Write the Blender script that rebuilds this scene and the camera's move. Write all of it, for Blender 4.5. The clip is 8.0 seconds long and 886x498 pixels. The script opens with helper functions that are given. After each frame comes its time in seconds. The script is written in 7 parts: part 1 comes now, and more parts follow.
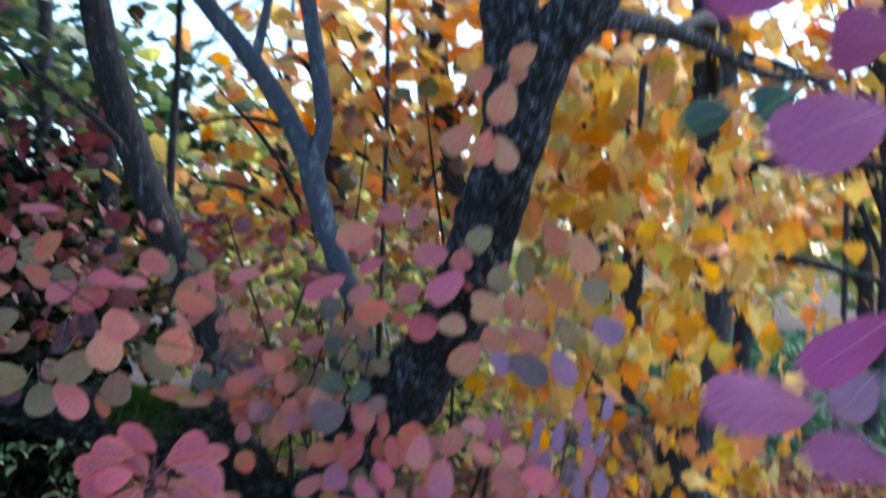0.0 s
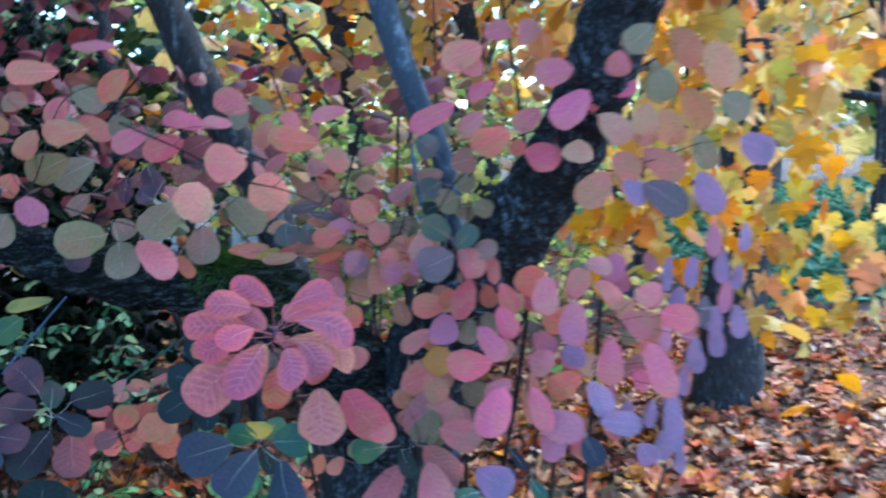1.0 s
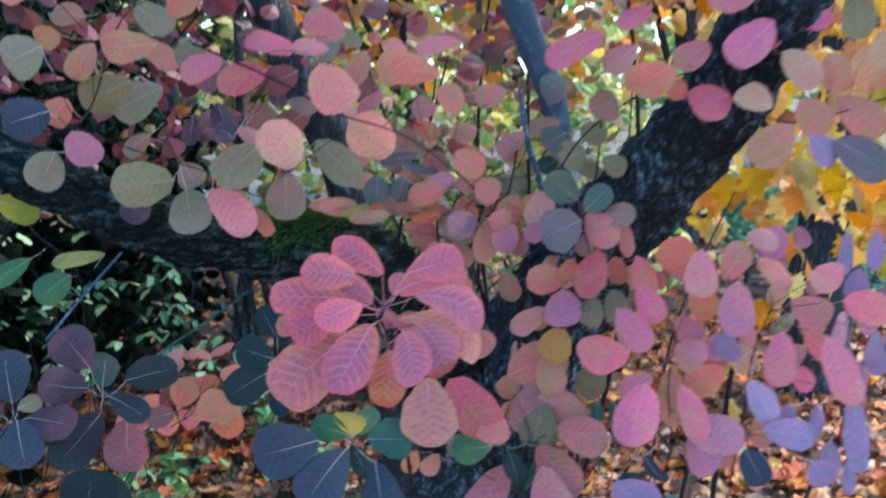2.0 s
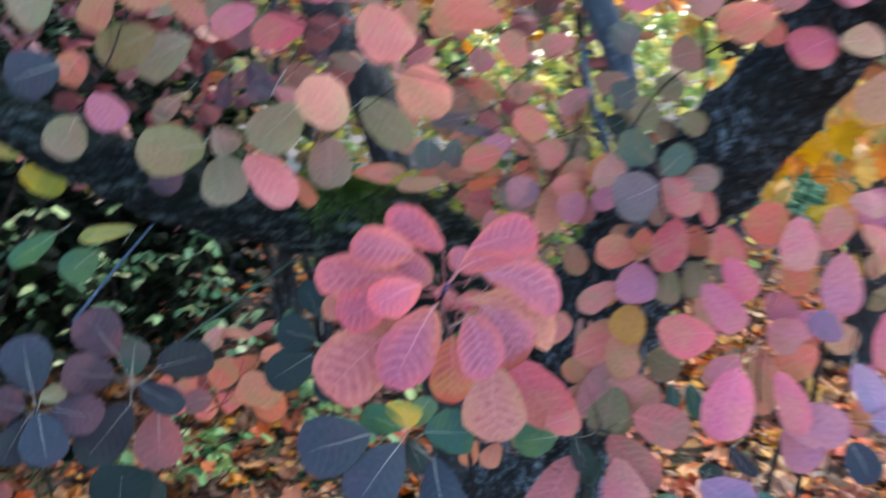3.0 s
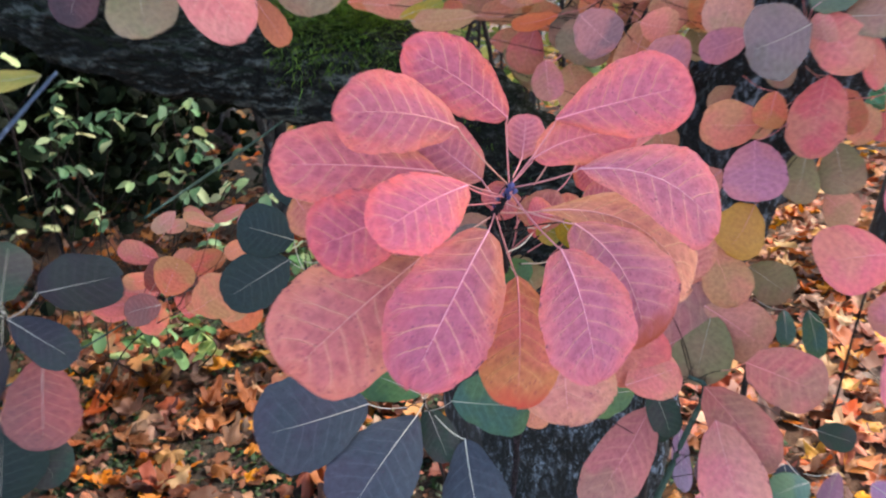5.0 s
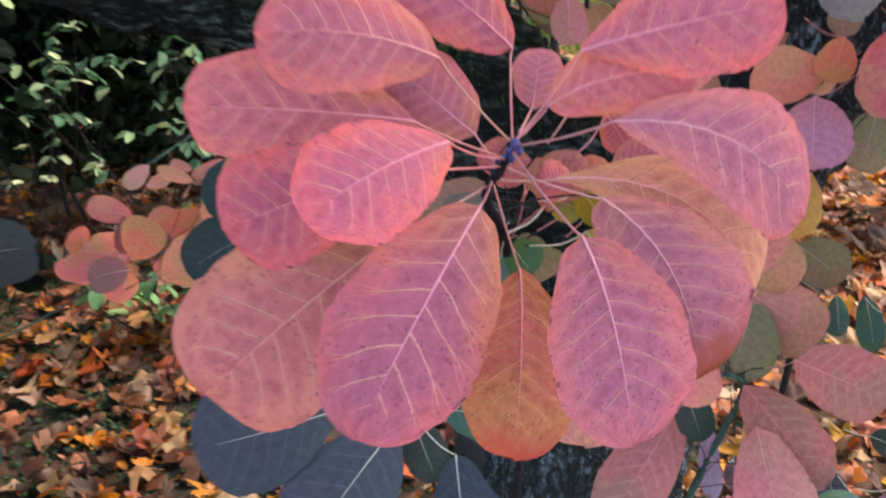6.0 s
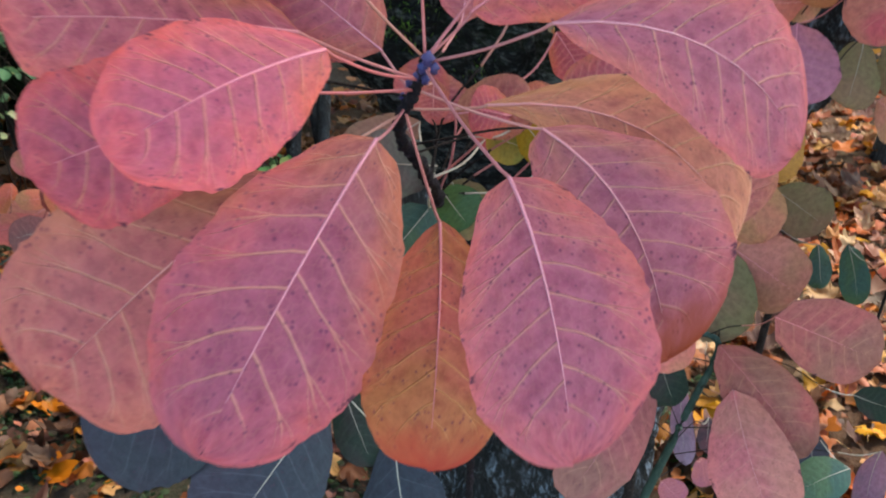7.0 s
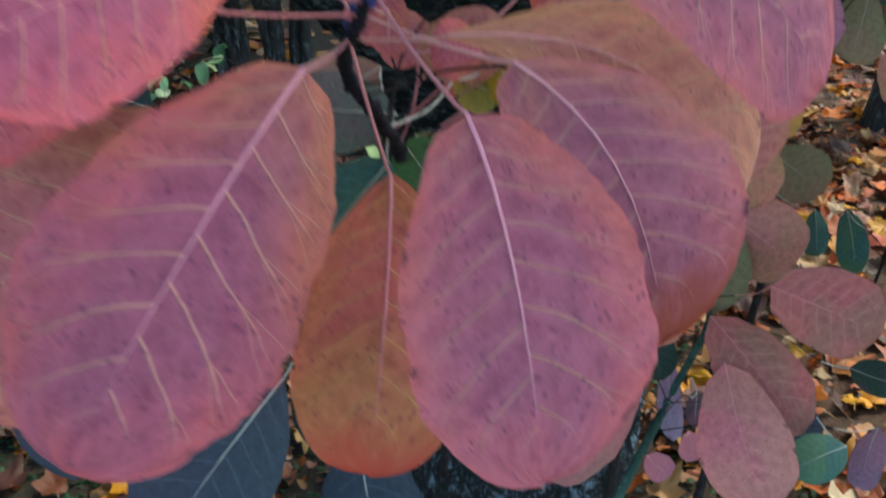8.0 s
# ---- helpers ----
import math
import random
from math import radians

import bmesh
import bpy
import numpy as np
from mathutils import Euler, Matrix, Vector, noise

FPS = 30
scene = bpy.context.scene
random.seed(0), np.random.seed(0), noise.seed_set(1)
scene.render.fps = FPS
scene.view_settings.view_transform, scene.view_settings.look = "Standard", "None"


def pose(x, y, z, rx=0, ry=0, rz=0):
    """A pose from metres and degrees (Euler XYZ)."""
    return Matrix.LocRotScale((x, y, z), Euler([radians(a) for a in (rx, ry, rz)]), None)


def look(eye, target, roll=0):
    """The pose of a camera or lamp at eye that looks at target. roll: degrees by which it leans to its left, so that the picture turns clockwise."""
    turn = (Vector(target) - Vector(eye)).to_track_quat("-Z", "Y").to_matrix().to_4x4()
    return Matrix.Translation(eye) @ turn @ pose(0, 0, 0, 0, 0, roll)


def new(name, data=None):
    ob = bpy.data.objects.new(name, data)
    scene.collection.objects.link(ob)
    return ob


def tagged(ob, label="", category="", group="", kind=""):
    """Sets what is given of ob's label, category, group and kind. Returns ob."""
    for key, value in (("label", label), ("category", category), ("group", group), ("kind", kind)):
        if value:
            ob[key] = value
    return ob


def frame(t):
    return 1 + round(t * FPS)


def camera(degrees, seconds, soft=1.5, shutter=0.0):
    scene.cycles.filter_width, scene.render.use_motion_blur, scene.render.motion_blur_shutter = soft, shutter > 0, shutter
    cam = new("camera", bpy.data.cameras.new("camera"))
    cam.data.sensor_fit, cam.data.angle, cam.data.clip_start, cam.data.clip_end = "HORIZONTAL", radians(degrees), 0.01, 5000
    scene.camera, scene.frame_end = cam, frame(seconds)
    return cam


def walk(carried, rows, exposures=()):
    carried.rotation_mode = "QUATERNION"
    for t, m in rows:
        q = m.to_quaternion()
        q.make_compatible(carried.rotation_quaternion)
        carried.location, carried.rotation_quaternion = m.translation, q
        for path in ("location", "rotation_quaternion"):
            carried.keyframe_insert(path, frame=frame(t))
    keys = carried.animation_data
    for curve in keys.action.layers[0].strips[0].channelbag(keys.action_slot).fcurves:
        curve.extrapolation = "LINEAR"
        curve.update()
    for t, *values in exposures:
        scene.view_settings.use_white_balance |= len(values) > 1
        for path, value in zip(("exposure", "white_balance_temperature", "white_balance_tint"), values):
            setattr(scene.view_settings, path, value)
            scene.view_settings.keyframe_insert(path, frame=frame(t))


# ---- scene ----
cam = camera(51.1, 8.0, 2.1, 1.0)
PATH = [
    (0, (-0.018, -0.052, 1.783), (-0.005, 1.948, 1.796), -0.6),
    (0.5, (-0.163, 0.015, 1.74), (-0.091, 2.007, 1.58), -3.8),
    (1, (-0.24, 0.145, 1.705), (-0.223, 2.128, 1.447), -3.7),
    (1.5, (-0.291, 0.281, 1.678), (-0.356, 2.267, 1.452), -2.2),
    (1.7, (-0.325, 0.349, 1.666), (-0.399, 2.331, 1.405), -1.7),
    (2.8, (-0.426, 0.528, 1.677), (-0.507, 2.485, 1.274), -3.8),
    (3, (-0.407, 0.56, 1.649), (-0.56, 2.516, 1.258), -2.9),
    (3.5, (-0.409, 0.662, 1.597), (-0.666, 2.585, 1.112), -0.3),
    (4, (-0.476, 0.772, 1.601), (-0.654, 2.688, 1.058), -1.2),
    (4.5, (-0.503, 0.868, 1.586), (-0.599, 2.761, 0.948), -2.4),
    (4.7, (-0.487, 0.907, 1.581), (-0.609, 2.794, 0.928), -2.4),
    (5.8, (-0.462, 1.073, 1.542), (-0.665, 2.92, 0.802), -0.6),
    (6, (-0.467, 1.095, 1.534), (-0.656, 2.936, 0.777), -0.8),
    (6.5, (-0.468, 1.135, 1.515), (-0.605, 2.962, 0.712), -0.4),
    (7, (-0.451, 1.169, 1.502), (-0.584, 2.974, 0.653), -1.1),
    (7.5, (-0.451, 1.195, 1.499), (-0.567, 2.986, 0.616), -0.9),
    (8, (-0.445, 1.211, 1.48), (-0.549, 2.987, 0.567), -0.6),
]
EXPOSURES = ((0, 1.85, 5700, 5), (0.5, 2.1, 4700, -2), (1, 2.46, 4700, -3), (1.5, 2.55, 4850, -5), (3, 2.78, 5850, -1), (3.5, 2.93, 6350, 3), (4.5, 3.04, 7000, 8), (6, 2.8, 7050, 4), (6.5, 2.68, 6700, 0), (7, 2.5, 7100, -3), (7.5, 2.28, 5950, -8), (8, 2.1, 6000, -15))
walk(cam, [(t, look(eye, target, roll)) for t, eye, target, roll in PATH], EXPOSURES)

# ---- world, sun, exposure ----
world = bpy.data.worlds.new("sky")
scene.world = world
world.use_nodes = True
wn = world.node_tree.nodes
sky = wn.new("ShaderNodeTexSky")
sky.sky_type, sky.sun_disc = "NISHITA", False
SUN_UP, SUN_TURN = radians(48), radians(55)
sky.sun_elevation, sky.sun_rotation = SUN_UP, SUN_TURN
wn["Background"].inputs["Strength"].default_value = 0.15
world.node_tree.links.new(sky.outputs[0], wn["Background"].inputs["Color"])
sun = new("sun", bpy.data.lights.new("sun", "SUN"))
sun.data.energy, sun.data.angle, sun.data.color = 1.5, radians(25), (1.0, 0.93, 0.82)
sun.matrix_world = look((0, 0, 0), (-math.sin(SUN_TURN) * math.cos(SUN_UP), -math.cos(SUN_TURN) * math.cos(SUN_UP), -math.sin(SUN_UP)))


# ---- materials ----
def srgb(r, g, b, gain=1.0):
    return tuple(min(1.0, gain * ((c / 255 + 0.055) / 1.055) ** 2.4 if c > 10 else c / 3294) for c in (r, g, b)) + (1.0,)


class Graph:
    """A node material and short ways to add nodes to it."""

    def __init__(self, name):
        self.mat = bpy.data.materials.new(name)
        self.mat.use_nodes = True
        self.nodes, self.links = self.mat.node_tree.nodes, self.mat.node_tree.links
        self.bsdf = self.nodes["Principled BSDF"]

    def put(self, socket, value):
        if isinstance(value, bpy.types.NodeSocket):
            self.links.new(value, socket)
        else:
            socket.default_value = value

    def math(self, op, a, b=0.0, c=0.0):
        n = self.nodes.new("ShaderNodeMath")
        n.operation = op
        for s, v in zip(n.inputs, (a, b, c)):
            self.put(s, v)
        return n.outputs[0]

    def ease(self, v, lo, hi, to0=0.0, to1=1.0):
        n = self.nodes.new("ShaderNodeMapRange")
        n.interpolation_type = "SMOOTHSTEP"
        for s, x in zip(n.inputs, (v, lo, hi, to0, to1)):
            self.put(s, x)
        return n.outputs[0]

    def mix(self, f, a, b, blend="MIX"):
        n = self.nodes.new("ShaderNodeMix")
        n.data_type, n.blend_type = "RGBA", blend
        self.put(n.inputs[0], f), self.put(n.inputs[6], a), self.put(n.inputs[7], b)
        return n.outputs[2]

    def noise(self, vec, scale, detail=3.0, rough=0.55, dist=0.0):
        n = self.nodes.new("ShaderNodeTexNoise")
        self.put(n.inputs["Vector"], vec)
        n.inputs["Scale"].default_value, n.inputs["Detail"].default_value = scale, detail
        n.inputs["Roughness"].default_value, n.inputs["Distortion"].default_value = rough, dist
        return n.outputs[0]

    def cells(self, vec, scale, feature="DISTANCE_TO_EDGE"):
        n = self.nodes.new("ShaderNodeTexVoronoi")
        n.feature = feature
        self.put(n.inputs["Vector"], vec)
        n.inputs["Scale"].default_value = scale
        return n.outputs[0]

    def ramp(self, f, stops, constant=False):
        n = self.nodes.new("ShaderNodeValToRGB")
        n.color_ramp.interpolation = "CONSTANT" if constant else "LINEAR"
        e = n.color_ramp.elements
        while len(e) < len(stops):
            e.new(0.5)
        for k, (p, c) in zip(e, stops):
            k.position, k.color = p, c
        self.put(n.inputs[0], f)
        return n.outputs[0]

    def vmath(self, op, a, b):
        n = self.nodes.new("ShaderNodeVectorMath")
        n.operation = op
        self.put(n.inputs[0], a), self.put(n.inputs[1], b)
        return n.outputs[0]

    def coord(self, which="Object"):
        return self.nodes.new("ShaderNodeTexCoord").outputs[which]

    def random(self):
        return self.nodes.new("ShaderNodeObjectInfo").outputs["Random"]

    def island(self):
        return self.nodes.new("ShaderNodeNewGeometry").outputs["Random Per Island"]

    def vary(self, col, rnd, hue=0.02, val=0.25, sat=0.15):
        n = self.nodes.new("ShaderNodeHueSaturation")
        self.put(n.inputs["Hue"], self.math("MULTIPLY_ADD", rnd, 2 * hue, 0.5 - hue))
        r2 = self.math("FRACT", self.math("MULTIPLY", rnd, 7.31))
        self.put(n.inputs["Saturation"], self.math("MULTIPLY_ADD", r2, 2 * sat, 1 - sat))
        r3 = self.math("FRACT", self.math("MULTIPLY", rnd, 13.7))
        self.put(n.inputs["Value"], self.math("MULTIPLY_ADD", r3, 2 * val, 1 - val))
        self.put(n.inputs["Color"], col)
        return n.outputs[0]

    def done(self, col, rough=0.6, height=None, bump=0.3, dist=0.001, glow=0.0, spec=0.4):
        self.put(self.bsdf.inputs["Base Color"], col)
        self.put(self.bsdf.inputs["Roughness"], rough)
        self.bsdf.inputs["Specular IOR Level"].default_value = spec
        if height is not None:
            b = self.nodes.new("ShaderNodeBump")
            b.inputs["Strength"].default_value, b.inputs["Distance"].default_value = bump, dist
            self.put(b.inputs["Height"], height)
            self.links.new(b.outputs[0], self.bsdf.inputs["Normal"])
        if glow:
            t, m = self.nodes.new("ShaderNodeBsdfTranslucent"), self.nodes.new("ShaderNodeMixShader")
            self.put(t.inputs["Color"], col)
            m.inputs[0].default_value = glow
            self.links.new(self.bsdf.outputs[0], m.inputs[1]), self.links.new(t.outputs[0], m.inputs[2])
            self.links.new(m.outputs[0], self.nodes["Material Output"].inputs["Surface"])
        return self.mat


def smoke_leaf_material(name, main, second, margin, vein, specks=0.5, rough=0.5, veins=0.55, foot=None, pairs=8.5, change=0.09, tinge=None, spec=0.3, quilt=1.0, tip=None):
    """A veined leaf blade: a middle and a margin colour with clouds between, a tinted foot, pale forking side veins, dark specks and scorched edges."""
    g = Graph(name)
    uv, rnd = g.coord("UV"), g.random()
    sep = g.nodes.new("ShaderNodeSeparateXYZ")
    g.put(sep.inputs[0], uv)
    u, v = sep.outputs[0], sep.outputs[1]
    shift = g.nodes.new("ShaderNodeCombineXYZ")
    g.put(shift.inputs[0], g.math("MULTIPLY", rnd, 37.0)), g.put(shift.inputs[1], g.math("MULTIPLY", rnd, 91.0))
    flat = g.vmath("MULTIPLY", uv, (1.6, 1.0, 1.0))
    at = g.vmath("ADD", flat, shift.outputs[0])
    side = g.math("MULTIPLY_ADD", v, 2.0, -1.0)
    a = g.math("ABSOLUTE", side)
    wob = g.math("MULTIPLY_ADD", g.noise(at, 3.0, 3), 0.03, -0.015)
    stagger = g.math("MULTIPLY", g.math("GREATER_THAN", side, 0.0), 0.42)
    reach = g.math("MULTIPLY", g.math("POWER", a, 1.08), g.math("MULTIPLY_ADD", u, 1.0, 0.95))
    c = g.math("SUBTRACT", g.math("MULTIPLY_ADD", g.math("ADD", u, wob), pairs, stagger), reach)
    cell = g.math("FRACT", c)
    d = g.math("ABSOLUTE", g.math("SUBTRACT", cell, 0.5))
    line = g.math("SUBTRACT", 1.0, g.ease(d, 0.0, g.math("MULTIPLY_ADD", a, -0.035, 0.075)))
    line = g.math("MULTIPLY", line, g.ease(a, 1.0, 0.55))
    split = g.math("MULTIPLY", g.math("MAXIMUM", g.math("SUBTRACT", a, 0.5), 0.0), 0.75)
    d2 = g.math("ABSOLUTE", g.math("SUBTRACT", d, split))
    fork = g.math("MULTIPLY", g.math("SUBTRACT", 1.0, g.ease(d2, 0.0, 0.028)), g.math("MULTIPLY", g.ease(a, 0.48, 0.58), g.ease(a, 1.0, 0.8)))
    line = g.math("MULTIPLY", g.math("MAXIMUM", line, g.math("MULTIPLY", fork, 0.7)), g.ease(u, 0.96, 0.82))
    net = g.math("SUBTRACT", 1.0, g.ease(g.cells(at, 19.0), 0.0, 0.08))
    out = g.math("MAXIMUM", a, g.math("MULTIPLY_ADD", u, 3.2, -2.3))
    clouds = g.math("MULTIPLY_ADD", g.noise(at, 3.2, 4, 0.6), 1.3, -0.65)
    toward = g.ease(g.math("ADD", out, clouds), 0.25, 0.95)
    col = g.mix(toward, second, main)
    col = g.mix(g.ease(g.math("ADD", out, clouds), 0.75, 1.25), col, margin)
    low = g.math("MULTIPLY", g.ease(g.math("SUBTRACT", g.math("MULTIPLY", a, 0.45), u), -0.35, 0.15), g.ease(g.noise(at, 1.3, 2), 0.36, 0.6))
    col = g.mix(g.math("MULTIPLY", low, 0.45), col, foot or margin)
    if tinge:
        part_way = g.math("ADD", g.noise(at, 1.1, 2, 0.5), g.math("MULTIPLY_ADD", u, 0.2, -0.1))
        col = g.mix(g.math("MULTIPLY", g.ease(part_way, 0.42, 0.64), 0.6), col, tinge)
    col = g.mix(g.math("MULTIPLY", g.ease(g.noise(at, 11.0, 4, 0.65), 0.35, 0.7), 0.3), col, (0.16, 0.06, 0.1, 1), "MULTIPLY")
    between = g.math("MULTIPLY", g.ease(d, 0.1, 0.4), g.ease(a, 0.95, 0.5))
    mottle = g.math("MULTIPLY_ADD", g.ease(g.noise(at, 6.5, 4, 0.6), 0.44, 0.68), 0.34, 0.07)
    col = g.mix(g.math("MULTIPLY", g.math("MULTIPLY", between, mottle), quilt), col, (0.5, 0.16, 0.42, 1), "MULTIPLY")
    col = g.mix(g.math("MULTIPLY", net, 0.07 * quilt), col, vein)
    col = g.mix(g.math("MULTIPLY", line, veins), col, vein)
    dots = g.math("MULTIPLY", g.math("SUBTRACT", 1.0, g.ease(g.cells(at, 23.0, "F1"), 0.1, 0.34)), g.ease(g.noise(at, 6.0, 3), 0.43, 0.56))
    col = g.mix(g.math("MULTIPLY", dots, specks), col, (0.085, 0.02, 0.06, 1))
    spot = g.math("MULTIPLY", g.math("SUBTRACT", 1.0, g.ease(g.cells(at, 6.5, "F1"), 0.05, 0.12)), g.ease(g.noise(at, 2.2, 1), 0.5, 0.55))
    col = g.mix(g.math("MULTIPLY", spot, specks), col, (0.05, 0.015, 0.05, 1))
    scorch = g.math("MULTIPLY", g.ease(g.math("MAXIMUM", a, g.math("MULTIPLY_ADD", u, 2.5, -1.5)), 0.9, 0.98), g.ease(g.noise(at, 7.0, 4, 0.7), 0.57, 0.63))
    col = g.mix(g.math("MULTIPLY", scorch, 0.85), col, (0.03, 0.015, 0.035, 1))
    if tip:
        col = g.mix(g.ease(g.math("MULTIPLY_ADD", g.noise(at, 5.0, 3), 0.2, u), 0.9, 1.12), col, tip)
    col = g.vary(col, rnd, 0.1 * change, change, change)
    h = g.math("SUBTRACT", g.math("MULTIPLY", g.noise(at, 9.0, 3), 0.6), g.math("MULTIPLY", line, 0.9))
    return g.done(col, rough, h, 0.6 * quilt, 0.0011, 0.2, spec)


PINK_VEIN = srgb(228, 164, 136)
KINDS = {}


def kind(name, main, second, margin, vein=PINK_VEIN, specks=0.5, veins=0.5, foot=None, quiet=True, tinge=None, tip=None):
    """One leaf colour of the smoke bush; the quiet ones have faint veins, little contrast and a second colour over part of the blade."""
    if quiet:
        second, margin = [tuple(0.6 * p + 0.4 * q for p, q in zip(main, c)) for c in (second, margin)]
        veins, specks = veins * 0.22, specks * 0.6
    KINDS[name] = smoke_leaf_material("leaf_" + name, srgb(*main), srgb(*second), srgb(*margin), vein, specks, 0.65, veins, srgb(*foot) if foot else None, 8.5, 0.05 if not quiet else 0.09, srgb(*tinge) if tinge else None, 0.16 if not quiet else 0.22, 1.0 if not quiet else 0.3, srgb(*tip) if tip else None)


kind("pink", (204, 102, 108), (178, 95, 112), (212, 100, 94), PINK_VEIN, 0.62, 0.5, (204, 116, 92), False)
kind("deeppink", (180, 86, 98), (160, 82, 102), (194, 86, 80), PINK_VEIN, 0.62, 0.5, (194, 128, 66), False)
kind("rose", (194, 101, 109), (174, 95, 112), (202, 98, 90), PINK_VEIN, 0.6, 0.42, (192, 124, 68), False, None, (150, 62, 34))
kind("coralpink", (206, 106, 108), (188, 100, 112), (206, 108, 100), PINK_VEIN, 0.5, 0.42, (204, 130, 68), False)
kind("amber", (204, 112, 94), (192, 104, 96), (204, 102, 90), srgb(222, 160, 112), 0.6, 0.5, (182, 130, 52), False, (180, 124, 78), (172, 74, 62))
kind("paleamber", (218, 134, 106), (210, 126, 110), (220, 150, 122), srgb(226, 172, 132), 0.5, 0.45, (206, 140, 78), False)
kind("magamber", (198, 105, 102), (184, 99, 106), (190, 96, 90), srgb(220, 156, 130), 0.6, 0.48, (194, 136, 64), False)
kind("tanpink", (196, 124, 104), (190, 114, 106), (186, 120, 92), srgb(222, 160, 136), 0.5, 0.28, (180, 134, 84), False)
kind("softpink", (208, 104, 112), (194, 102, 120), (208, 108, 98), PINK_VEIN, 0.5, 0.9, None, True, (190, 124, 104))
kind("softrose", (192, 108, 108), (180, 104, 112), (192, 114, 92), PINK_VEIN, 0.5, 0.8, None, True, (168, 120, 92))
kind("softcoral", (208, 110, 102), (196, 108, 110), (202, 120, 94), PINK_VEIN, 0.5, 0.6, None, True, (184, 128, 92))
kind("coral", (206, 120, 98), (202, 108, 98), (190, 128, 90), PINK_VEIN, 0.5, 0.5, None, True, (166, 130, 88))
kind("red", (208, 100, 106), (202, 98, 108), (206, 108, 98), PINK_VEIN, 0.5, 1.0, None, True, (204, 112, 108))
kind("orange", (206, 118, 84), (200, 108, 84), (192, 114, 70))
kind("tan", (188, 140, 104), (194, 126, 100), (172, 132, 88), srgb(215, 165, 125), 0.5, 0.5, None, True, (192, 116, 98))
kind("rust", (160, 108, 90), (168, 106, 94), (144, 102, 76), srgb(196, 140, 118), 0.5, 0.5, None, True, (130, 112, 84))
kind("olive", (132, 122, 88), (140, 114, 92), (122, 118, 80), srgb(180, 158, 118), 0.4, 0.5, None, True, (150, 116, 96))
kind("olivepink", (158, 116, 98), (146, 108, 102), (150, 120, 90), srgb(196, 152, 128), 0.5, 0.5, None, True, (118, 112, 88))
kind("yellow", (176, 150, 62), (160, 142, 64), (190, 142, 60), srgb(208, 186, 100), 0.4, 0.5, None, True, (110, 128, 62))
kind("green", (80, 108, 66), (96, 112, 66), (100, 110, 72), srgb(150, 162, 110), 0.3, 0.5, None, True, (60, 92, 76))
kind("sage", (84, 98, 84), (88, 98, 90), (98, 102, 84), srgb(150, 158, 130), 0.3, 0.5, None, True, (110, 106, 78))
kind("darkgreen", (42, 60, 50), (50, 58, 54), (56, 62, 52), srgb(110, 125, 100), 0.2, 0.5, None, True, (70, 58, 62))
kind("teal", (58, 90, 82), (62, 88, 86), (72, 90, 78), srgb(150, 165, 150), 0.2, 0.5, None, True, (80, 104, 66))
kind("darkteal", (32, 46, 46), (36, 46, 52), (42, 50, 48), srgb(125, 130, 125), 0.2, 0.4)
kind("slate", (55, 61, 71), (51, 57, 68), (60, 63, 68), srgb(150, 148, 165), 0.4, 0.4, None, True, (64, 57, 72))
kind("plum", (44, 41, 49), (51, 43, 50), (44, 42, 45), srgb(140, 115, 128), 0.3, 0.4, None, True, (46, 54, 50))
kind("mauve", (72, 54, 63), (66, 51, 63), (70, 55, 56), srgb(160, 125, 135), 0.4, 0.4, None, True, (108, 68, 74))
kind("mauvepink", (188, 114, 122), (176, 110, 126), (182, 110, 106), PINK_VEIN, 0.5, 0.8, None, True, (170, 108, 134))
kind("magenta", (208, 102, 124), (192, 104, 130), (202, 108, 106), PINK_VEIN, 0.5, 0.8, None, True, (196, 118, 110))
kind("violet", (166, 86, 126), (154, 84, 128), (168, 86, 112), srgb(205, 140, 185), 0.2)
# the bluish sky sheen on these leaves is put into their colour
kind("lilac", (158, 116, 142), (144, 110, 140), (164, 114, 128), srgb(200, 176, 195), 0.2, 0.5, None, True, (126, 112, 132))
kind("dustyred", (138, 76, 72), (130, 72, 72), (130, 80, 66), PINK_VEIN, 0.5, 0.8, None, True, (112, 78, 74))
kind("dustypink", (184, 106, 108), (172, 102, 108), (158, 112, 94), PINK_VEIN, 0.5, 1.2, None, True, (142, 112, 96))
kind("rosefade", (194, 124, 110), (186, 122, 114), (180, 126, 96), PINK_VEIN, 0.5, 0.5, None, True, (164, 130, 96))
kind("ochre", (184, 132, 72), (176, 122, 76), (180, 130, 62), srgb(206, 160, 104))
kind("slaterose", (170, 102, 104), (150, 96, 106), (168, 104, 92), PINK_VEIN, 0.5, 0.5, None, True, (84, 80, 94))
kind("greymauve", (116, 94, 98), (106, 90, 100), (116, 98, 92), srgb(170, 150, 150), 0.4, 0.5, None, True, (94, 90, 84))
kind("greygreen", (90, 95, 88), (86, 90, 90), (98, 96, 84), srgb(160, 156, 140), 0.4, 0.5, None, True, (114, 92, 92))


def stalk_material(name, col):
    g = Graph(name)
    n = g.noise(g.coord(), 60.0, 3)
    return g.done(g.vary(g.mix(n, col, tuple(c * 0.72 for c in col[:3]) + (1,)), g.random(), 0.02, 0.15, 0.1), 0.5, n, 0.2, 0.0005)


STALK_PINK = stalk_material("pink_leaf_stalk", srgb(196, 122, 118))
RIB_PINK = stalk_material("pink_midrib", srgb(224, 142, 150))
STALK_PALE = stalk_material("pale_leaf_stalk", srgb(186, 174, 162))


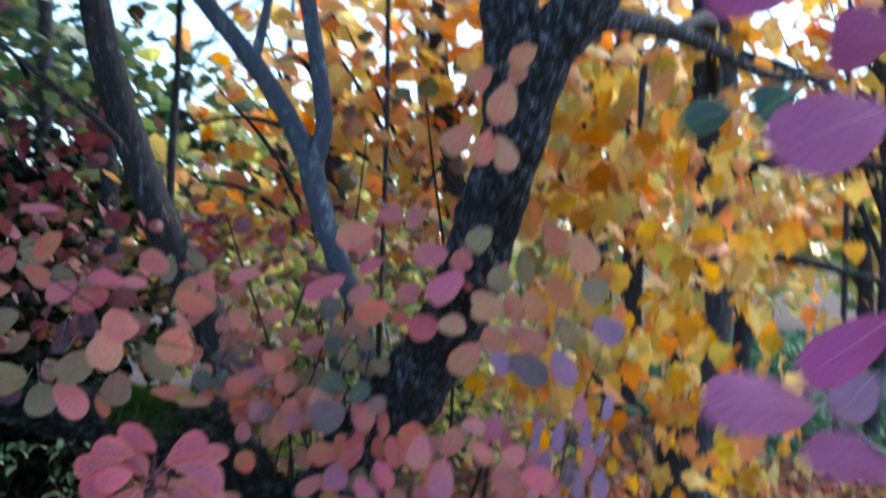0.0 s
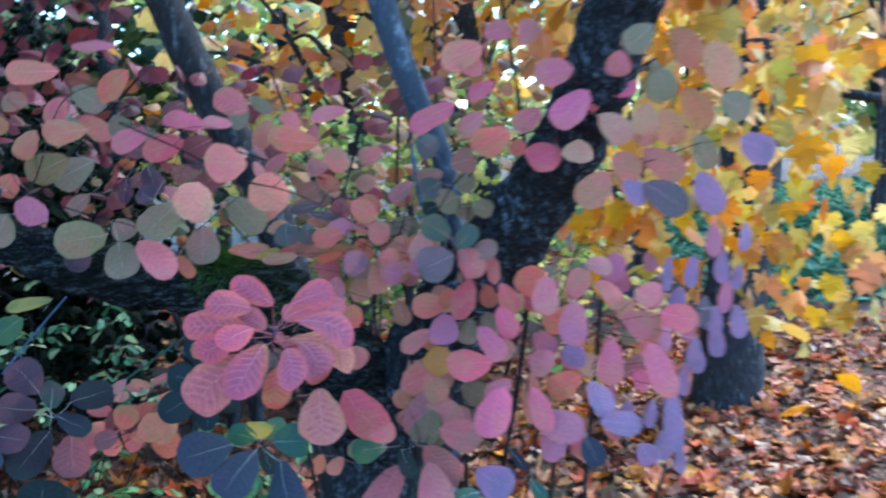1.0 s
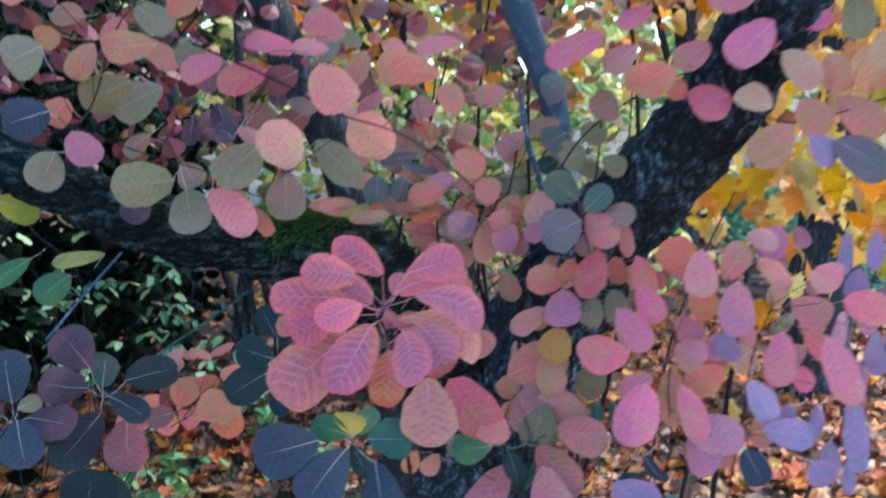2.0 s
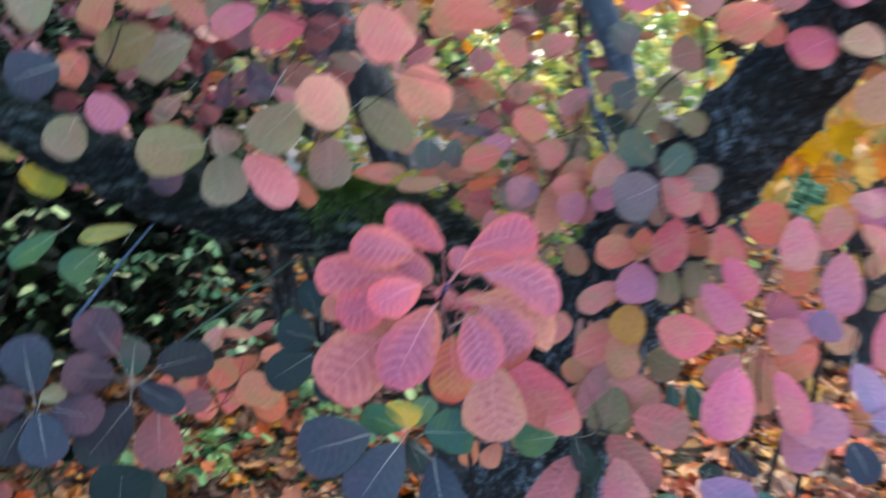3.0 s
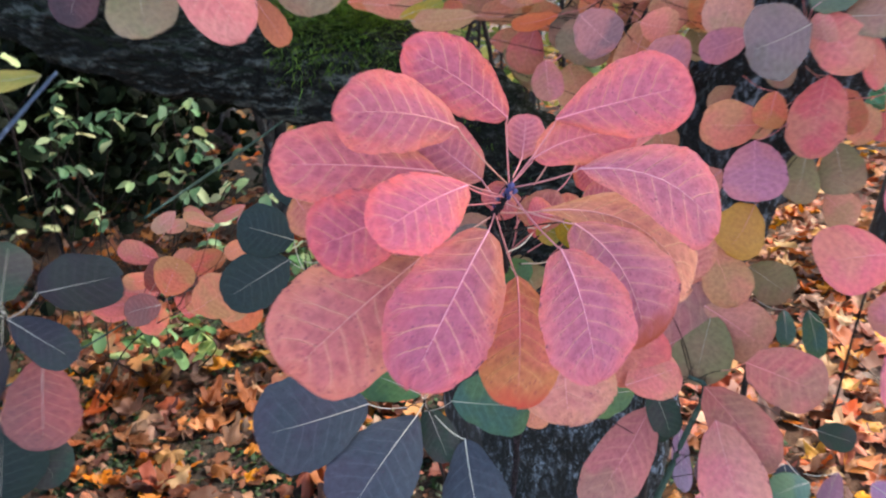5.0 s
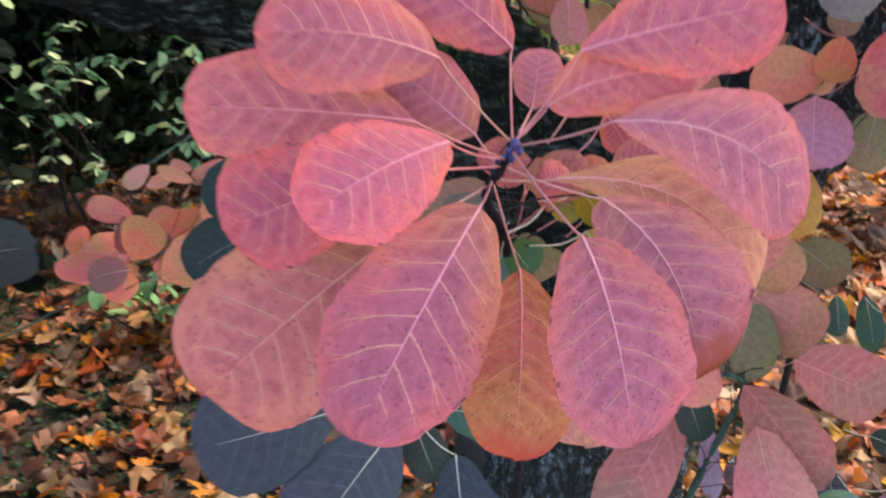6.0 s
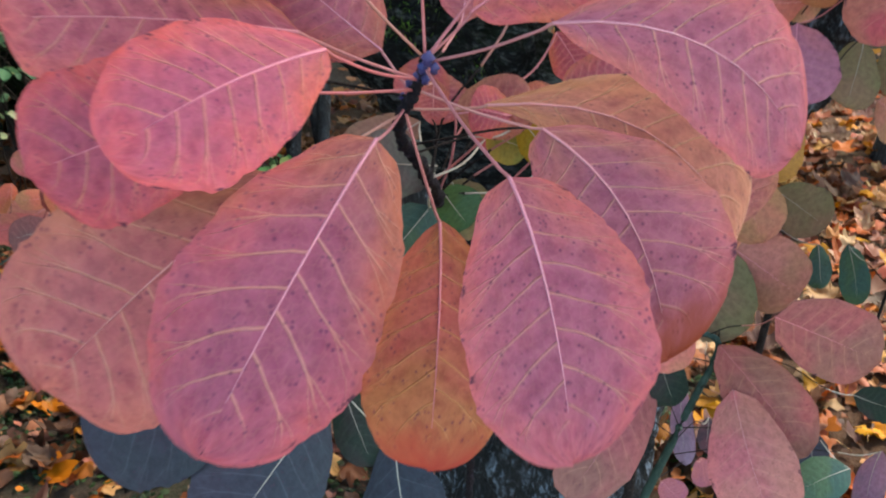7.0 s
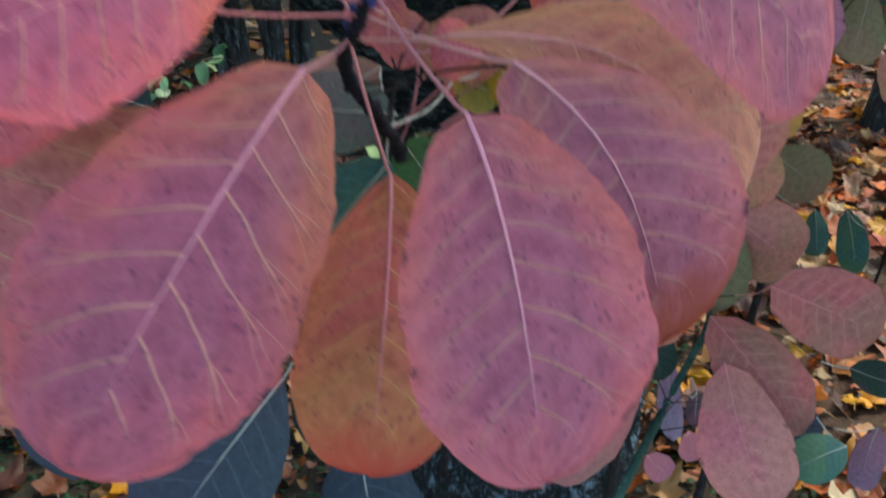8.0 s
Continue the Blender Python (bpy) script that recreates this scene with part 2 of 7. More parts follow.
def bark_material(name, dark, light, flakes=80.0, moss=0.0, bright=0.12, bump=0.012, along=(1.0, 1.0, 0.4), crack=0.25):
    """Rough bark: broken ridges along the stem, dark cracks, and scattered pale flecks, part lichen, part skylight on
    the flakes put into the colour; moss on the upper side where asked.
    """
    g = Graph(name)
    at = g.coord()
    nudge = g.nodes.new("ShaderNodeTexNoise")
    g.put(nudge.inputs["Vector"], at)
    nudge.inputs["Scale"].default_value, nudge.inputs["Detail"].default_value = flakes * 0.4, 5.0
    nudge.inputs["Roughness"].default_value = 0.65
    warp = g.vmath("ADD", g.vmath("MULTIPLY", at, along), g.vmath("MULTIPLY", nudge.outputs["Color"], (1.2 / flakes,) * 3))
    ridge = g.math("ABSOLUTE", g.math("MULTIPLY_ADD", g.noise(warp, flakes * 0.42, 5, 0.62), 2.0, -1.0))
    ridge = g.ease(ridge, 0.0, 0.3)
    fine = g.noise(warp, flakes * 1.6, 5, 0.7)
    grain = g.noise(at, flakes * 5.0, 4, 0.75)
    patch = g.noise(at, flakes * 0.1, 4, 0.65)
    mid = tuple((1 - crack) * p + crack * q for p, q in zip(dark[:3], light[:3])) + (1,)
    col = g.mix(g.math("MULTIPLY", ridge, g.ease(fine, 0.3, 0.7)), tuple((1 - crack) * c for c in dark[:3]) + (1,), mid)
    fleck = g.math("MULTIPLY", g.ease(fine, 0.57 - 0.25 * bright, 0.63 - 0.25 * bright), g.ease(patch, 0.56 - 0.6 * bright, 0.68 - 0.6 * bright))
    fleck = g.math("MULTIPLY", fleck, g.math("MULTIPLY", ridge, g.ease(grain, 0.2, 0.5, 0.4, 1.0)))
    col = g.mix(fleck, col, light)
    col = g.mix(g.math("MULTIPLY", g.ease(grain, 0.45, 0.75), 0.5), col, dark)
    if moss:
        geo = g.nodes.new("ShaderNodeNewGeometry")
        sep = g.nodes.new("ShaderNodeSeparateXYZ")
        g.put(sep.inputs[0], geo.outputs["Normal"])
        m = g.math("MULTIPLY", g.ease(sep.outputs[2], -0.1, 0.5), g.ease(g.noise(at, 4.0, 3), 0.46, 0.58))
        green = g.mix(g.noise(at, 90.0, 3), srgb(20, 32, 12), srgb(56, 76, 30))
        col = g.mix(g.math("MULTIPLY", m, moss), col, green)
    h = g.math("ADD", g.math("ADD", ridge, g.math("MULTIPLY", fine, 0.9)), g.math("MULTIPLY", grain, 0.35))
    return g.done(col, 0.9, h, 1.0, bump, 0, 0.15)


BARK = bark_material("dark_flaking_bark", srgb(48, 47, 48), srgb(138, 148, 164), 105.0, 0.0, 0.29, 0.007, (1.0, 1.0, 0.5), 0.36)
BARK_MOSS = bark_material("level_limb_bark", srgb(30, 31, 33), srgb(104, 110, 112), 95.0, 0.2, 0.28, 0.012, (0.28, 1.0, 1.0), 0.6)
BARK_GREY = bark_material("smooth_grey_bark", srgb(74, 80, 92), srgb(138, 148, 162), 40.0, 0.0, 0.2, 0.0015, (1.0, 1.0, 0.5))
BARK_FAR = bark_material("grey_brown_bark", srgb(58, 56, 58), srgb(120, 122, 130), 60.0, 0.0, 0.2, 0.006, (1.0, 1.0, 0.25))
TWIG = bark_material("twig_bark", srgb(40, 33, 33), srgb(88, 78, 76), 220.0, 0.0, 0.1, 0.0006)
TWIG_DARK = bark_material("young_wood", srgb(34, 30, 36), srgb(84, 74, 92), 260.0, 0.0, 0.2, 0.0006)
TWIG_GREEN = bark_material("green_stem_bark", srgb(58, 76, 70), srgb(104, 122, 112), 160.0, 0.0, 0.25, 0.0003)
TWIG_BLUE = bark_material("bloomed_twig_bark", srgb(74, 84, 104), srgb(124, 137, 160), 120.0, 0.0, 0.3, 0.0005)


def palette_material(name, cols, per_island=True, rough=0.55, glow=0.3, spread=0.12, gain=1.0, spec=0.3):
    """Foliage whose leaves each take one of several colours."""
    g = Graph(name)
    rnd = g.island() if per_island else g.random()
    col = g.ramp(rnd, [(i / len(cols), srgb(*c, gain)) for i, c in enumerate(cols)], True)
    at = g.coord()
    col = g.mix(g.math("MULTIPLY", g.noise(at, 45.0, 4), 0.35), col, tuple(0.35 * c for c in srgb(*cols[0])[:3]) + (1,))
    col = g.vary(col, g.math("FRACT", g.math("MULTIPLY", rnd, 57.3)), 0.012, spread + 0.1, spread)
    return g.done(col, rough, g.noise(at, 70.0, 3), 0.4, 0.002, glow, spec)


LITTER_COLS = ((204, 104, 40), (174, 78, 34), (120, 66, 44), (208, 136, 62), (84, 50, 36), (214, 166, 122), (188, 90, 42), (126, 80, 58), (226, 150, 44), (66, 44, 36), (104, 56, 36))
# gain lowered to carry the shade over the left ground
LITTER = palette_material("fallen_leaf", LITTER_COLS, False, 0.6, 0.12, 0.2, 0.5)
# brighter mix: the stronger light on the right is put into its colours
LITTER_FAR = palette_material("fallen_leaf_mass", ((212, 108, 42), (190, 86, 36), (150, 76, 46), (214, 142, 66), (112, 62, 42), (222, 176, 132), (200, 96, 44), (150, 92, 64), (232, 156, 50), (90, 54, 40), (206, 120, 60)), True, 0.6, 0.12, 0.2, 0.62)
# browner mix: the shade on the left litter is put into its colours
LITTER_SHADE = palette_material("shade_toned_leaf_mass", ((184, 92, 40), (130, 74, 48), (106, 64, 46), (186, 122, 72), (84, 50, 36), (190, 146, 114), (162, 84, 42), (124, 82, 60), (216, 138, 46), (66, 44, 36), (92, 54, 40)), True, 0.6, 0.12, 0.2, 0.6)
MAPLE_COLS = ((212, 168, 62), (206, 146, 48), (216, 184, 92), (198, 122, 44), (208, 158, 58), (178, 158, 78), (214, 130, 46))
MAPLE = palette_material("yellow_maple_leaf", MAPLE_COLS, False, 0.5, 0.4, 0.14)
MAPLE_FAR = palette_material("yellow_maple_mass", MAPLE_COLS, True, 0.5, 0.4)
AMBER_FAR = palette_material("amber_foliage", ((240, 176, 80), (230, 142, 56), (244, 198, 108), (216, 124, 50), (248, 214, 140), (224, 184, 80)), True, 0.5, 0.62)
GREEN_FAR = palette_material("yellow_green_foliage", ((168, 176, 92), (126, 148, 78), (204, 194, 104), (98, 126, 74), (222, 202, 116)), True, 0.5, 0.5)
# darker greens that carry the shade of the trees behind the hedge
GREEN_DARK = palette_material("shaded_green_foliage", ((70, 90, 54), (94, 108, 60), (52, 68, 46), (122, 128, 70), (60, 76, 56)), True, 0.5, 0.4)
RED_MASS = palette_material("red_foliage", ((160, 84, 92), (146, 74, 84), (126, 72, 80), (170, 100, 92), (112, 78, 80), (150, 88, 98)), True, 0.55, 0.3, 0.12, 0.62)
BROWN_MASS = palette_material("russet_foliage", ((150, 104, 76), (170, 112, 80), (128, 112, 74), (176, 124, 84), (120, 92, 76), (96, 100, 66)), True, 0.6, 0.3, 0.12, 0.75)
# the low gain puts the hedge's unlit depth into its leaf colour
HEDGE = palette_material("shade_darkened_hedge_leaf", ((26, 40, 24), (34, 48, 30), (20, 30, 20), (44, 58, 34), (30, 38, 30)), True, 0.75, 0.1, 0.12, 0.32, 0.08)
PALE = palette_material("pale_green_leaf", ((140, 162, 120), (70, 108, 76), (162, 174, 130), (48, 84, 58), (58, 96, 68), (182, 186, 148), (84, 122, 86), (44, 76, 54)), False, 0.6, 0.3, 0.12, 1.0)
SPROUT = palette_material("sprout_leaf", ((96, 134, 84), (120, 150, 96), (150, 164, 104)), False, 0.5, 0.3)


def ground_material():
    g = Graph("dark_mossy_soil")
    at = g.coord()
    big, fine = g.noise(at, 1.4, 4), g.noise(at, 55.0, 5, 0.7)
    col = g.mix(g.ease(big, 0.45, 0.6), srgb(26, 22, 19), srgb(26, 34, 19))
    col = g.mix(g.ease(fine, 0.4, 0.75), col, srgb(66, 50, 38))
    far = g.ease(g.noise(at, 0.25, 2), 0.4, 0.6)
    col = g.mix(g.math("MULTIPLY", far, 0.4), col, srgb(112, 70, 42))
    return g.done(col, 0.9, fine, 0.8, 0.02)


GROUND = ground_material()
MOSS = palette_material("moss", ((66, 96, 34), (88, 118, 46), (46, 68, 24), (110, 138, 58)), True, 0.7, 0.3)
WEED = palette_material("low_weed", ((30, 46, 24), (42, 62, 30), (24, 36, 20), (58, 84, 44), (36, 52, 28)), True, 0.6, 0.2)
LAWN = palette_material("grass_blade", ((86, 132, 98), (104, 146, 110), (74, 120, 86)), True, 0.6, 0.2)


# ---- mesh helpers ----
def mesh_object(name, verts, faces, mats, parent=None, slots=None, uvs=None, smooth=True, label=""):
    me = bpy.data.meshes.new(name)
    me.from_pydata([tuple(v) for v in verts], [], faces)
    for m in mats:
        me.materials.append(m)
    if slots is not None:
        me.polygons.foreach_set("material_index", slots)
    if uvs is not None:
        layer = me.uv_layers.new(name="UVMap")
        loops = np.empty(len(me.loops), dtype=np.int32)
        me.loops.foreach_get("vertex_index", loops)
        layer.data.foreach_set("uv", np.asarray(uvs, dtype=np.float32)[loops].ravel())
    if smooth:
        me.polygons.foreach_set("use_smooth", [True] * len(me.polygons))
    me.update()
    ob = new(name, me)
    if parent is not None:
        ob.parent = parent
        ob.matrix_parent_inverse = parent.matrix_world.inverted()
    if label:
        tagged(ob, label)
    return ob


def spline(pts, steps):
    """A smooth line through the points (Catmull-Rom)."""
    p = [Vector(q) for q in pts]
    p = [2 * p[0] - p[1]] + p + [2 * p[-1] - p[-2]]
    out = []
    for i in range(1, len(p) - 2):
        a, b, c, d = p[i - 1:i + 3]
        for k in range(steps):
            t = k / steps
            out.append(0.5 * (2 * b + (c - a) * t + (2 * a - 5 * b + 4 * c - d) * t * t + (3 * b - a - 3 * c + d) * t ** 3))
    return out + [p[-2]]


def tube_data(line, radii, sides, rough=0.0, grain=12.0, plates=0.0):
    """Vertices and faces of a round, tapering tube along a line, with an uneven surface and long bark plates (their height in metres) where asked."""
    verts, faces, n, run = [], [], len(line), 0.0
    up = Vector((0.31, 0.17, 0.93))
    for i, q in enumerate(line):
        ahead = (line[min(i + 1, n - 1)] - line[max(i - 1, 0)]).normalized()
        right = ahead.cross(up)
        if right.length < 0.05:
            right = ahead.cross(Vector((1, 0, 0)))
        right.normalize()
        above = right.cross(ahead)
        run += (q - line[max(i - 1, 0)]).length
        for k in range(sides):
            w = 2 * math.pi * k / sides
            way = right * math.cos(w) + above * math.sin(w)
            r = radii[i]
            if rough:
                s = q + way * r
                r *= 1 + rough * (noise.noise(s * grain) + 0.6 * noise.noise(Vector((s.x * grain * 3, s.y * grain * 3, s.z * grain))))
            if plates:
                a = Vector((math.cos(w) * radii[i] * 95, math.sin(w) * radii[i] * 95, run * 24))
                b = a + 0.5 * noise.noise_vector(a * 0.7)
                r += plates * (min(1.0, 3.2 * abs(noise.noise(b))) - 0.6 + 0.45 * noise.noise(b * 3.1) + 0.25 * noise.noise(b * 7.3))
            verts.append(q + way * r)
    for i in range(n - 1):
        for k in range(sides):
            j = (k + 1) % sides
            faces.append((i * sides + k, i * sides + j, (i + 1) * sides + j, (i + 1) * sides + k))
    faces.append(tuple(range(sides))[::-1])
    faces.append(tuple((n - 1) * sides + k for k in range(sides)))
    return verts, faces


def limb(name, pts, radii, mat, parent=None, sides=20, steps=8, rough=0.0, grain=12.0, label="", plates=0.0):
    """A branch or trunk through points with a radius at each."""
    line = spline(pts, steps)
    rr = np.interp(np.linspace(0, len(radii) - 1, len(line)), range(len(radii)), radii)
    v, f = tube_data(line, rr, sides, rough, grain, plates)
    return mesh_object(name, v, f, [mat], parent, label=label)


def thing(name, at, label, category, group="", kind_=""):
    ob = new(name)
    ob.location = at
    ob.empty_display_size = 0.05
    bpy.context.view_layer.update()
    ob.matrix_world = Matrix.Translation(at)
    return tagged(ob, label, category, group, kind_)


# ---- ground ----
def ground_z(x, y):
    near = 0.05 + 0.045 * (x + 1.5)
    return max(-0.3, min(0.35, near)) + 0.03 * noise.noise(Vector((x * 0.7, y * 0.7, 0.0))) + 0.012 * noise.noise(Vector((x * 3, y * 3, 4.0)))


def build_ground():
    xs = sorted({round(v, 3) for v in list(np.linspace(-5, 6, 89)) + [-300, -120, -50, -22, -12, -8, 8, 12, 22, 50, 120, 300]})
    ys = sorted({round(v, 3) for v in list(np.linspace(-2, 9, 89)) + [-300, -100, -40, -15, -6, 11, 14, 20, 40, 100, 300]})
    verts = [(x, y, ground_z(x, y)) for y in ys for x in xs]
    w = len(xs)
    faces = [(j * w + i, j * w + i + 1, (j + 1) * w + i + 1, (j + 1) * w + i) for j in range(len(ys) - 1) for i in range(w - 1)]
    return tagged(mesh_object("ground", verts, faces, [GROUND]), "dark soil with moss under fallen autumn leaves", "ground", "", "structure")


ground = build_ground()

# ---- trees ----
def main_tree():
    tree = thing("leaning_tree", (-0.36, 2.2, ground_z(-0.36, 2.2)), "old leaning tree with dark furrowed bark and a mossy limb", "tree")
    limb("trunk", [(-0.42, 2.2, -0.1), (-0.42, 2.18, 0.25), (-0.41, 2.16, 0.6), (-0.37, 2.15, 0.95), (-0.27, 2.13, 1.2), (-0.14, 2.09, 1.4), (-0.07, 2.02, 1.5), (0.018, 1.86, 1.66), (0.085, 1.69, 1.87), (0.125, 1.59, 2.0)],
         [0.2, 0.15, 0.135, 0.125, 0.105, 0.085, 0.076, 0.066, 0.058, 0.056], BARK, tree, 130, 40, 0.12, 22.0, "", 0.0045)
    limb("limb", [(0.115, 1.6, 1.98), (0.165, 1.515, 2.118), (0.24, 1.46, 2.21), (0.32, 1.44, 2.33), (0.5, 1.5, 2.7)], [0.06, 0.05, 0.047, 0.044, 0.03], BARK, tree, 28, 8, 0.14, 22.0)
    limb("limb", [(0.115, 1.6, 1.96), (0.115, 1.54, 2.11), (0.11, 1.5, 2.25), (0.12, 1.5, 2.5)], [0.05, 0.05, 0.048, 0.04], BARK, tree, 24, 8, 0.14, 22.0)
    limb("limb", [(0.17, 1.52, 2.1), (0.257, 1.5, 2.17), (0.377, 1.643, 2.2), (0.539, 1.842, 2.208), (0.725, 2.041, 2.187), (0.95, 2.2, 2.2)], [0.03, 0.022, 0.02, 0.017, 0.014, 0.008], BARK, tree, 16, 6, 0.1, 22.0)
    limb("limb", [(-0.36, 2.14, 1.0), (-0.45, 2.12, 1.2), (-0.58, 2.08, 1.36), (-0.747, 2.02, 1.425), (-0.883, 1.99, 1.455), (-1.008, 1.98, 1.502), (-1.158, 2.0, 1.577), (-1.292, 2.05, 1.65), (-1.46, 2.1, 1.735), (-1.9, 2.2, 1.95)],
         [0.11, 0.095, 0.08, 0.062, 0.053, 0.048, 0.046, 0.045, 0.043, 0.04], BARK_MOSS, tree, 150, 44, 0.14, 22.0, "nearly level limb with green moss on top", 0.0055)
    return tree


leaning = main_tree()


def moss_tufts():
    """A patch of shaggy moss on the level limb: many short, thin blades."""
    rng = np.random.default_rng(17)
    spine = spline([(-0.47, 2.11, 1.23), (-0.55, 2.085, 1.33), (-0.64, 2.055, 1.39), (-0.73, 2.025, 1.42)], 10)
    verts, faces = [], []
    for i in range(19000):
        q = spine[int((rng.random() ** 0.8) * (len(spine) - 1))]
        w = rng.normal() * 0.45 + 0.12 + 0.3 * noise.noise(Vector((q.x * 30, 0.0, 5.0)))
        way = Vector((0, -math.sin(w + 0.2), math.cos(w + 0.2)))
        r = 0.07 + 0.014 * rng.random()
        s = q + way * r + Vector(((rng.random() - 0.5) * 0.04, 0, 0))
        side = Vector((rng.normal(), rng.normal() * 0.3, rng.normal() * 0.3)).normalized() * 0.0007
        out = (way + Vector((rng.normal() * 0.5, -0.2, -0.5 - 0.4 * rng.random()))).normalized() * (0.006 + 0.012 * rng.random())
        k = len(verts)
        verts += [s - side, s + side, s + out * 0.6 + side * 0.7, s + out]
        faces += [(k, k + 1, k + 2), (k, k + 2, k + 3)]
    ob = mesh_object("moss", verts, faces, [MOSS], leaning, None, None, False, "shaggy green moss")
    tagged(ob, kind="stuff")


moss_tufts()


def grey_tree():
    tree = thing("slender_tree", (-0.3, 2.5, ground_z(-0.3, 2.5)), "slender forked tree with smooth blue-grey bark", "tree")
    limb("trunk", [(-0.3, 2.5, -0.05), (-0.27, 2.45, 0.6), (-0.2, 2.36, 1.2), (-0.2, 2.25, 1.58), (-0.256, 2.21, 1.76), (-0.303, 2.2, 1.912), (-0.326, 2.2, 2.02)], [0.03, 0.026, 0.023, 0.024, 0.028, 0.03, 0.031], BARK_GREY, tree, 20, 8, 0.05, 14)
    limb("limb", [(-0.32, 2.2, 2.0), (-0.394, 2.228, 2.151), (-0.48, 2.248, 2.281), (-0.604, 2.298, 2.437), (-0.732, 2.347, 2.598), (-0.95, 2.4, 2.9)], [0.027, 0.026, 0.025, 0.023, 0.021, 0.015], BARK_GREY, tree, 16, 8, 0.05, 14)
    limb("limb", [(-0.318, 2.2, 2.0), (-0.29, 2.198, 2.09), (-0.296, 2.197, 2.2), (-0.325, 2.196, 2.406), (-0.344, 2.195, 2.571), (-0.36, 2.2, 2.9)], [0.024, 0.022, 0.021, 0.02, 0.019, 0.014], BARK_GREY, tree, 16, 8, 0.05, 14)
    limb("limb", [(-0.47, 2.25, 2.265), (-0.455, 2.265, 2.33), (-0.439, 2.297, 2.435), (-0.424, 2.345, 2.6), (-0.4, 2.4, 2.9)], [0.014, 0.013, 0.012, 0.011, 0.008], BARK_GREY, tree, 12, 8, 0.05, 14)
    return tree


grey_tree()


def plain_tree(name, label, pts, radii, mat, side_limbs=(), sides=22):
    at = pts[0]
    tree = thing(name, (at[0], at[1], ground_z(at[0], at[1])), label, "tree")
    limb("trunk", pts, radii, mat, tree, sides, 8, 0.08, 16)
    for p, r in side_limbs:
        limb("limb", p, r, mat, tree, 10, 6, 0.06, 16)
    return tree


plain_tree("leaning_tree", "leaning tree with dark grey bark among red shrubs", [(-0.55, 2.95, 0.0), (-0.6, 2.93, 0.8), (-0.72, 2.9, 1.5), (-0.803, 2.88, 1.706), (-0.881, 2.87, 1.884), (-0.958, 2.87, 2.097), (-1.03, 2.87, 2.327), (-1.09, 2.87, 2.593), (-1.2, 2.9, 3.2)],
           [0.075, 0.066, 0.06, 0.056, 0.054, 0.052, 0.05, 0.048, 0.04], BARK_FAR,
           [([(-0.93, 2.87, 2.0), (-1.0, 2.8, 2.15), (-1.15, 2.7, 2.3), (-1.4, 2.65, 2.5)], [0.016, 0.013, 0.01, 0.005])])
plain_tree("sapling", "thin dark sapling behind the red leaves", [(-1.66, 5.4, -0.05), (-1.63, 5.42, 1.0), (-1.57, 5.39, 2.37), (-1.53, 5.38, 2.83), (-1.51, 5.38, 3.29), (-1.48, 5.45, 4.29)], [0.03, 0.028, 0.025, 0.023, 0.021, 0.015], BARK_FAR,
           [([(-1.54, 5.39, 2.74), (-1.31, 5.45, 3.13), (-0.92, 5.61, 3.44)], [0.012, 0.009, 0.006])], 12)
maple = plain_tree("maple_tree", "maple with dark grey trunk and drooping yellow leaves", [(1.24, 4.92, -0.05), (1.26, 4.92, 0.2), (1.33, 4.95, 0.7), (1.4, 4.98, 1.2), (1.46, 5.0, 1.7), (1.5, 5.05, 2.5), (1.6, 5.1, 4.0), (1.7, 5.2, 6.0)],
                   [0.24, 0.185, 0.16, 0.15, 0.145, 0.14, 0.12, 0.08], BARK_FAR,
                   [([(1.5, 5.03, 2.2), (1.9, 4.6, 2.25), (2.4, 4.3, 2.1), (2.9, 4.0, 1.95)], [0.04, 0.03, 0.024, 0.015]),
                    ([(1.46, 5.0, 1.75), (1.75, 4.6, 1.75), (2.2, 4.3, 1.6), (2.7, 4.1, 1.5)], [0.03, 0.024, 0.018, 0.01]),
                    ([(1.5, 5.0, 2.6), (1.2, 4.0, 2.75), (0.9, 3.2, 2.6), (0.6, 2.6, 2.35), (0.5, 2.3, 2.1)], [0.05, 0.035, 0.024, 0.014, 0.006]),
                    ([(1.3, 4.3, 2.75), (1.4, 3.6, 2.5), (1.5, 3.1, 2.2), (1.55, 2.8, 1.9)], [0.025, 0.018, 0.012, 0.005])], 28)
for x, y, r, lean in ((3.4, 7.3, 0.05, 0.16), (2.92, 6.85, 0.022, 0.12), (4.4, 8.6, 0.09, 0.1), (0.2, 8.5, 0.07, -0.2), (-1.2, 8.2, 0.05, 0.15), (-2.6, 7.6, 0.08, -0.1), (1.9, 9.5, 0.11, 0.1), (-4.2, 9.0, 0.1, 0.2), (5.8, 11.0, 0.13, 0.0), (-0.45, 5.2, 0.018, 0.1)):
    plain_tree("far_tree", "thin dark tree trunk in the autumn wood", [(x, y, ground_z(x, y) - 0.05), (x + lean, y + 0.05, 1.4), (x + 1.6 * lean, y + 0.1, 3.0), (x + 2 * lean, y, 6.0)], [r * 1.2, r, r * 0.9, r * 0.6], BARK_FAR, (), 12)


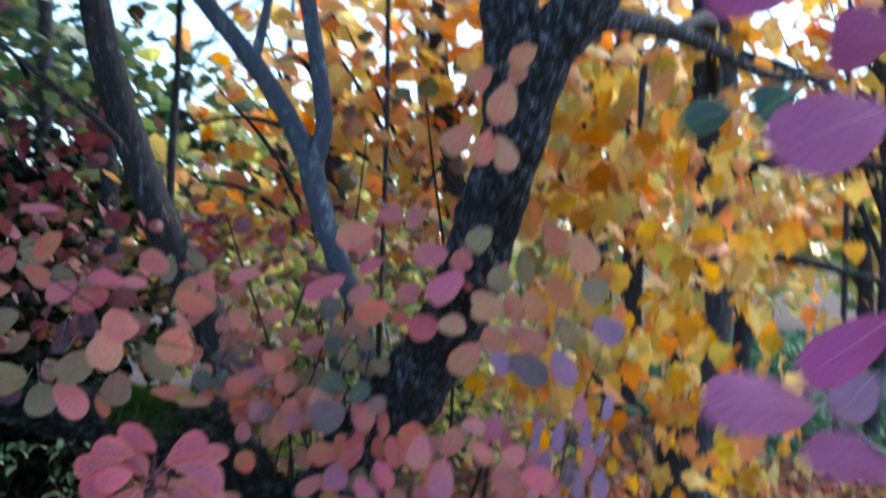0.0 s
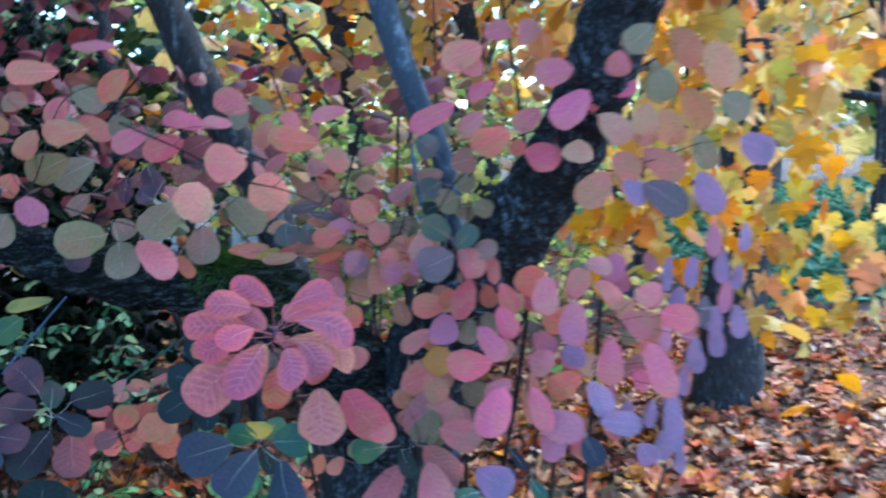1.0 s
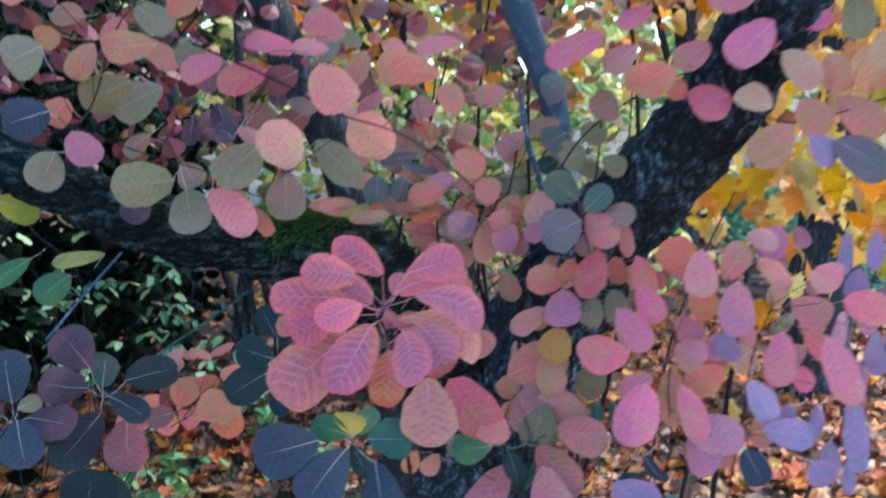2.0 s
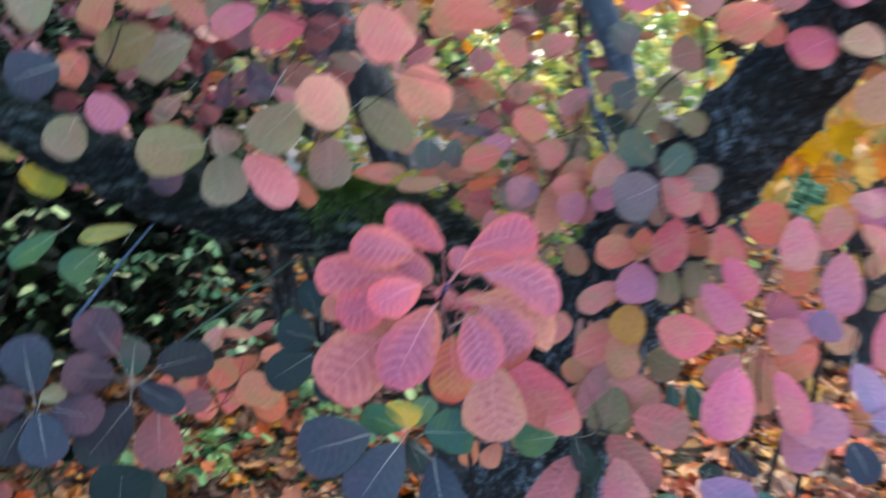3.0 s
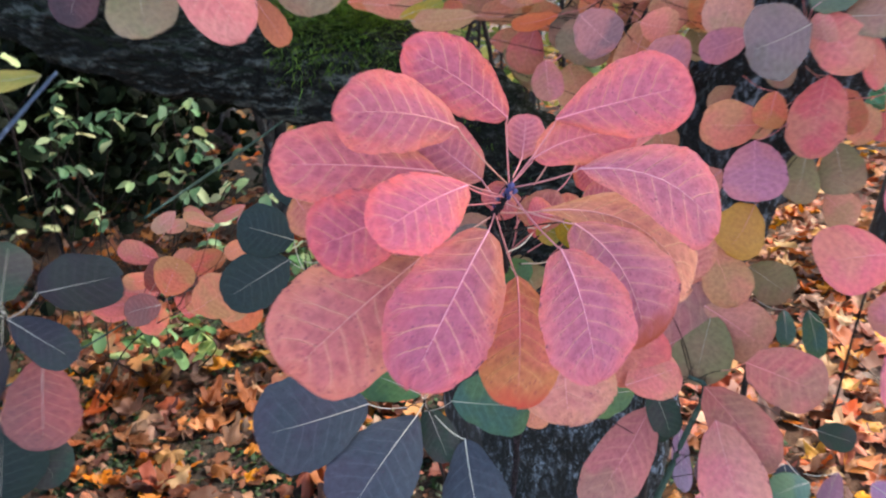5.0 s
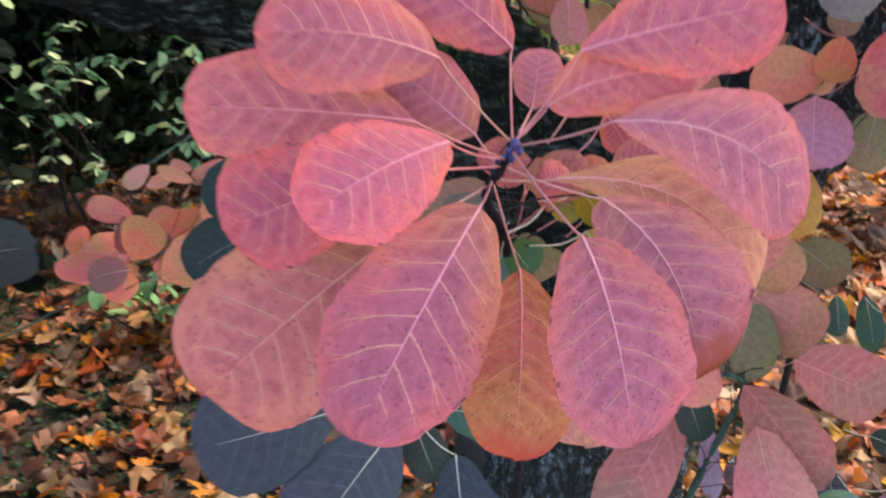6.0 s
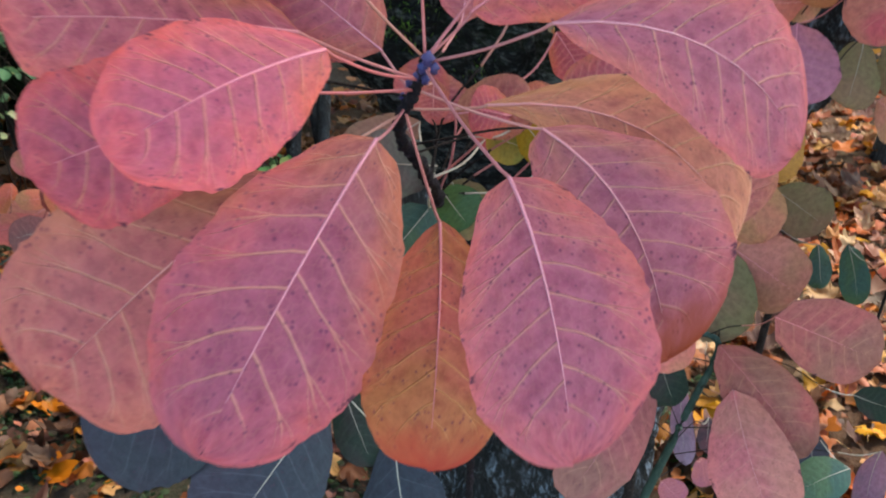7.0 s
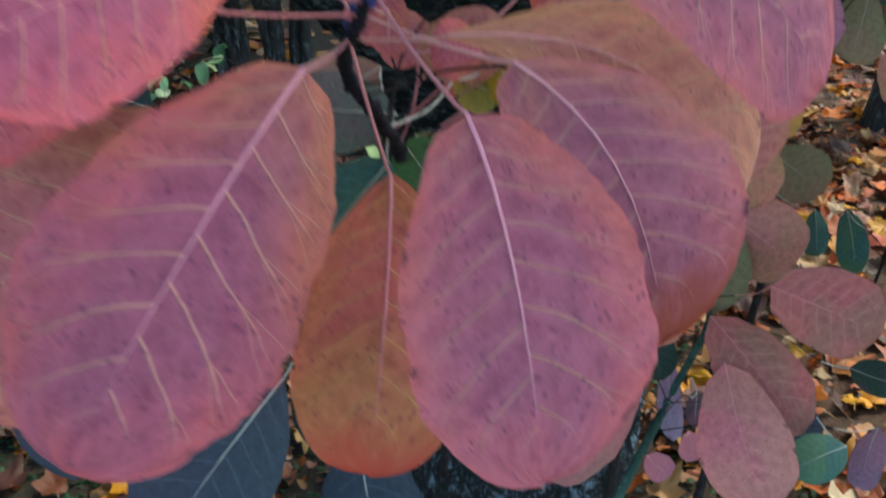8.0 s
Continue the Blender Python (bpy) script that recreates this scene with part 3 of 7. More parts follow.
# ---- foliage masses ----
def leaf_shapes(long, wide, lobed):
    """Outline of a small leaf in its own plane, along +x from its stalk."""
    if lobed:
        half = ((0.0, 0.02), (0.0, 0.26), (-0.03, 0.4), (0.14, 0.42), (0.3, 0.54), (0.42, 0.4), (0.6, 0.4), (0.72, 0.22), (0.92, 0.06), (1.0, 0.0))
    else:
        half = ((0.0, 0.0), (0.2, 0.3), (0.5, 0.44), (0.8, 0.3), (1.0, 0.0))
    pts = [(x * long, y * wide * 2) for x, y in half] + [(x * long, -y * wide * 2) for x, y in half[-2:0:-1]]
    return pts


def leaf_mass(name, parent, mat, places, rng, long, wide, droop=0.3, lobed=False, label="", toss=2.2):
    """One mesh of many small, creased leaves at the given places."""
    out = leaf_shapes(1.0, wide, lobed)
    k = len(out)
    base = np.array([(x, y, -0.25 * abs(y) - 0.12 * x * x) for x, y in out] + [(0.5, 0.0, 0.03)])
    n = len(places)
    size = long * (0.6 + 0.8 * rng.random(n))
    yaw = rng.random(n) * 2 * math.pi
    tilt = -droop * 1.57 * rng.random(n) - 0.1
    roll = (rng.random(n) - 0.5) * toss
    cy, sy, ct, st, cr, sr = np.cos(yaw), np.sin(yaw), np.cos(tilt), np.sin(tilt), np.cos(roll), np.sin(roll)
    v = base[None] * size[:, None, None]
    x, y, z = v[..., 0], v[..., 1], v[..., 2]
    y, z = y * cr[:, None] - z * sr[:, None], y * sr[:, None] + z * cr[:, None]
    x, z = x * ct[:, None] - z * st[:, None], x * st[:, None] + z * ct[:, None]
    x, y = x * cy[:, None] - y * sy[:, None], x * sy[:, None] + y * cy[:, None]
    verts = (np.stack([x, y, z], -1) + np.asarray(places)[:, None]).reshape(-1, 3)
    faces = [(i * (k + 1) + j, i * (k + 1) + (j + 1) % k, i * (k + 1) + k) for i in range(n) for j in range(k)]
    ob = mesh_object(name, verts.tolist(), faces, [mat], parent, None, None, False, label)
    return tagged(ob, kind="stuff")


def clumps(rng, n, centre, radii, count, spread):
    """Places gathered in uneven clumps within a box-like cloud."""
    c = np.asarray(centre) + (rng.random((count, 3)) * 2 - 1) * np.asarray(radii)
    pick = rng.integers(0, count, n)
    return c[pick] + rng.normal(size=(n, 3)) * spread * (0.5 + rng.random((count, 1)))[pick]


def shrub(name, label, category, centre, radii, n, count, spread, mat, long, wide, droop, seed, lobed=False, twigs=12, foot=None):
    rng = np.random.default_rng(seed)
    foot = foot or centre
    at = (foot[0], foot[1], ground_z(foot[0], foot[1]))
    ob = thing(name, at, label, category)
    pl = clumps(rng, n, centre, radii, count, spread)
    pl = pl[pl[:, 2] > at[2] + 0.02]
    leaf_mass("foliage", ob, mat, pl, rng, long, wide, droop, lobed)
    for i in range(twigs):
        e = Vector(pl[rng.integers(0, len(pl))])
        k = 0.15 if foot is not centre else 1.0
        b = Vector(at) + Vector(((rng.random() - 0.5) * radii[0] * k, (rng.random() - 0.5) * radii[1] * k, -0.03))
        m = b.lerp(e, 0.5) + Vector(((rng.random() - 0.5) * 0.3, (rng.random() - 0.5) * 0.3, 0.15))
        limb("stem", [b, m, e], [0.011 if k == 1.0 else 0.007, 0.006, 0.003], TWIG, ob, 6, 6)
    return ob


shrub("red_shrub", "tall shrub with dusty crimson autumn leaves", "shrub", (-1.75, 3.2, 2.0), (0.55, 0.4, 0.5), 250, 60, 0.1, RED_MASS, 0.07, 0.5, 0.4, 3, False, 4, (-2.6, 3.4))
shrub("red_shrub", "shrub with rose and crimson leaves behind the limb", "shrub", (-0.75, 2.8, 1.8), (0.6, 0.3, 0.14), 150, 50, 0.06, RED_MASS, 0.055, 0.5, 0.35, 4, False, 3, (-0.5, 2.95))
shrub("russet_shrub", "shrub with faded russet and olive leaves", "shrub", (-0.8, 3.9, 1.7), (0.9, 0.4, 0.3), 300, 80, 0.1, BROWN_MASS, 0.065, 0.5, 0.4, 5, False, 4, (-0.5, 4.0))
shrub("russet_shrub", "russet and rose leafed shrub beside the leaning trunk", "shrub", (0.1, 3.0, 2.0), (0.35, 0.4, 0.45), 140, 45, 0.1, BROWN_MASS, 0.06, 0.5, 0.5, 6, False, 3, (-0.2, 3.05))
shrub("green_shrub", "yellow-green shrub in brighter light", "shrub", (-0.25, 5.7, 1.2), (1.1, 0.5, 0.6), 2300, 190, 0.15, GREEN_FAR, 0.07, 0.45, 0.4, 7, False, 6)
shrub("shade_toned_hedge", "dense evergreen thicket with shade put into its dark leaves", "hedge", (-4.1, 6.3, 0.85), (1.8, 0.5, 0.8), 9000, 500, 0.16, HEDGE, 0.085, 0.5, 0.5, 8, False, 6)
shrub("shade_toned_hedge", "evergreen shrub, leaves darkened for shade, behind the pale-leafed shrub", "hedge", (-3.1, 5.0, 1.15), (1.15, 0.3, 0.65), 4600, 300, 0.13, HEDGE, 0.07, 0.5, 0.5, 9, False, 6)

# mostly out of view; extended this far to block sky light from the left
shrub("shade_toned_hedge", "tall shade-darkened evergreen thicket, mostly out of view, at the wood's edge", "hedge", (-3.0, 2.6, 1.9), (0.6, 1.6, 1.9), 10000, 520, 0.17, HEDGE, 0.09, 0.5, 0.5, 10, False, 8)

shrub("shade_toned_hedge", "evergreen bush, leaves darkened for shade, between the trees", "hedge", (-3.08, 6.15, 1.99), (0.5, 0.3, 0.6), 1300, 110, 0.13, HEDGE, 0.08, 0.5, 0.5, 12, False, 5)


def added_shade_crown():
    """Unseen crown added to the leaning tree, high over the bush, to shade the place."""
    rng = np.random.default_rng(27)
    for x, y, n in ((-0.4, 1.4, 2900), (0.9, 1.7, 1700), (-2.0, 2.8, 3600), (-2.6, 4.6, 3000)):
        pl = clumps(rng, n, (x, y, 4.0), (1.5, 1.5, 0.45), 90, 0.22)
        leaf_mass("crown", leaning, BROWN_MASS, pl[pl[:, 2] > 3.2], rng, 0.13, 0.5, 0.4)
    # unseen limbs added to carry these leaves
    for a, b in (((0.5, 1.5, 2.7), (0.9, 1.6, 4.0)), ((0.1, 1.5, 2.5), (-0.3, 1.3, 4.1)), ((0.1, 1.5, 2.5), (-1.2, 1.6, 4.0))):
        limb("limb", [a, tuple(0.5 * (p + q) + 0.1 for p, q in zip(a, b)), b], [0.03, 0.022, 0.012], BARK, leaning, 12, 6)


added_shade_crown()


def wood_tree(label, x, y, top, crown, mat, n, seed, long=0.16, lobed=True):
    rng = np.random.default_rng(seed)
    r = 0.08 + 0.02 * rng.random()
    tree = plain_tree("autumn_tree", label, [(x, y, -0.1), (x + 0.1, y, 1.5), (x - 0.1, y + 0.1, 3.5), (x, y, top)], [r * 1.3, r, r * 0.8, r * 0.3], BARK_FAR, (), 12)
    pl = clumps(rng, n, (x, y, crown[2]), crown[3:], 110, 0.3)
    pl = pl[pl[:, 2] > 0.25]
    leaf_mass("crown", tree, mat, pl, rng, long, 0.5, 0.5, lobed)
    for i in range(9):
        e = Vector(pl[rng.integers(0, len(pl))])
        b = Vector((x, y, 1.2 + 2.0 * rng.random()))
        limb("limb", [b, b.lerp(e, 0.5) + Vector((0, 0, 0.2)), e], [0.035, 0.02, 0.006], BARK_FAR, tree, 8, 6)
    return tree


for i, (x, y, cz, rx, ry, rz, m, n) in enumerate((
        (-0.9, 7.7, 2.8, 1.0, 0.7, 1.0, AMBER_FAR, 300),
        (0.1, 7.4, 3.0, 0.9, 0.7, 1.2, AMBER_FAR, 290), (1.3, 8.0, 3.4, 1.1, 0.8, 1.4, AMBER_FAR, 620), (-1.6, 9.5, 2.2, 1.1, 0.9, 0.8, GREEN_FAR, 260),
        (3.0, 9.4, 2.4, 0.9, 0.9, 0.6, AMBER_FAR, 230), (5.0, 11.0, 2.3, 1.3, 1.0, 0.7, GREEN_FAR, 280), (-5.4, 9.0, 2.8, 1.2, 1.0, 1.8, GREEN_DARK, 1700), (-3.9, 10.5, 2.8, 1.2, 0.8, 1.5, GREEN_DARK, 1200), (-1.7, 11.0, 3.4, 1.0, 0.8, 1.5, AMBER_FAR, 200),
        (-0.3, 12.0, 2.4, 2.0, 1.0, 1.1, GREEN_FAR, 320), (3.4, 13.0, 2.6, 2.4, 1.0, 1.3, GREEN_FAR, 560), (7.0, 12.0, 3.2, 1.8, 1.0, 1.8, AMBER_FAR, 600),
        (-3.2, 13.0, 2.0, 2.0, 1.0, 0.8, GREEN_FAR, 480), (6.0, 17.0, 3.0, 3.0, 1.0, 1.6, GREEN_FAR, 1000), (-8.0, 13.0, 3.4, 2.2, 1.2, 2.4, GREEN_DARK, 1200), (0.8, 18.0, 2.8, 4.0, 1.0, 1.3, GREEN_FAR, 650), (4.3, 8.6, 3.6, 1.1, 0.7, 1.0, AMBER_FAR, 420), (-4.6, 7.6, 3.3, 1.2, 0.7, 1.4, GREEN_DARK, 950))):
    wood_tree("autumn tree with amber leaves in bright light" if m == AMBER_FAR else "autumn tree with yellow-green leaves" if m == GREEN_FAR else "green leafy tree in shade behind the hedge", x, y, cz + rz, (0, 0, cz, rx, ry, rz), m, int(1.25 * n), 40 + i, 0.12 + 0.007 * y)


# ---- maple leaves ----
def maple_mesh(name, seed, mat, curl):
    """A lobed maple leaf with a stalk, along +x, one long."""
    rng = random.Random(seed)
    half = ((0.0, 0.03), (-0.08, 0.2), (-0.16, 0.34), (0.0, 0.33), (0.1, 0.5), (0.2, 0.36), (0.36, 0.62), (0.42, 0.5), (0.55, 0.5), (0.45, 0.26), (0.66, 0.3), (0.7, 0.18), (1.0, 0.0))
    jig = lambda v: v * (1 + 0.16 * (rng.random() - 0.5))
    pts = [(jig(x), jig(y)) for x, y in half] + [(jig(x), -jig(y)) for x, y in half[-2::-1]]
    mid = [(0.0, 0.0), (0.25, 0.0), (0.5, 0.0), (0.75, 0.0)]
    k = len(pts)
    lift = lambda x, y: curl * (0.5 * y * y * 2 - 0.35 * x * x + 0.16 * math.sin(5 * x + 3 * y + seed)) - 0.12 * abs(y)
    verts = [(x, y, lift(x, y)) for x, y in pts] + [(x, y, lift(x, y) + 0.02) for x, y in mid]
    faces = []
    for j in range(k - 1):
        x = 0.5 * (pts[j][0] + pts[j + 1][0])
        c = k + max(0, min(3, int(x * 4)))
        faces.append((j, j + 1, c))
        d = k + max(0, min(3, int(0.5 * (pts[(j + 1) % k][0] + pts[(j + 2) % k][0]) * 4)))
        if d != c and j < k - 2:
            faces.append((j + 1, d, c))
    n = len(verts)
    verts += [(0, 0.012, 0), (0, -0.012, 0), (-0.32, 0.008, -0.1), (-0.32, -0.008, -0.1), (0, 0, 0.016), (-0.32, 0, -0.09)]
    faces += [(n, n + 2, n + 5, n + 4), (n + 4, n + 5, n + 3, n + 1), (n, n + 1, n + 3, n + 2)]
    me = bpy.data.meshes.new(name)
    me.from_pydata(verts, [], faces)
    me.materials.append(mat)
    me.update()
    return me


def hang_maple_leaves():
    rng = np.random.default_rng(21)
    shapes = [maple_mesh("maple_leaf", s, MAPLE, 0.5) for s in range(5)]
    sheets = (((0.64, 2.75, 1.75), (0.36, 0.35, 0.55), 110), ((0.93, 3.1, 1.62), (0.22, 0.4, 0.48), 85), ((0.35, 2.3, 1.75), (0.22, 0.15, 0.35), 60))
    for centre, radii, count in sheets:
        for p in clumps(rng, count, centre, radii, 26, 0.11):
            ob = new("leaf", shapes[rng.integers(0, 5)])
            ob.parent = maple
            ob.matrix_parent_inverse = maple.matrix_world.inverted()
            s = 0.048 + 0.038 * rng.random()
            ob.matrix_basis = pose(*p, rng.normal() * 40, 62 + 28 * rng.random(), rng.random() * 360) @ Matrix.Diagonal((s, s, s, 1))
    more = np.concatenate([clumps(rng, 90, (1.1, 3.9, 2.0), (0.42, 0.5, 0.5), 50, 0.14), clumps(rng, 60, (1.3, 5.2, 3.0), (0.8, 0.9, 0.6), 30, 0.2), clumps(rng, 150, (0.55, 2.6, 2.15), (0.4, 0.35, 0.3), 30, 0.1), clumps(rng, 70, (0.44, 3.33, 1.35), (0.22, 0.2, 0.2), 18, 0.08), clumps(rng, 100, (0.75, 3.2, 1.4), (0.35, 0.4, 0.4), 30, 0.1)])
    leaf_mass("crown", maple, MAPLE_FAR, more, rng, 0.085, 0.5, 0.9, True)


hang_maple_leaves()


# ---- pale-leafed shrub and sprouts ----
def oval_mesh(name, mat, wide=0.3):
    half = [(0.5 - 0.5 * math.cos(math.pi * i / 8), math.sin(math.pi * i / 8) ** 0.85 * (0.62 - 0.16 * i / 8)) for i in range(9)]
    lift = lambda x, y: 0.45 * abs(y) * wide - 0.22 * x * x + 0.05 * math.sin(7 * x + 4 * y)
    verts, faces = [], []
    for x, y in half:
        verts += [(x, k * y * wide * 2, lift(x, k * y)) for k in (-1, -0.5, 0, 0.5, 1)]
    for i in range(8):
        faces += [(5 * i + j, 5 * i + j + 1, 5 * i + j + 6, 5 * i + j + 5) for j in range(4)]
    me = bpy.data.meshes.new(name)
    me.from_pydata(verts, [], faces)
    me.materials.append(mat)
    me.polygons.foreach_set("use_smooth", [True] * len(me.polygons))
    me.update()
    return me


def leafy_stems(ob, starts, ends, mesh, per, size, rng, twig_mat, thick, bare=0.3):
    """Arching stems with pairs of leaves."""
    for b, e in zip(starts, ends):
        b, e = Vector(b), Vector(e)
        m = b.lerp(e, 0.4) + Vector(((rng.random() - 0.5) * 0.3, (rng.random() - 0.5) * 0.15, 0.14 * (e - b).length))
        k = m.lerp(e, 0.55) + Vector(((rng.random() - 0.5) * 0.16, 0.0, 0.12 * (e - b).length))
        line = spline([b, m, k, e], 6)
        v, f = tube_data(line, np.linspace(thick, thick * 0.4, len(line)), 6)
        mesh_object("stem", v, f, [twig_mat], ob)
        for i in range(per):
            q = line[int((bare + (1 - bare) * i / max(1, per - 1)) * (len(line) - 1))]
            for s in (-1, 1):
                lf = new("leaf", mesh)
                lf.parent = ob
                lf.matrix_parent_inverse = ob.matrix_world.inverted()
                k = size * (0.7 + 0.6 * rng.random())
                lf.matrix_basis = pose(*q, rng.normal() * 25, -5 + 45 * rng.random(), rng.random() * 360) @ Matrix.Diagonal((k, k, k, 1))


def honeysuckle():
    rng = np.random.default_rng(31)
    ob = thing("pale_shrub", (-1.7, 4.1, ground_z(-1.7, 4.1)), "loose shrub with small pale green leaves on thin stems", "shrub")
    mesh = oval_mesh("pale_leaf", PALE, 0.25)
    starts, ends = [], []
    for i in range(24):
        starts.append((-2.0 + rng.normal() * 0.4, 4.15 + rng.normal() * 0.15, 0.0))
        ends.append((-2.8 + 1.75 * rng.random(), 3.85 + rng.normal() * 0.2, 0.62 + 0.62 * rng.random()))
    leafy_stems(ob, starts, ends, mesh, 6, 0.053, rng, TWIG, 0.0026, 0.42)
    return ob


honeysuckle()


def sprout(x, y, seed, n=4, tall=0.28):
    rng = np.random.default_rng(seed)
    z = ground_z(x, y)
    ob = thing("sprout", (x, y, z), "small light green sprout among fallen leaves", "plant", "sprouts in the leaf litter")
    leafy_stems(ob, [(x, y, z - 0.02)] * n, [(x + rng.normal() * 0.1, y + rng.normal() * 0.1, z + tall * (0.6 + 0.5 * rng.random())) for _ in range(n)], oval_mesh("sprout_leaf", SPROUT), 4, 0.06, rng, TWIG, 0.003)


for i, (x, y) in enumerate(((-1.75, 3.85), (-1.66, 3.92), (-1.12, 4.05), (-1.9, 4.5), (-1.4, 4.6), (-1.04, 4.12))):
    sprout(x, y, 60 + i)


def bare_stems():
    ob = thing("bare_shrub", (-1.5, 5.2, ground_z(-1.5, 5.2)), "clump of bare upright brown stems", "shrub")
    rng = np.random.default_rng(77)
    for i in range(9):
        x = -1.68 + 0.05 * i
        limb("stem", [(x + rng.normal() * 0.05, 5.2 + rng.normal() * 0.1, 0.0), (x + rng.normal() * 0.03, 5.2, 0.4), (x + rng.normal() * 0.05, 5.2 + rng.normal() * 0.1, 0.8 + 0.3 * rng.random())], [0.03, 0.024 + 0.01 * rng.random(), 0.014], BARK_FAR, ob, 10, 6, 0.15, 18)


bare_stems()
for a, b, c, r in (((-0.9480, 1.9000, 1.4330), (-0.9900, 1.8600, 1.3820), (-1.0320, 1.8200, 1.3280), 0.0023), ((-1.1120, 3.5500, 1.0530), (-1.2940, 3.5000, 0.9340), (-1.4610, 3.4000, 0.8330), 0.0042)):
    tw = thing("fallen_twig", c, "thin straight blue-grey twig caught in the shrubs", "twig")
    limb("shoot", [a, b, c, tuple(q + 0.3 * (q - p) for p, q in zip(b, c))], [r * 0.8, r, r, r * 0.9], TWIG_BLUE if r < 0.003 else TWIG_GREEN, tw, 8, 6)


# ---- smoke bush ----
bush = thing("smoke_bush", (-0.15, 1.95, ground_z(-0.15, 1.95)), "smoke bush with round pink, purple and olive autumn leaves", "shrub")
rng_leaf = random.Random(11)
rng_turn = random.Random(12)


def sprig(pts, r0, r1, bark=TWIG, knobs=0.0):
    """A twig of the bush from its tip back to a thicker stem; knobs: how far the leaf scars along it stand out."""
    line = spline(pts, 16 if knobs else 8)
    n = len(line)
    v, f = tube_data(line, [(r0 + (r1 - r0) * i / (n - 1)) * (1 + knobs * max(0.0, math.sin(1.7 * i)) ** 2) for i in range(n)], 12 if knobs else 8, 0.2 + 0.6 * knobs, 160 + 500 * knobs)
    ob = mesh_object("twig", v, f, [bark], bush)
    return ob, line


def leaf(twig, colour, base, tip, width, roll, bend, taper=0.0, bow=0.0, joint=None):
    """A smoke bush leaf from its stalk's end to its tip; roll turns it about its midrib, bow curves it sideways, joint is the place along the young wood where its stalk begins."""
    ob_twig, line = twig
    base, tip = Vector(base), Vector(tip)
    axis = tip - base
    long = axis.length
    axis.normalize()
    ref = Vector((0, -0.88, 0.47))
    if base.y > 1.62:
        # leaves further in lie at all angles, those of the top sprays nearly level
        flat = 0.3 if base.z > 1.6 and base.x < 0.0 else 0.0
        ref += Vector((0.7 * (rng_turn.random() - 0.5), flat * rng_turn.random(), 2 * flat + 0.6 * (rng_turn.random() - 0.5)))
    nrm = (ref - axis * ref.dot(axis)).normalized()
    nrm = Matrix.Rotation(radians(roll), 3, axis) @ nrm
    across = nrm.cross(axis)
    fine = long > 0.05 and base.y < 1.6
    tight = (base - line[0]).length < 0.075 and line[0].y < 1.46
    nu, nv = (34, 6) if fine else (12, 3)
    r = rng_leaf
    a, p = (taper or (0.54 if fine else 0.43)) + 0.1 * r.random(), 2.3 + 0.9 * r.random()
    skew, ph, ph2 = 0.05 * (r.random() - 0.5), r.random() * 6.28, r.random() * 6.28
    wave, fold, tipdrop = 0.012 + 0.016 * r.random(), 0.03 + 0.1 * r.random(), 0.03 + 0.06 * r.random()
    prof = lambda u: max(u, 0.0) ** a * max(0.0, 1 - u ** p) ** 0.5
    top = max(prof(i / 40) for i in range(41))
    rise = lambda u: long * (bend * 4 * u * (1 - u) * 0.6 - tipdrop * u ** 3)
    spot = lambda u, s, h: base + axis * (u * long) + across * (s + skew * long * math.sin(3.1 * u) + bow * long * 4 * u * (1 - u)) + nrm * (rise(u) + h)
    verts, uvs, faces, slots = [], [], [], []
    for i in range(nu + 1):
        u = 1 - (1 - i / nu) ** 1.35
        half = 0.5 * width * prof(u) / top * (1 + 0.02 * math.sin(17 * u + ph) + (0.045 if fine else 0.02) * noise.noise(Vector((u * 26, ph * 9, 0.0))))
        if i == 0:
            half = 0.0008
        for j in range(-nv, nv + 1):
            s = j / nv
            h = -fold * half * abs(s) ** 1.6 + wave * long * abs(s) * math.sin(9 * u + ph2 + (1.7 if s > 0 else 0)) * (0.4 + u)
            half = half if j != nv else half * (1 + 0.035 * noise.noise(Vector((u * 21, 40 + ph * 9, 0.0))))
            verts.append(spot(u + 0.012 * abs(s) * math.sin(23 * u + ph2), s * half, h))
            uvs.append((u, 0.5 + 0.5 * s))
    w = 2 * nv + 1
    for i in range(nu):
        for j in range(w - 1):
            faces.append((i * w + j, i * w + j + 1, (i + 1) * w + j + 1, (i + 1) * w + j))
            slots.append(0)
    # the stalk, from the twig to the blade, and the midrib along it
    gap = min((q - base).length for q in line)
    root = r.choice([q for q in line if (q - base).length < gap + (0.012 if fine else 0.02)])
    if tight:
        young = [q for q in line if (q - line[0]).length < 0.05]
        root = r.choice(young[:len(young) // 2])
        if joint is not None:
            root = young[int(joint * (len(young) - 1))]
    far = root
    if gap > 0.04 and not tight:
        root = base + (root - base).normalized() * (0.025 + 0.012 * r.random())
    way = base - root
    sag = root + way * 0.5 + (axis * 0.02 - Vector((0, 0, 0.02)) if tight else axis * 0.06 - Vector((0, 0, 0.05))) * way.length
    stalk = spline([root, sag, base + axis * 0.001], 5)[:-1]
    rib = [spot(0.86 * k / 7, 0.0, 0.0002) for k in range(8)]
    pale = colour in ("olive", "teal", "green", "darkgreen", "darkteal", "slate", "plum", "lilac", "yellow", "mauve", "dustyred", "olivepink", "rust", "greygreen", "greymauve")
    thick = 0.0005 if fine and not pale else 0.00045 if colour == "slate" else 0.00032
    radii = [thick * (1.0 if fine else 1.5)] * len(stalk) + [thick * 1.05 * (1 - 0.88 * k / 7) for k in range(8)]
    tv, tf = tube_data(stalk + rib, radii, 5)
    o = len(verts)
    verts += tv
    uvs += [(0.5, 0.5)] * len(tv)
    faces += [tuple(q + o for q in face) for face in tf]
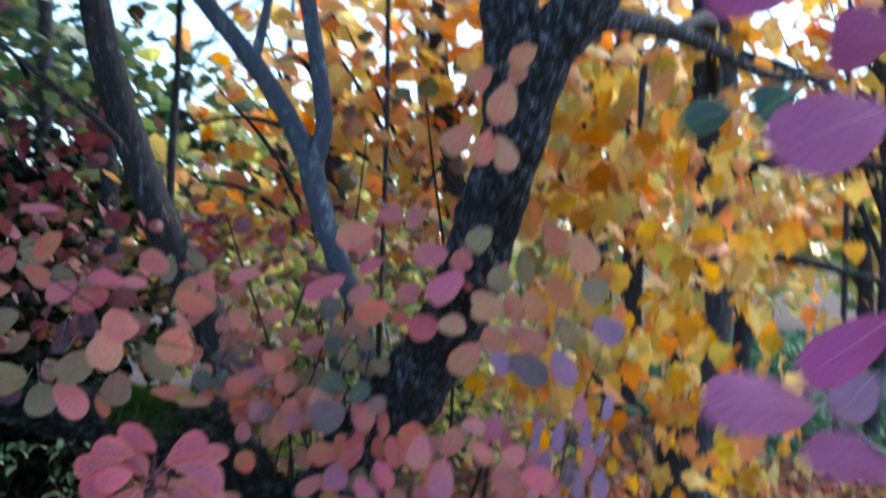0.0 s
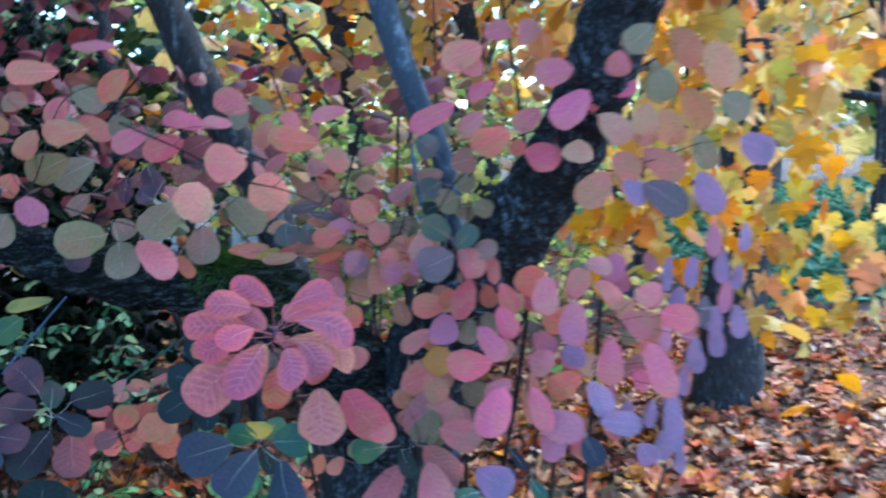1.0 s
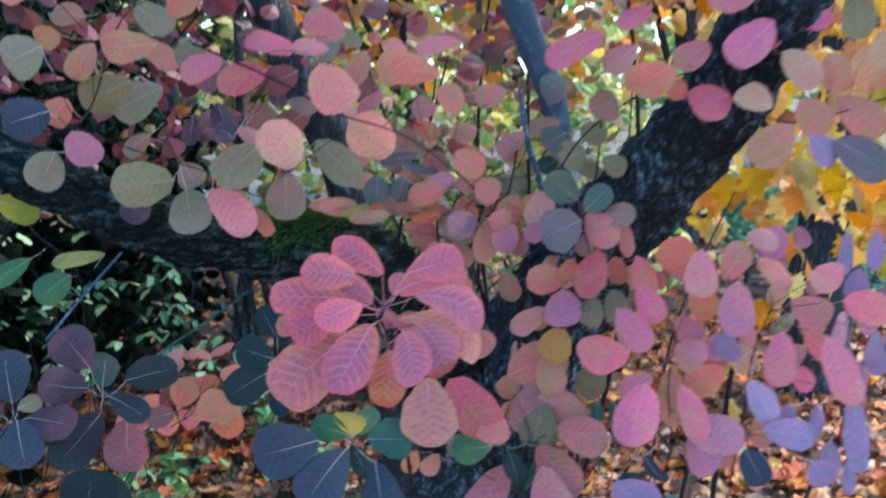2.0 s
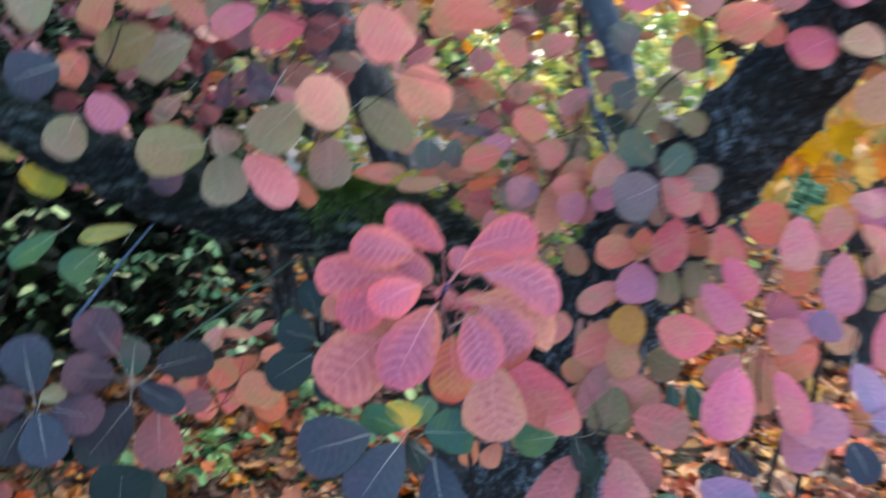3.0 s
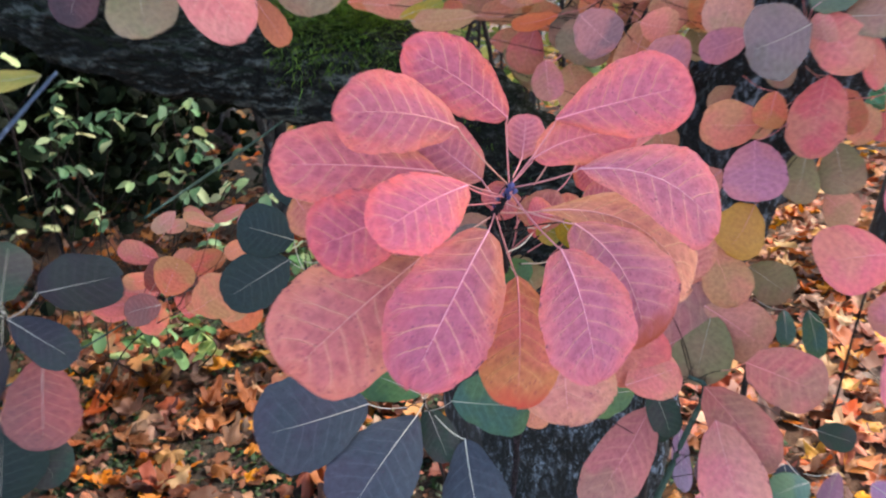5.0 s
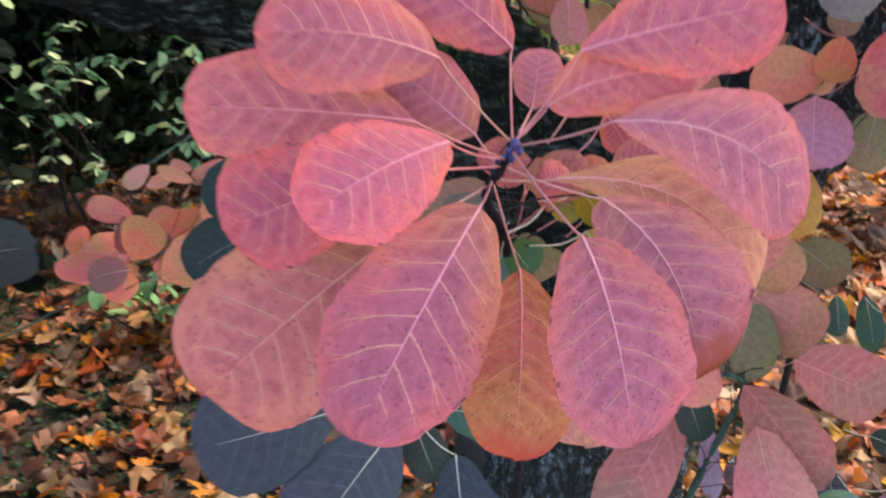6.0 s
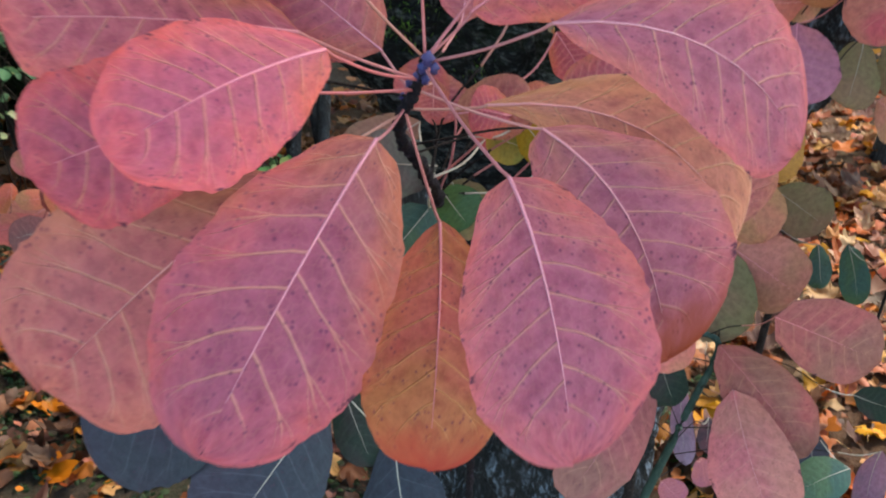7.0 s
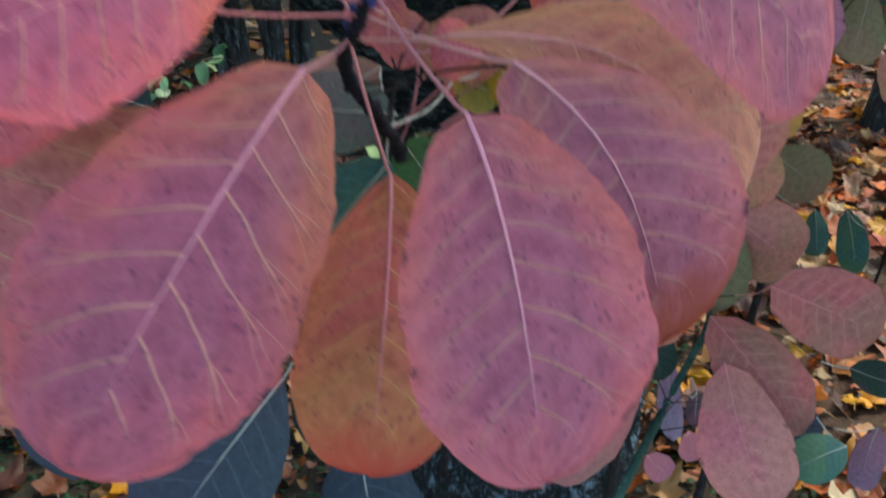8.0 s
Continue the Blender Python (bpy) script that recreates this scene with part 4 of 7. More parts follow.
    cut = (len(stalk)) * 5
    slots += [1 if k < cut or k >= len(tf) - 2 else 2 for k in range(len(tf))]
    if gap > 0.04 and not tight:
        # a thin side shoot from the twig to the stalk
        turn = far.lerp(root, 0.5) + Vector((0.1 * (r.random() - 0.5), 0.04, 0.1 * (r.random() - 0.3))) * gap
        tv, tf = tube_data(spline([far, turn, root], 4), [0.0005] * 9, 5)
        o = len(verts)
        verts += tv
        uvs += [(0.5, 0.5)] * len(tv)
        faces += [tuple(q + o for q in face) for face in tf]
        slots += [3] * len(tf)
    mesh_object("leaf", verts, faces, [KINDS[colour], STALK_PALE if pale else STALK_PINK, STALK_PALE if pale else RIB_PINK, TWIG], ob_twig, slots, uvs)


# main stems of the bush, rising from its foot
for top in ((-0.5, 1.66, 1.0), (-0.2, 1.95, 1.1), (-0.03, 1.85, 1.1), (0.2, 1.95, 1.0), (-0.3, 1.95, 1.3), (0.1, 2.0, 1.4)):
    limb("stem", [(-0.15 + 0.12 * top[0], 1.95 + 0.04 * top[1], 0.0), (-0.1 + 0.7 * top[0], 2.0, 0.45), top], [0.01, 0.007, 0.0035], TWIG, bush, 9, 8, 0.08, 60)


limb("stem", [(-0.278, 2.207, 1.673), (-0.267, 2.151, 1.571), (-0.247, 2.113, 1.493), (-0.246, 2.097, 1.344)], [0.004, 0.0055, 0.006, 0.007], TWIG_BLUE, bush, 9, 8, 0.08, 60)


# the bud at the end of the pink rosette
def bud(at, size):
    bm = bmesh.new()
    bmesh.ops.create_uvsphere(bm, u_segments=10, v_segments=7, radius=size)
    for v in bm.verts:
        v.co.z *= 1.5
        v.co.x *= 1 + 0.25 * math.sin(v.co.z / size * 4)
    me = bpy.data.meshes.new("bud")
    bm.to_mesh(me)
    bm.free()
    me.materials.append(BUD)
    ob = new("bud", me)
    ob.parent = bush
    ob.matrix_parent_inverse = bush.matrix_world.inverted()
    ob.matrix_basis = pose(*at, 20, 10, 0)


BUD = stalk_material("violet_bud", srgb(66, 62, 112))
for at, size in (((-0.474, 1.436, 1.4375), 0.0018), ((-0.4758, 1.4375, 1.4345), 0.0015), ((-0.4722, 1.437, 1.4345), 0.0014), ((-0.4778, 1.441, 1.4312), 0.0012), ((-0.4752, 1.4395, 1.4305), 0.0013), ((-0.481, 1.447, 1.4275), 0.0011), ((-0.4835, 1.45, 1.4225), 0.0010)):
    bud(at, size)

twig = sprig([(-0.4750, 1.4380, 1.4370), (-0.4790, 1.4460, 1.4250), (-0.4850, 1.4540, 1.4140), (-0.4850, 1.4640, 1.4020), (-0.4800, 1.4820, 1.3850), (-0.478, 1.545, 1.335), (-0.471, 1.638, 1.170), (-0.477, 1.753, 1.011)], 0.0014, 0.0026, TWIG_DARK, 0.35)
leaf(twig, "deeppink", (-0.4850, 1.4000, 1.4250), (-0.5190, 1.3340, 1.3730), 0.0525, -10, 0.05, 0.46, -0.03, 0.5)
leaf(twig, "amber", (-0.4710, 1.4300, 1.3880), (-0.4710, 1.3660, 1.3470), 0.0425, -1, 0.04, 0, 0.028, 0.5)
leaf(twig, "pink", (-0.4500, 1.3800, 1.4220), (-0.4370, 1.3240, 1.3820), 0.0430, 9, 0.06, 0.42, 0.062, 0.06)
leaf(twig, "rose", (-0.4400, 1.4340, 1.4170), (-0.4090, 1.3760, 1.3760), 0.0500, 0, 0.06, 0.48, 0.09, 0.3)
leaf(twig, "pink", (-0.4390, 1.4200, 1.4510), (-0.3640, 1.4310, 1.4120), 0.0440, 1, 0.10, 0.62, 0.12, 0.04)
leaf(twig, "pink", (-0.4500, 1.4460, 1.4710), (-0.3860, 1.4200, 1.4920), 0.0430, 24, 0.06, 0.8, 0.04, 0.0)
leaf(twig, "coralpink", (-0.4620, 1.4570, 1.4470), (-0.4090, 1.4420, 1.4630), 0.0330, 26, 0.06, 0, 0.1, 0.0)
leaf(twig, "pink", (-0.476, 1.452, 1.471), (-0.526, 1.429, 1.512), 0.0370, -7, 0.08, 0, 0, 0.0)
leaf(twig, "pink", (-0.5010, 1.4240, 1.4720), (-0.5580, 1.3940, 1.4860), 0.0410, -10, 0.10, 0, -0.05, 0.0)
leaf(twig, "coralpink", (-0.5130, 1.4430, 1.4440), (-0.6060, 1.4400, 1.4490), 0.0440, -19, 0.08, 0, -0.03, 0.2)
leaf(twig, "pink", (-0.4950, 1.3900, 1.4510), (-0.5330, 1.3470, 1.4410), 0.0405, 2, 0.06, 0.5, 0.0, 0.2)
leaf(twig, "pink", (-0.5220, 1.4030, 1.4390), (-0.5720, 1.3800, 1.4220), 0.0425, -17, 0.05, 0, 0.0, 0.3)
leaf(twig, "magamber", (-0.5170, 1.4130, 1.4090), (-0.5950, 1.4000, 1.3420), 0.0700, -13, 0.05, 0, 0.0, 0.55)
leaf(twig, "paleamber", (-0.4570, 1.4520, 1.4190), (-0.3700, 1.4620, 1.3680), 0.0440, 4, 0.07, 0.8, 0.15, 0.5)
leaf(twig, "coralpink", (-0.490, 1.454, 1.436), (-0.525, 1.462, 1.464), 0.0338, -7, 0.05, 0, 0, 0.35)
leaf(twig, "tanpink", (-0.437, 1.574, 1.310), (-0.433, 1.553, 1.224), 0.0741, -1, 0.04)
leaf(twig, "tanpink", (-0.4710, 1.5150, 1.3970), (-0.4410, 1.5120, 1.4040), 0.0250, 8, 0.05)
leaf(twig, "yellow", (-0.4590, 1.5250, 1.3860), (-0.4420, 1.5200, 1.3810), 0.0180, 5, 0.05)
leaf(twig, "tanpink", (-0.4410, 1.5300, 1.3880), (-0.4240, 1.5260, 1.3910), 0.0260, 6, 0.05)
leaf(twig, "paleamber", (-0.4290, 1.5350, 1.3810), (-0.4460, 1.5310, 1.4020), 0.0220, -6, 0.05)
leaf(twig, "olive", (-0.4670, 1.5350, 1.3550), (-0.4580, 1.5310, 1.3390), 0.0260, 4, 0.05)
leaf(twig, "yellow", (-0.4390, 1.5400, 1.3630), (-0.4330, 1.5360, 1.3540), 0.0220, 8, 0.05)
leaf(twig, "coralpink", (-0.4770, 1.5000, 1.4220), (-0.4860, 1.4960, 1.4050), 0.0220, 4, 0.05)
leaf(twig, "coralpink", (-0.449, 1.503, 1.400), (-0.464, 1.494, 1.406), 0.0197, -4, 0.04)
leaf(twig, "coralpink", (-0.476, 1.483, 1.419), (-0.477, 1.486, 1.403), 0.0119, 3, 0.04)
leaf(twig, "yellow", (-0.445, 1.518, 1.394), (-0.431, 1.520, 1.373), 0.0174, 18, 0.03)
leaf(twig, "greygreen", (-0.4780, 1.5110, 1.3770), (-0.5100, 1.5000, 1.3830), 0.0290, 10, 0.05)
leaf(twig, "teal", (-0.4810, 1.5130, 1.3590), (-0.5050, 1.4890, 1.3370), 0.0330, 0, 0.05)
leaf(twig, "green", (-0.4780, 1.5300, 1.3600), (-0.4660, 1.5250, 1.3450), 0.0240, 1, 0.05)
leaf(twig, "olive", (-0.475, 1.552, 1.355), (-0.461, 1.545, 1.337), 0.0210, 9, 0.05)
leaf(twig, "coralpink", (-0.484, 1.562, 1.401), (-0.474, 1.554, 1.382), 0.0224, 10, 0.05)
leaf(twig, "coralpink", (-0.466, 1.561, 1.395), (-0.447, 1.560, 1.366), 0.0237, 14, 0.05)
leaf(twig, "olivepink", (-0.490, 1.572, 1.376), (-0.526, 1.562, 1.359), 0.0282, -4, 0.05)
leaf(twig, "coralpink", (-0.430, 1.573, 1.416), (-0.416, 1.585, 1.392), 0.0212, 24, 0.05)
leaf(twig, "tanpink", (-0.608, 1.502, 1.413), (-0.592, 1.496, 1.393), 0.0282, 1, 0.04)
leaf(twig, "coralpink", (-0.431, 1.509, 1.408), (-0.405, 1.512, 1.413), 0.0221, 11, 0.04)
leaf(twig, "tanpink", (-0.381, 1.504, 1.387), (-0.356, 1.498, 1.363), 0.0362, 15, 0.04)
leaf(twig, "coralpink", (-0.468, 1.515, 1.432), (-0.465, 1.534, 1.457), 0.0243, -2, 0.04)
leaf(twig, "coralpink", (-0.446, 1.521, 1.447), (-0.380, 1.546, 1.448), 0.0327, 16, 0.05)
twig = sprig([(-0.542, 1.590, 1.224), (-0.546, 1.621, 1.185), (-0.539, 1.709, 1.074), (-0.533, 1.783, 0.954)], 0.00112, 0.0016)
leaf(twig, "slate", (-0.583, 1.575, 1.228), (-0.658, 1.533, 1.223), 0.0723, -11, 0.06)
leaf(twig, "slate", (-0.548, 1.586, 1.212), (-0.594, 1.517, 1.168), 0.0674, -2, 0.06)
leaf(twig, "slate", (-0.511, 1.586, 1.192), (-0.490, 1.530, 1.122), 0.0591, 12, 0.05)
leaf(twig, "teal", (-0.521, 1.592, 1.222), (-0.461, 1.580, 1.223), 0.0610, 32, 0.06)
leaf(twig, "green", (-0.545, 1.591, 1.228), (-0.602, 1.626, 1.234), 0.0398, 5, 0.04)
leaf(twig, "yellow", (-0.541, 1.591, 1.228), (-0.550, 1.646, 1.245), 0.0451, 25, 0.04)
leaf(twig, "green", (-0.540, 1.610, 1.221), (-0.516, 1.661, 1.243), 0.0327, -5, 0.04)
leaf(twig, "darkgreen", (-0.542, 1.607, 1.208), (-0.523, 1.580, 1.175), 0.0286, -6, 0.04)
twig = sprig([(-0.874, 1.604, 1.292), (-0.890, 1.625, 1.258), (-0.934, 1.649, 1.169), (-0.938, 1.628, 1.090), (-1.014, 1.671, 0.968)], 0.00088, 0.0016)
leaf(twig, "plum", (-0.842, 1.602, 1.307), (-0.766, 1.586, 1.327), 0.0498, 33, 0.06)
leaf(twig, "mauve", (-0.893, 1.610, 1.323), (-0.924, 1.599, 1.378), 0.0596, 20, 0.06)
leaf(twig, "darkgreen", (-0.876, 1.605, 1.297), (-0.882, 1.646, 1.335), 0.0411, 42, 0.05)
leaf(twig, "mauve", (-0.895, 1.603, 1.298), (-0.939, 1.561, 1.319), 0.0513, -25, 0.06)
leaf(twig, "plum", (-0.860, 1.585, 1.292), (-0.803, 1.566, 1.268), 0.0349, -5, 0.06)
leaf(twig, "dustyred", (-0.841, 1.590, 1.257), (-0.828, 1.546, 1.202), 0.0574, -32, 0.06)
leaf(twig, "plum", (-0.881, 1.606, 1.261), (-0.927, 1.555, 1.206), 0.0573, -24, 0.06)
leaf(twig, "darkteal", (-0.930, 1.629, 1.091), (-0.913, 1.631, 1.170), 0.0781, 31, 0.06)
leaf(twig, "plum", (-0.957, 1.626, 1.090), (-1.006, 1.582, 1.108), 0.0539, -20, 0.06)
leaf(twig, "mauve", (-0.899, 1.612, 1.089), (-0.813, 1.581, 1.085), 0.0530, -17, 0.06)
leaf(twig, "plum", (-0.925, 1.608, 1.086), (-0.889, 1.562, 1.051), 0.0489, -33, 0.06)
leaf(twig, "mauve", (-0.945, 1.600, 1.066), (-0.982, 1.553, 1.064), 0.0373, 1, 0.06)
leaf(twig, "darkgreen", (-0.921, 1.685, 1.140), (-0.890, 1.656, 1.094), 0.0506, -11, 0.06)
twig = sprig([(-0.970, 1.547, 1.279), (-0.985, 1.573, 1.225), (-1.019, 1.649, 1.090), (-1.014, 1.671, 0.968)], 0.00088, 0.0016)
leaf(twig, "slate", (-0.972, 1.551, 1.295), (-0.973, 1.548, 1.366), 0.0573, 20, 0.06)
leaf(twig, "slate", (-0.961, 1.537, 1.278), (-0.940, 1.506, 1.227), 0.0542, -17, 0.06)
leaf(twig, "mauve", (-0.952, 1.549, 1.277), (-0.886, 1.535, 1.269), 0.0498, -12, 0.06)
leaf(twig, "plum", (-0.979, 1.543, 1.269), (-0.993, 1.500, 1.230), 0.0384, -29, 0.06)
leaf(twig, "olive", (-0.970, 1.559, 1.286), (-0.944, 1.574, 1.292), 0.0242, 7, 0.05)
leaf(twig, "mauve", (-0.982, 1.546, 1.280), (-1.009, 1.525, 1.296), 0.0467, -21, 0.06)
leaf(twig, "dustyred", (-1.162, 1.775, 1.047), (-1.186, 1.778, 1.074), 0.0409, 35, 0.05)
leaf(twig, "dustyred", (-1.136, 1.759, 0.970), (-1.162, 1.771, 1.032), 0.0531, 18, 0.05)
leaf(twig, "dustyred", (-1.081, 1.766, 0.970), (-1.156, 1.735, 0.969), 0.0487, -15, 0.05)
twig = sprig([(-0.699, 1.882, 1.228), (-0.699, 1.922, 1.140), (-0.705, 1.975, 0.981)], 0.00088, 0.0016)
leaf(twig, "darkteal", (-0.709, 1.887, 1.251), (-0.758, 1.856, 1.279), 0.0565, 8, 0.06)
leaf(twig, "darkteal", (-0.715, 1.881, 1.231), (-0.772, 1.825, 1.207), 0.0603, -5, 0.06)
leaf(twig, "darkteal", (-0.701, 1.896, 1.283), (-0.726, 1.906, 1.336), 0.0425, -2, 0.06)
leaf(twig, "darkteal", (-0.695, 1.881, 1.222), (-0.693, 1.847, 1.167), 0.0487, 4, 0.06)
leaf(twig, "darkgreen", (-0.680, 1.885, 1.229), (-0.647, 1.880, 1.191), 0.0449, -0, 0.06)
twig = sprig([(-0.864, 2.084, 1.133), (-0.934, 2.115, 1.094), (-1.014, 2.162, 1.044), (-1.218, 2.260, 0.910), (-1.427, 2.324, 0.800)], 0.0012, 0.0018, TWIG_GREEN)
leaf(twig, "softcoral", (-1.003, 2.222, 1.106), (-1.049, 2.195, 1.133), 0.0357, 5, 0.05)
leaf(twig, "softcoral", (-1.002, 2.153, 1.071), (-1.066, 2.114, 1.070), 0.0387, -21, 0.05)
leaf(twig, "coral", (-0.996, 2.183, 1.089), (-1.035, 2.159, 1.094), 0.0259, 7, 0.05)
leaf(twig, "dustyred", (-0.995, 2.157, 1.079), (-0.958, 2.150, 1.131), 0.0447, 35, 0.05)
leaf(twig, "coral", (-0.964, 2.136, 1.073), (-0.987, 2.109, 1.065), 0.0294, -2, 0.05)
leaf(twig, "coral", (-0.952, 2.172, 1.105), (-0.883, 2.159, 1.135), 0.0387, 30, 0.05)
leaf(twig, "coral", (-0.917, 2.130, 1.100), (-0.892, 2.090, 1.075), 0.0446, -28, 0.05)
leaf(twig, "coral", (-1.088, 2.468, 1.066), (-1.052, 2.478, 1.081), 0.0245, 13, 0.05)
leaf(twig, "dustyred", (-0.949, 2.123, 1.091), (-0.910, 2.118, 1.120), 0.0361, 8, 0.05)
leaf(twig, "coral", (-1.053, 2.578, 1.061), (-1.092, 2.578, 1.071), 0.0221, -18, 0.05)
leaf(twig, "softcoral", (-1.091, 2.256, 1.078), (-1.106, 2.239, 1.042), 0.0327, -43, 0.05)
leaf(twig, "softcoral", (-0.975, 2.240, 1.000), (-0.955, 2.220, 1.119), 0.062, 10, 0.05)
leaf(twig, "orange", (-0.919, 2.220, 1.073), (-0.860, 2.200, 1.003), 0.062, -10, 0.05)
leaf(twig, "softcoral", (-1.000, 2.260, 1.073), (-1.128, 2.240, 1.005), 0.058, -20, 0.05)
leaf(twig, "orange", (-0.810, 2.100, 1.178), (-0.854, 2.080, 1.163), 0.026, 10, 0.05)
leaf(twig, "softcoral", (-0.856, 2.200, 1.195), (-0.898, 2.180, 1.179), 0.018, -10, 0.05)
twig = sprig([(-0.653, 1.769, 1.579), (-0.678, 1.754, 1.533), (-0.753, 1.733, 1.573), (-0.868, 1.768, 1.606), (-1.033, 1.843, 1.664)], 0.0008, 0.0012)
leaf(twig, "olive", (-0.775, 1.666, 1.567), (-0.851, 1.634, 1.561), 0.0622, -37, 0.06)
leaf(twig, "olive", (-0.778, 1.724, 1.549), (-0.763, 1.690, 1.490), 0.0619, -12, 0.05)
leaf(twig, "red", (-0.733, 1.689, 1.552), (-0.675, 1.661, 1.493), 0.0531, -15, 0.06)
leaf(twig, "orange", (-0.710, 1.826, 1.506), (-0.678, 1.800, 1.469), 0.0265, 8, 0.06)
leaf(twig, "olivepink", (-0.643, 1.766, 1.564), (-0.638, 1.730, 1.501), 0.0576, -18, 0.06)
leaf(twig, "olive", (-0.661, 1.692, 1.610), (-0.706, 1.633, 1.565), 0.0616, -40, 0.06)
leaf(twig, "coral", (-0.619, 1.665, 1.644), (-0.619, 1.599, 1.588), 0.0648, -8, 0.06)
leaf(twig, "olive", (-0.599, 1.784, 1.610), (-0.538, 1.756, 1.549), 0.0562, 12, 0.06)
leaf(twig, "coral", (-0.506, 1.703, 1.651), (-0.507, 1.646, 1.591), 0.0690, -15, 0.06)
leaf(twig, "mauvepink", (-0.944, 1.744, 1.635), (-0.905, 1.717, 1.589), 0.0507, -8, 0.06)
leaf(twig, "olive", (-0.975, 1.753, 1.606), (-0.991, 1.718, 1.557), 0.0558, -30, 0.05)
leaf(twig, "olivepink", (-0.820, 1.850, 1.578), (-0.798, 1.844, 1.542), 0.0453, -18, 0.05)
twig = sprig([(-0.362, 2.021, 1.503), (-0.450, 1.628, 1.613), (-0.529, 1.529, 1.651), (-0.608, 1.581, 1.692), (-0.742, 1.684, 1.748)], 0.0008, 0.0016)
leaf(twig, "softcoral", (-0.488, 1.412, 1.674), (-0.536, 1.381, 1.681), 0.0547, -15, 0.06)
leaf(twig, "coral", (-0.408, 1.588, 1.694), (-0.487, 1.587, 1.708), 0.0441, -45, 0.06)
leaf(twig, "softpink", (-0.604, 1.687, 1.733), (-0.672, 1.687, 1.756), 0.0405, -16, 0.06)
leaf(twig, "softpink", (-0.559, 1.688, 1.733), (-0.610, 1.688, 1.742), 0.0264, -16, 0.06)
leaf(twig, "softrose", (-0.550, 1.792, 1.758), (-0.608, 1.794, 1.792), 0.0490, -40, 0.06)
leaf(twig, "mauve", (-0.666, 1.572, 1.623), (-0.689, 1.573, 1.640), 0.0327, -1, 0.06)
leaf(twig, "softrose", (-0.421, 1.784, 1.649), (-0.457, 1.783, 1.655), 0.0377, -31, 0.06)
leaf(twig, "coral", (-0.319, 1.790, 1.672), (-0.366, 1.787, 1.660), 0.0424, -24, 0.06)
leaf(twig, "softpink", (-0.387, 1.897, 1.752), (-0.456, 1.894, 1.740), 0.0302, -49, 0.05)
leaf(twig, "softpink", (-0.666, 1.783, 1.713), (-0.739, 1.778, 1.693), 0.0471, -48, 0.05)
leaf(twig, "softpink", (-0.729, 1.783, 1.733), (-0.794, 1.779, 1.709), 0.0424, -46, 0.05)
leaf(twig, "softrose", (-0.464, 1.790, 1.719), (-0.490, 1.793, 1.752), 0.0377, 3, 0.05)
leaf(twig, "coral", (-0.390, 1.734, 1.640), (-0.406, 1.738, 1.685), 0.0383, -17, 0.05)
twig = sprig([(-0.744, 1.793, 1.825), (-0.806, 1.636, 1.790), (-0.804, 1.471, 1.663), (-0.856, 1.467, 1.643), (-0.943, 1.467, 1.668)], 0.0008, 0.0016)
leaf(twig, "coral", (-0.722, 1.694, 1.832), (-0.773, 1.687, 1.788), 0.0484, -28, 0.06)
leaf(twig, "coral", (-0.794, 1.591, 1.829), (-0.878, 1.588, 1.832), 0.0392, -18, 0.06)
leaf(twig, "softpink", (-0.769, 1.799, 1.882), (-0.848, 1.797, 1.891), 0.0283, -18, 0.06)
leaf(twig, "tan", (-0.721, 1.482, 1.736), (-0.787, 1.479, 1.732), 0.0377, -38, 0.06)
leaf(twig, "tan", (-0.794, 1.480, 1.739), (-0.821, 1.475, 1.700), 0.0317, -42, 0.06)
leaf(twig, "slate", (-0.802, 1.371, 1.666), (-0.853, 1.367, 1.651), 0.0456, -33, 0.06)
leaf(twig, "coral", (-0.826, 1.472, 1.678), (-0.850, 1.468, 1.650), 0.0339, -27, 0.06)
leaf(twig, "olive", (-0.771, 1.526, 1.698), (-0.833, 1.521, 1.670), 0.0487, -49, 0.06)
leaf(twig, "olive", (-0.751, 1.576, 1.690), (-0.816, 1.571, 1.661), 0.0507, -25, 0.06)
leaf(twig, "coral", (-0.851, 1.486, 1.810), (-0.902, 1.483, 1.798), 0.0377, -29, 0.06)
leaf(twig, "olive", (-0.830, 1.428, 1.735), (-0.872, 1.424, 1.716), 0.0506, -26, 0.06)
leaf(twig, "tan", (-0.853, 1.530, 1.754), (-0.884, 1.528, 1.748), 0.0314, -53, 0.06)
leaf(twig, "rust", (-0.886, 1.684, 1.788), (-0.928, 1.684, 1.798), 0.0440, -10, 0.06)
twig = sprig([(-0.377, 1.990, 1.361), (-0.361, 1.998, 1.384), (-0.334, 2.029, 1.454), (-0.308, 2.055, 1.501), (-0.288, 2.128, 1.571)], 0.0014, 0.002)
leaf(twig, "coral", (-0.472, 2.084, 1.496), (-0.422, 2.094, 1.508), 0.0405, 9, 0.05)
leaf(twig, "coral", (-0.401, 2.103, 1.535), (-0.354, 2.117, 1.565), 0.0493, 15, 0.05)
leaf(twig, "coral", (-0.379, 2.101, 1.516), (-0.319, 2.099, 1.476), 0.0440, 26, 0.05)
leaf(twig, "olive", (-0.302, 2.100, 1.468), (-0.291, 2.116, 1.526), 0.0458, 15, 0.05)
leaf(twig, "coral", (-0.234, 1.952, 1.467), (-0.295, 1.949, 1.485), 0.0519, -30, 0.05)
leaf(twig, "coral", (-0.293, 2.044, 1.449), (-0.329, 2.006, 1.400), 0.0438, 7, 0.05)
leaf(twig, "tan", (-0.358, 2.047, 1.452), (-0.348, 2.032, 1.387), 0.0359, 7, 0.05)
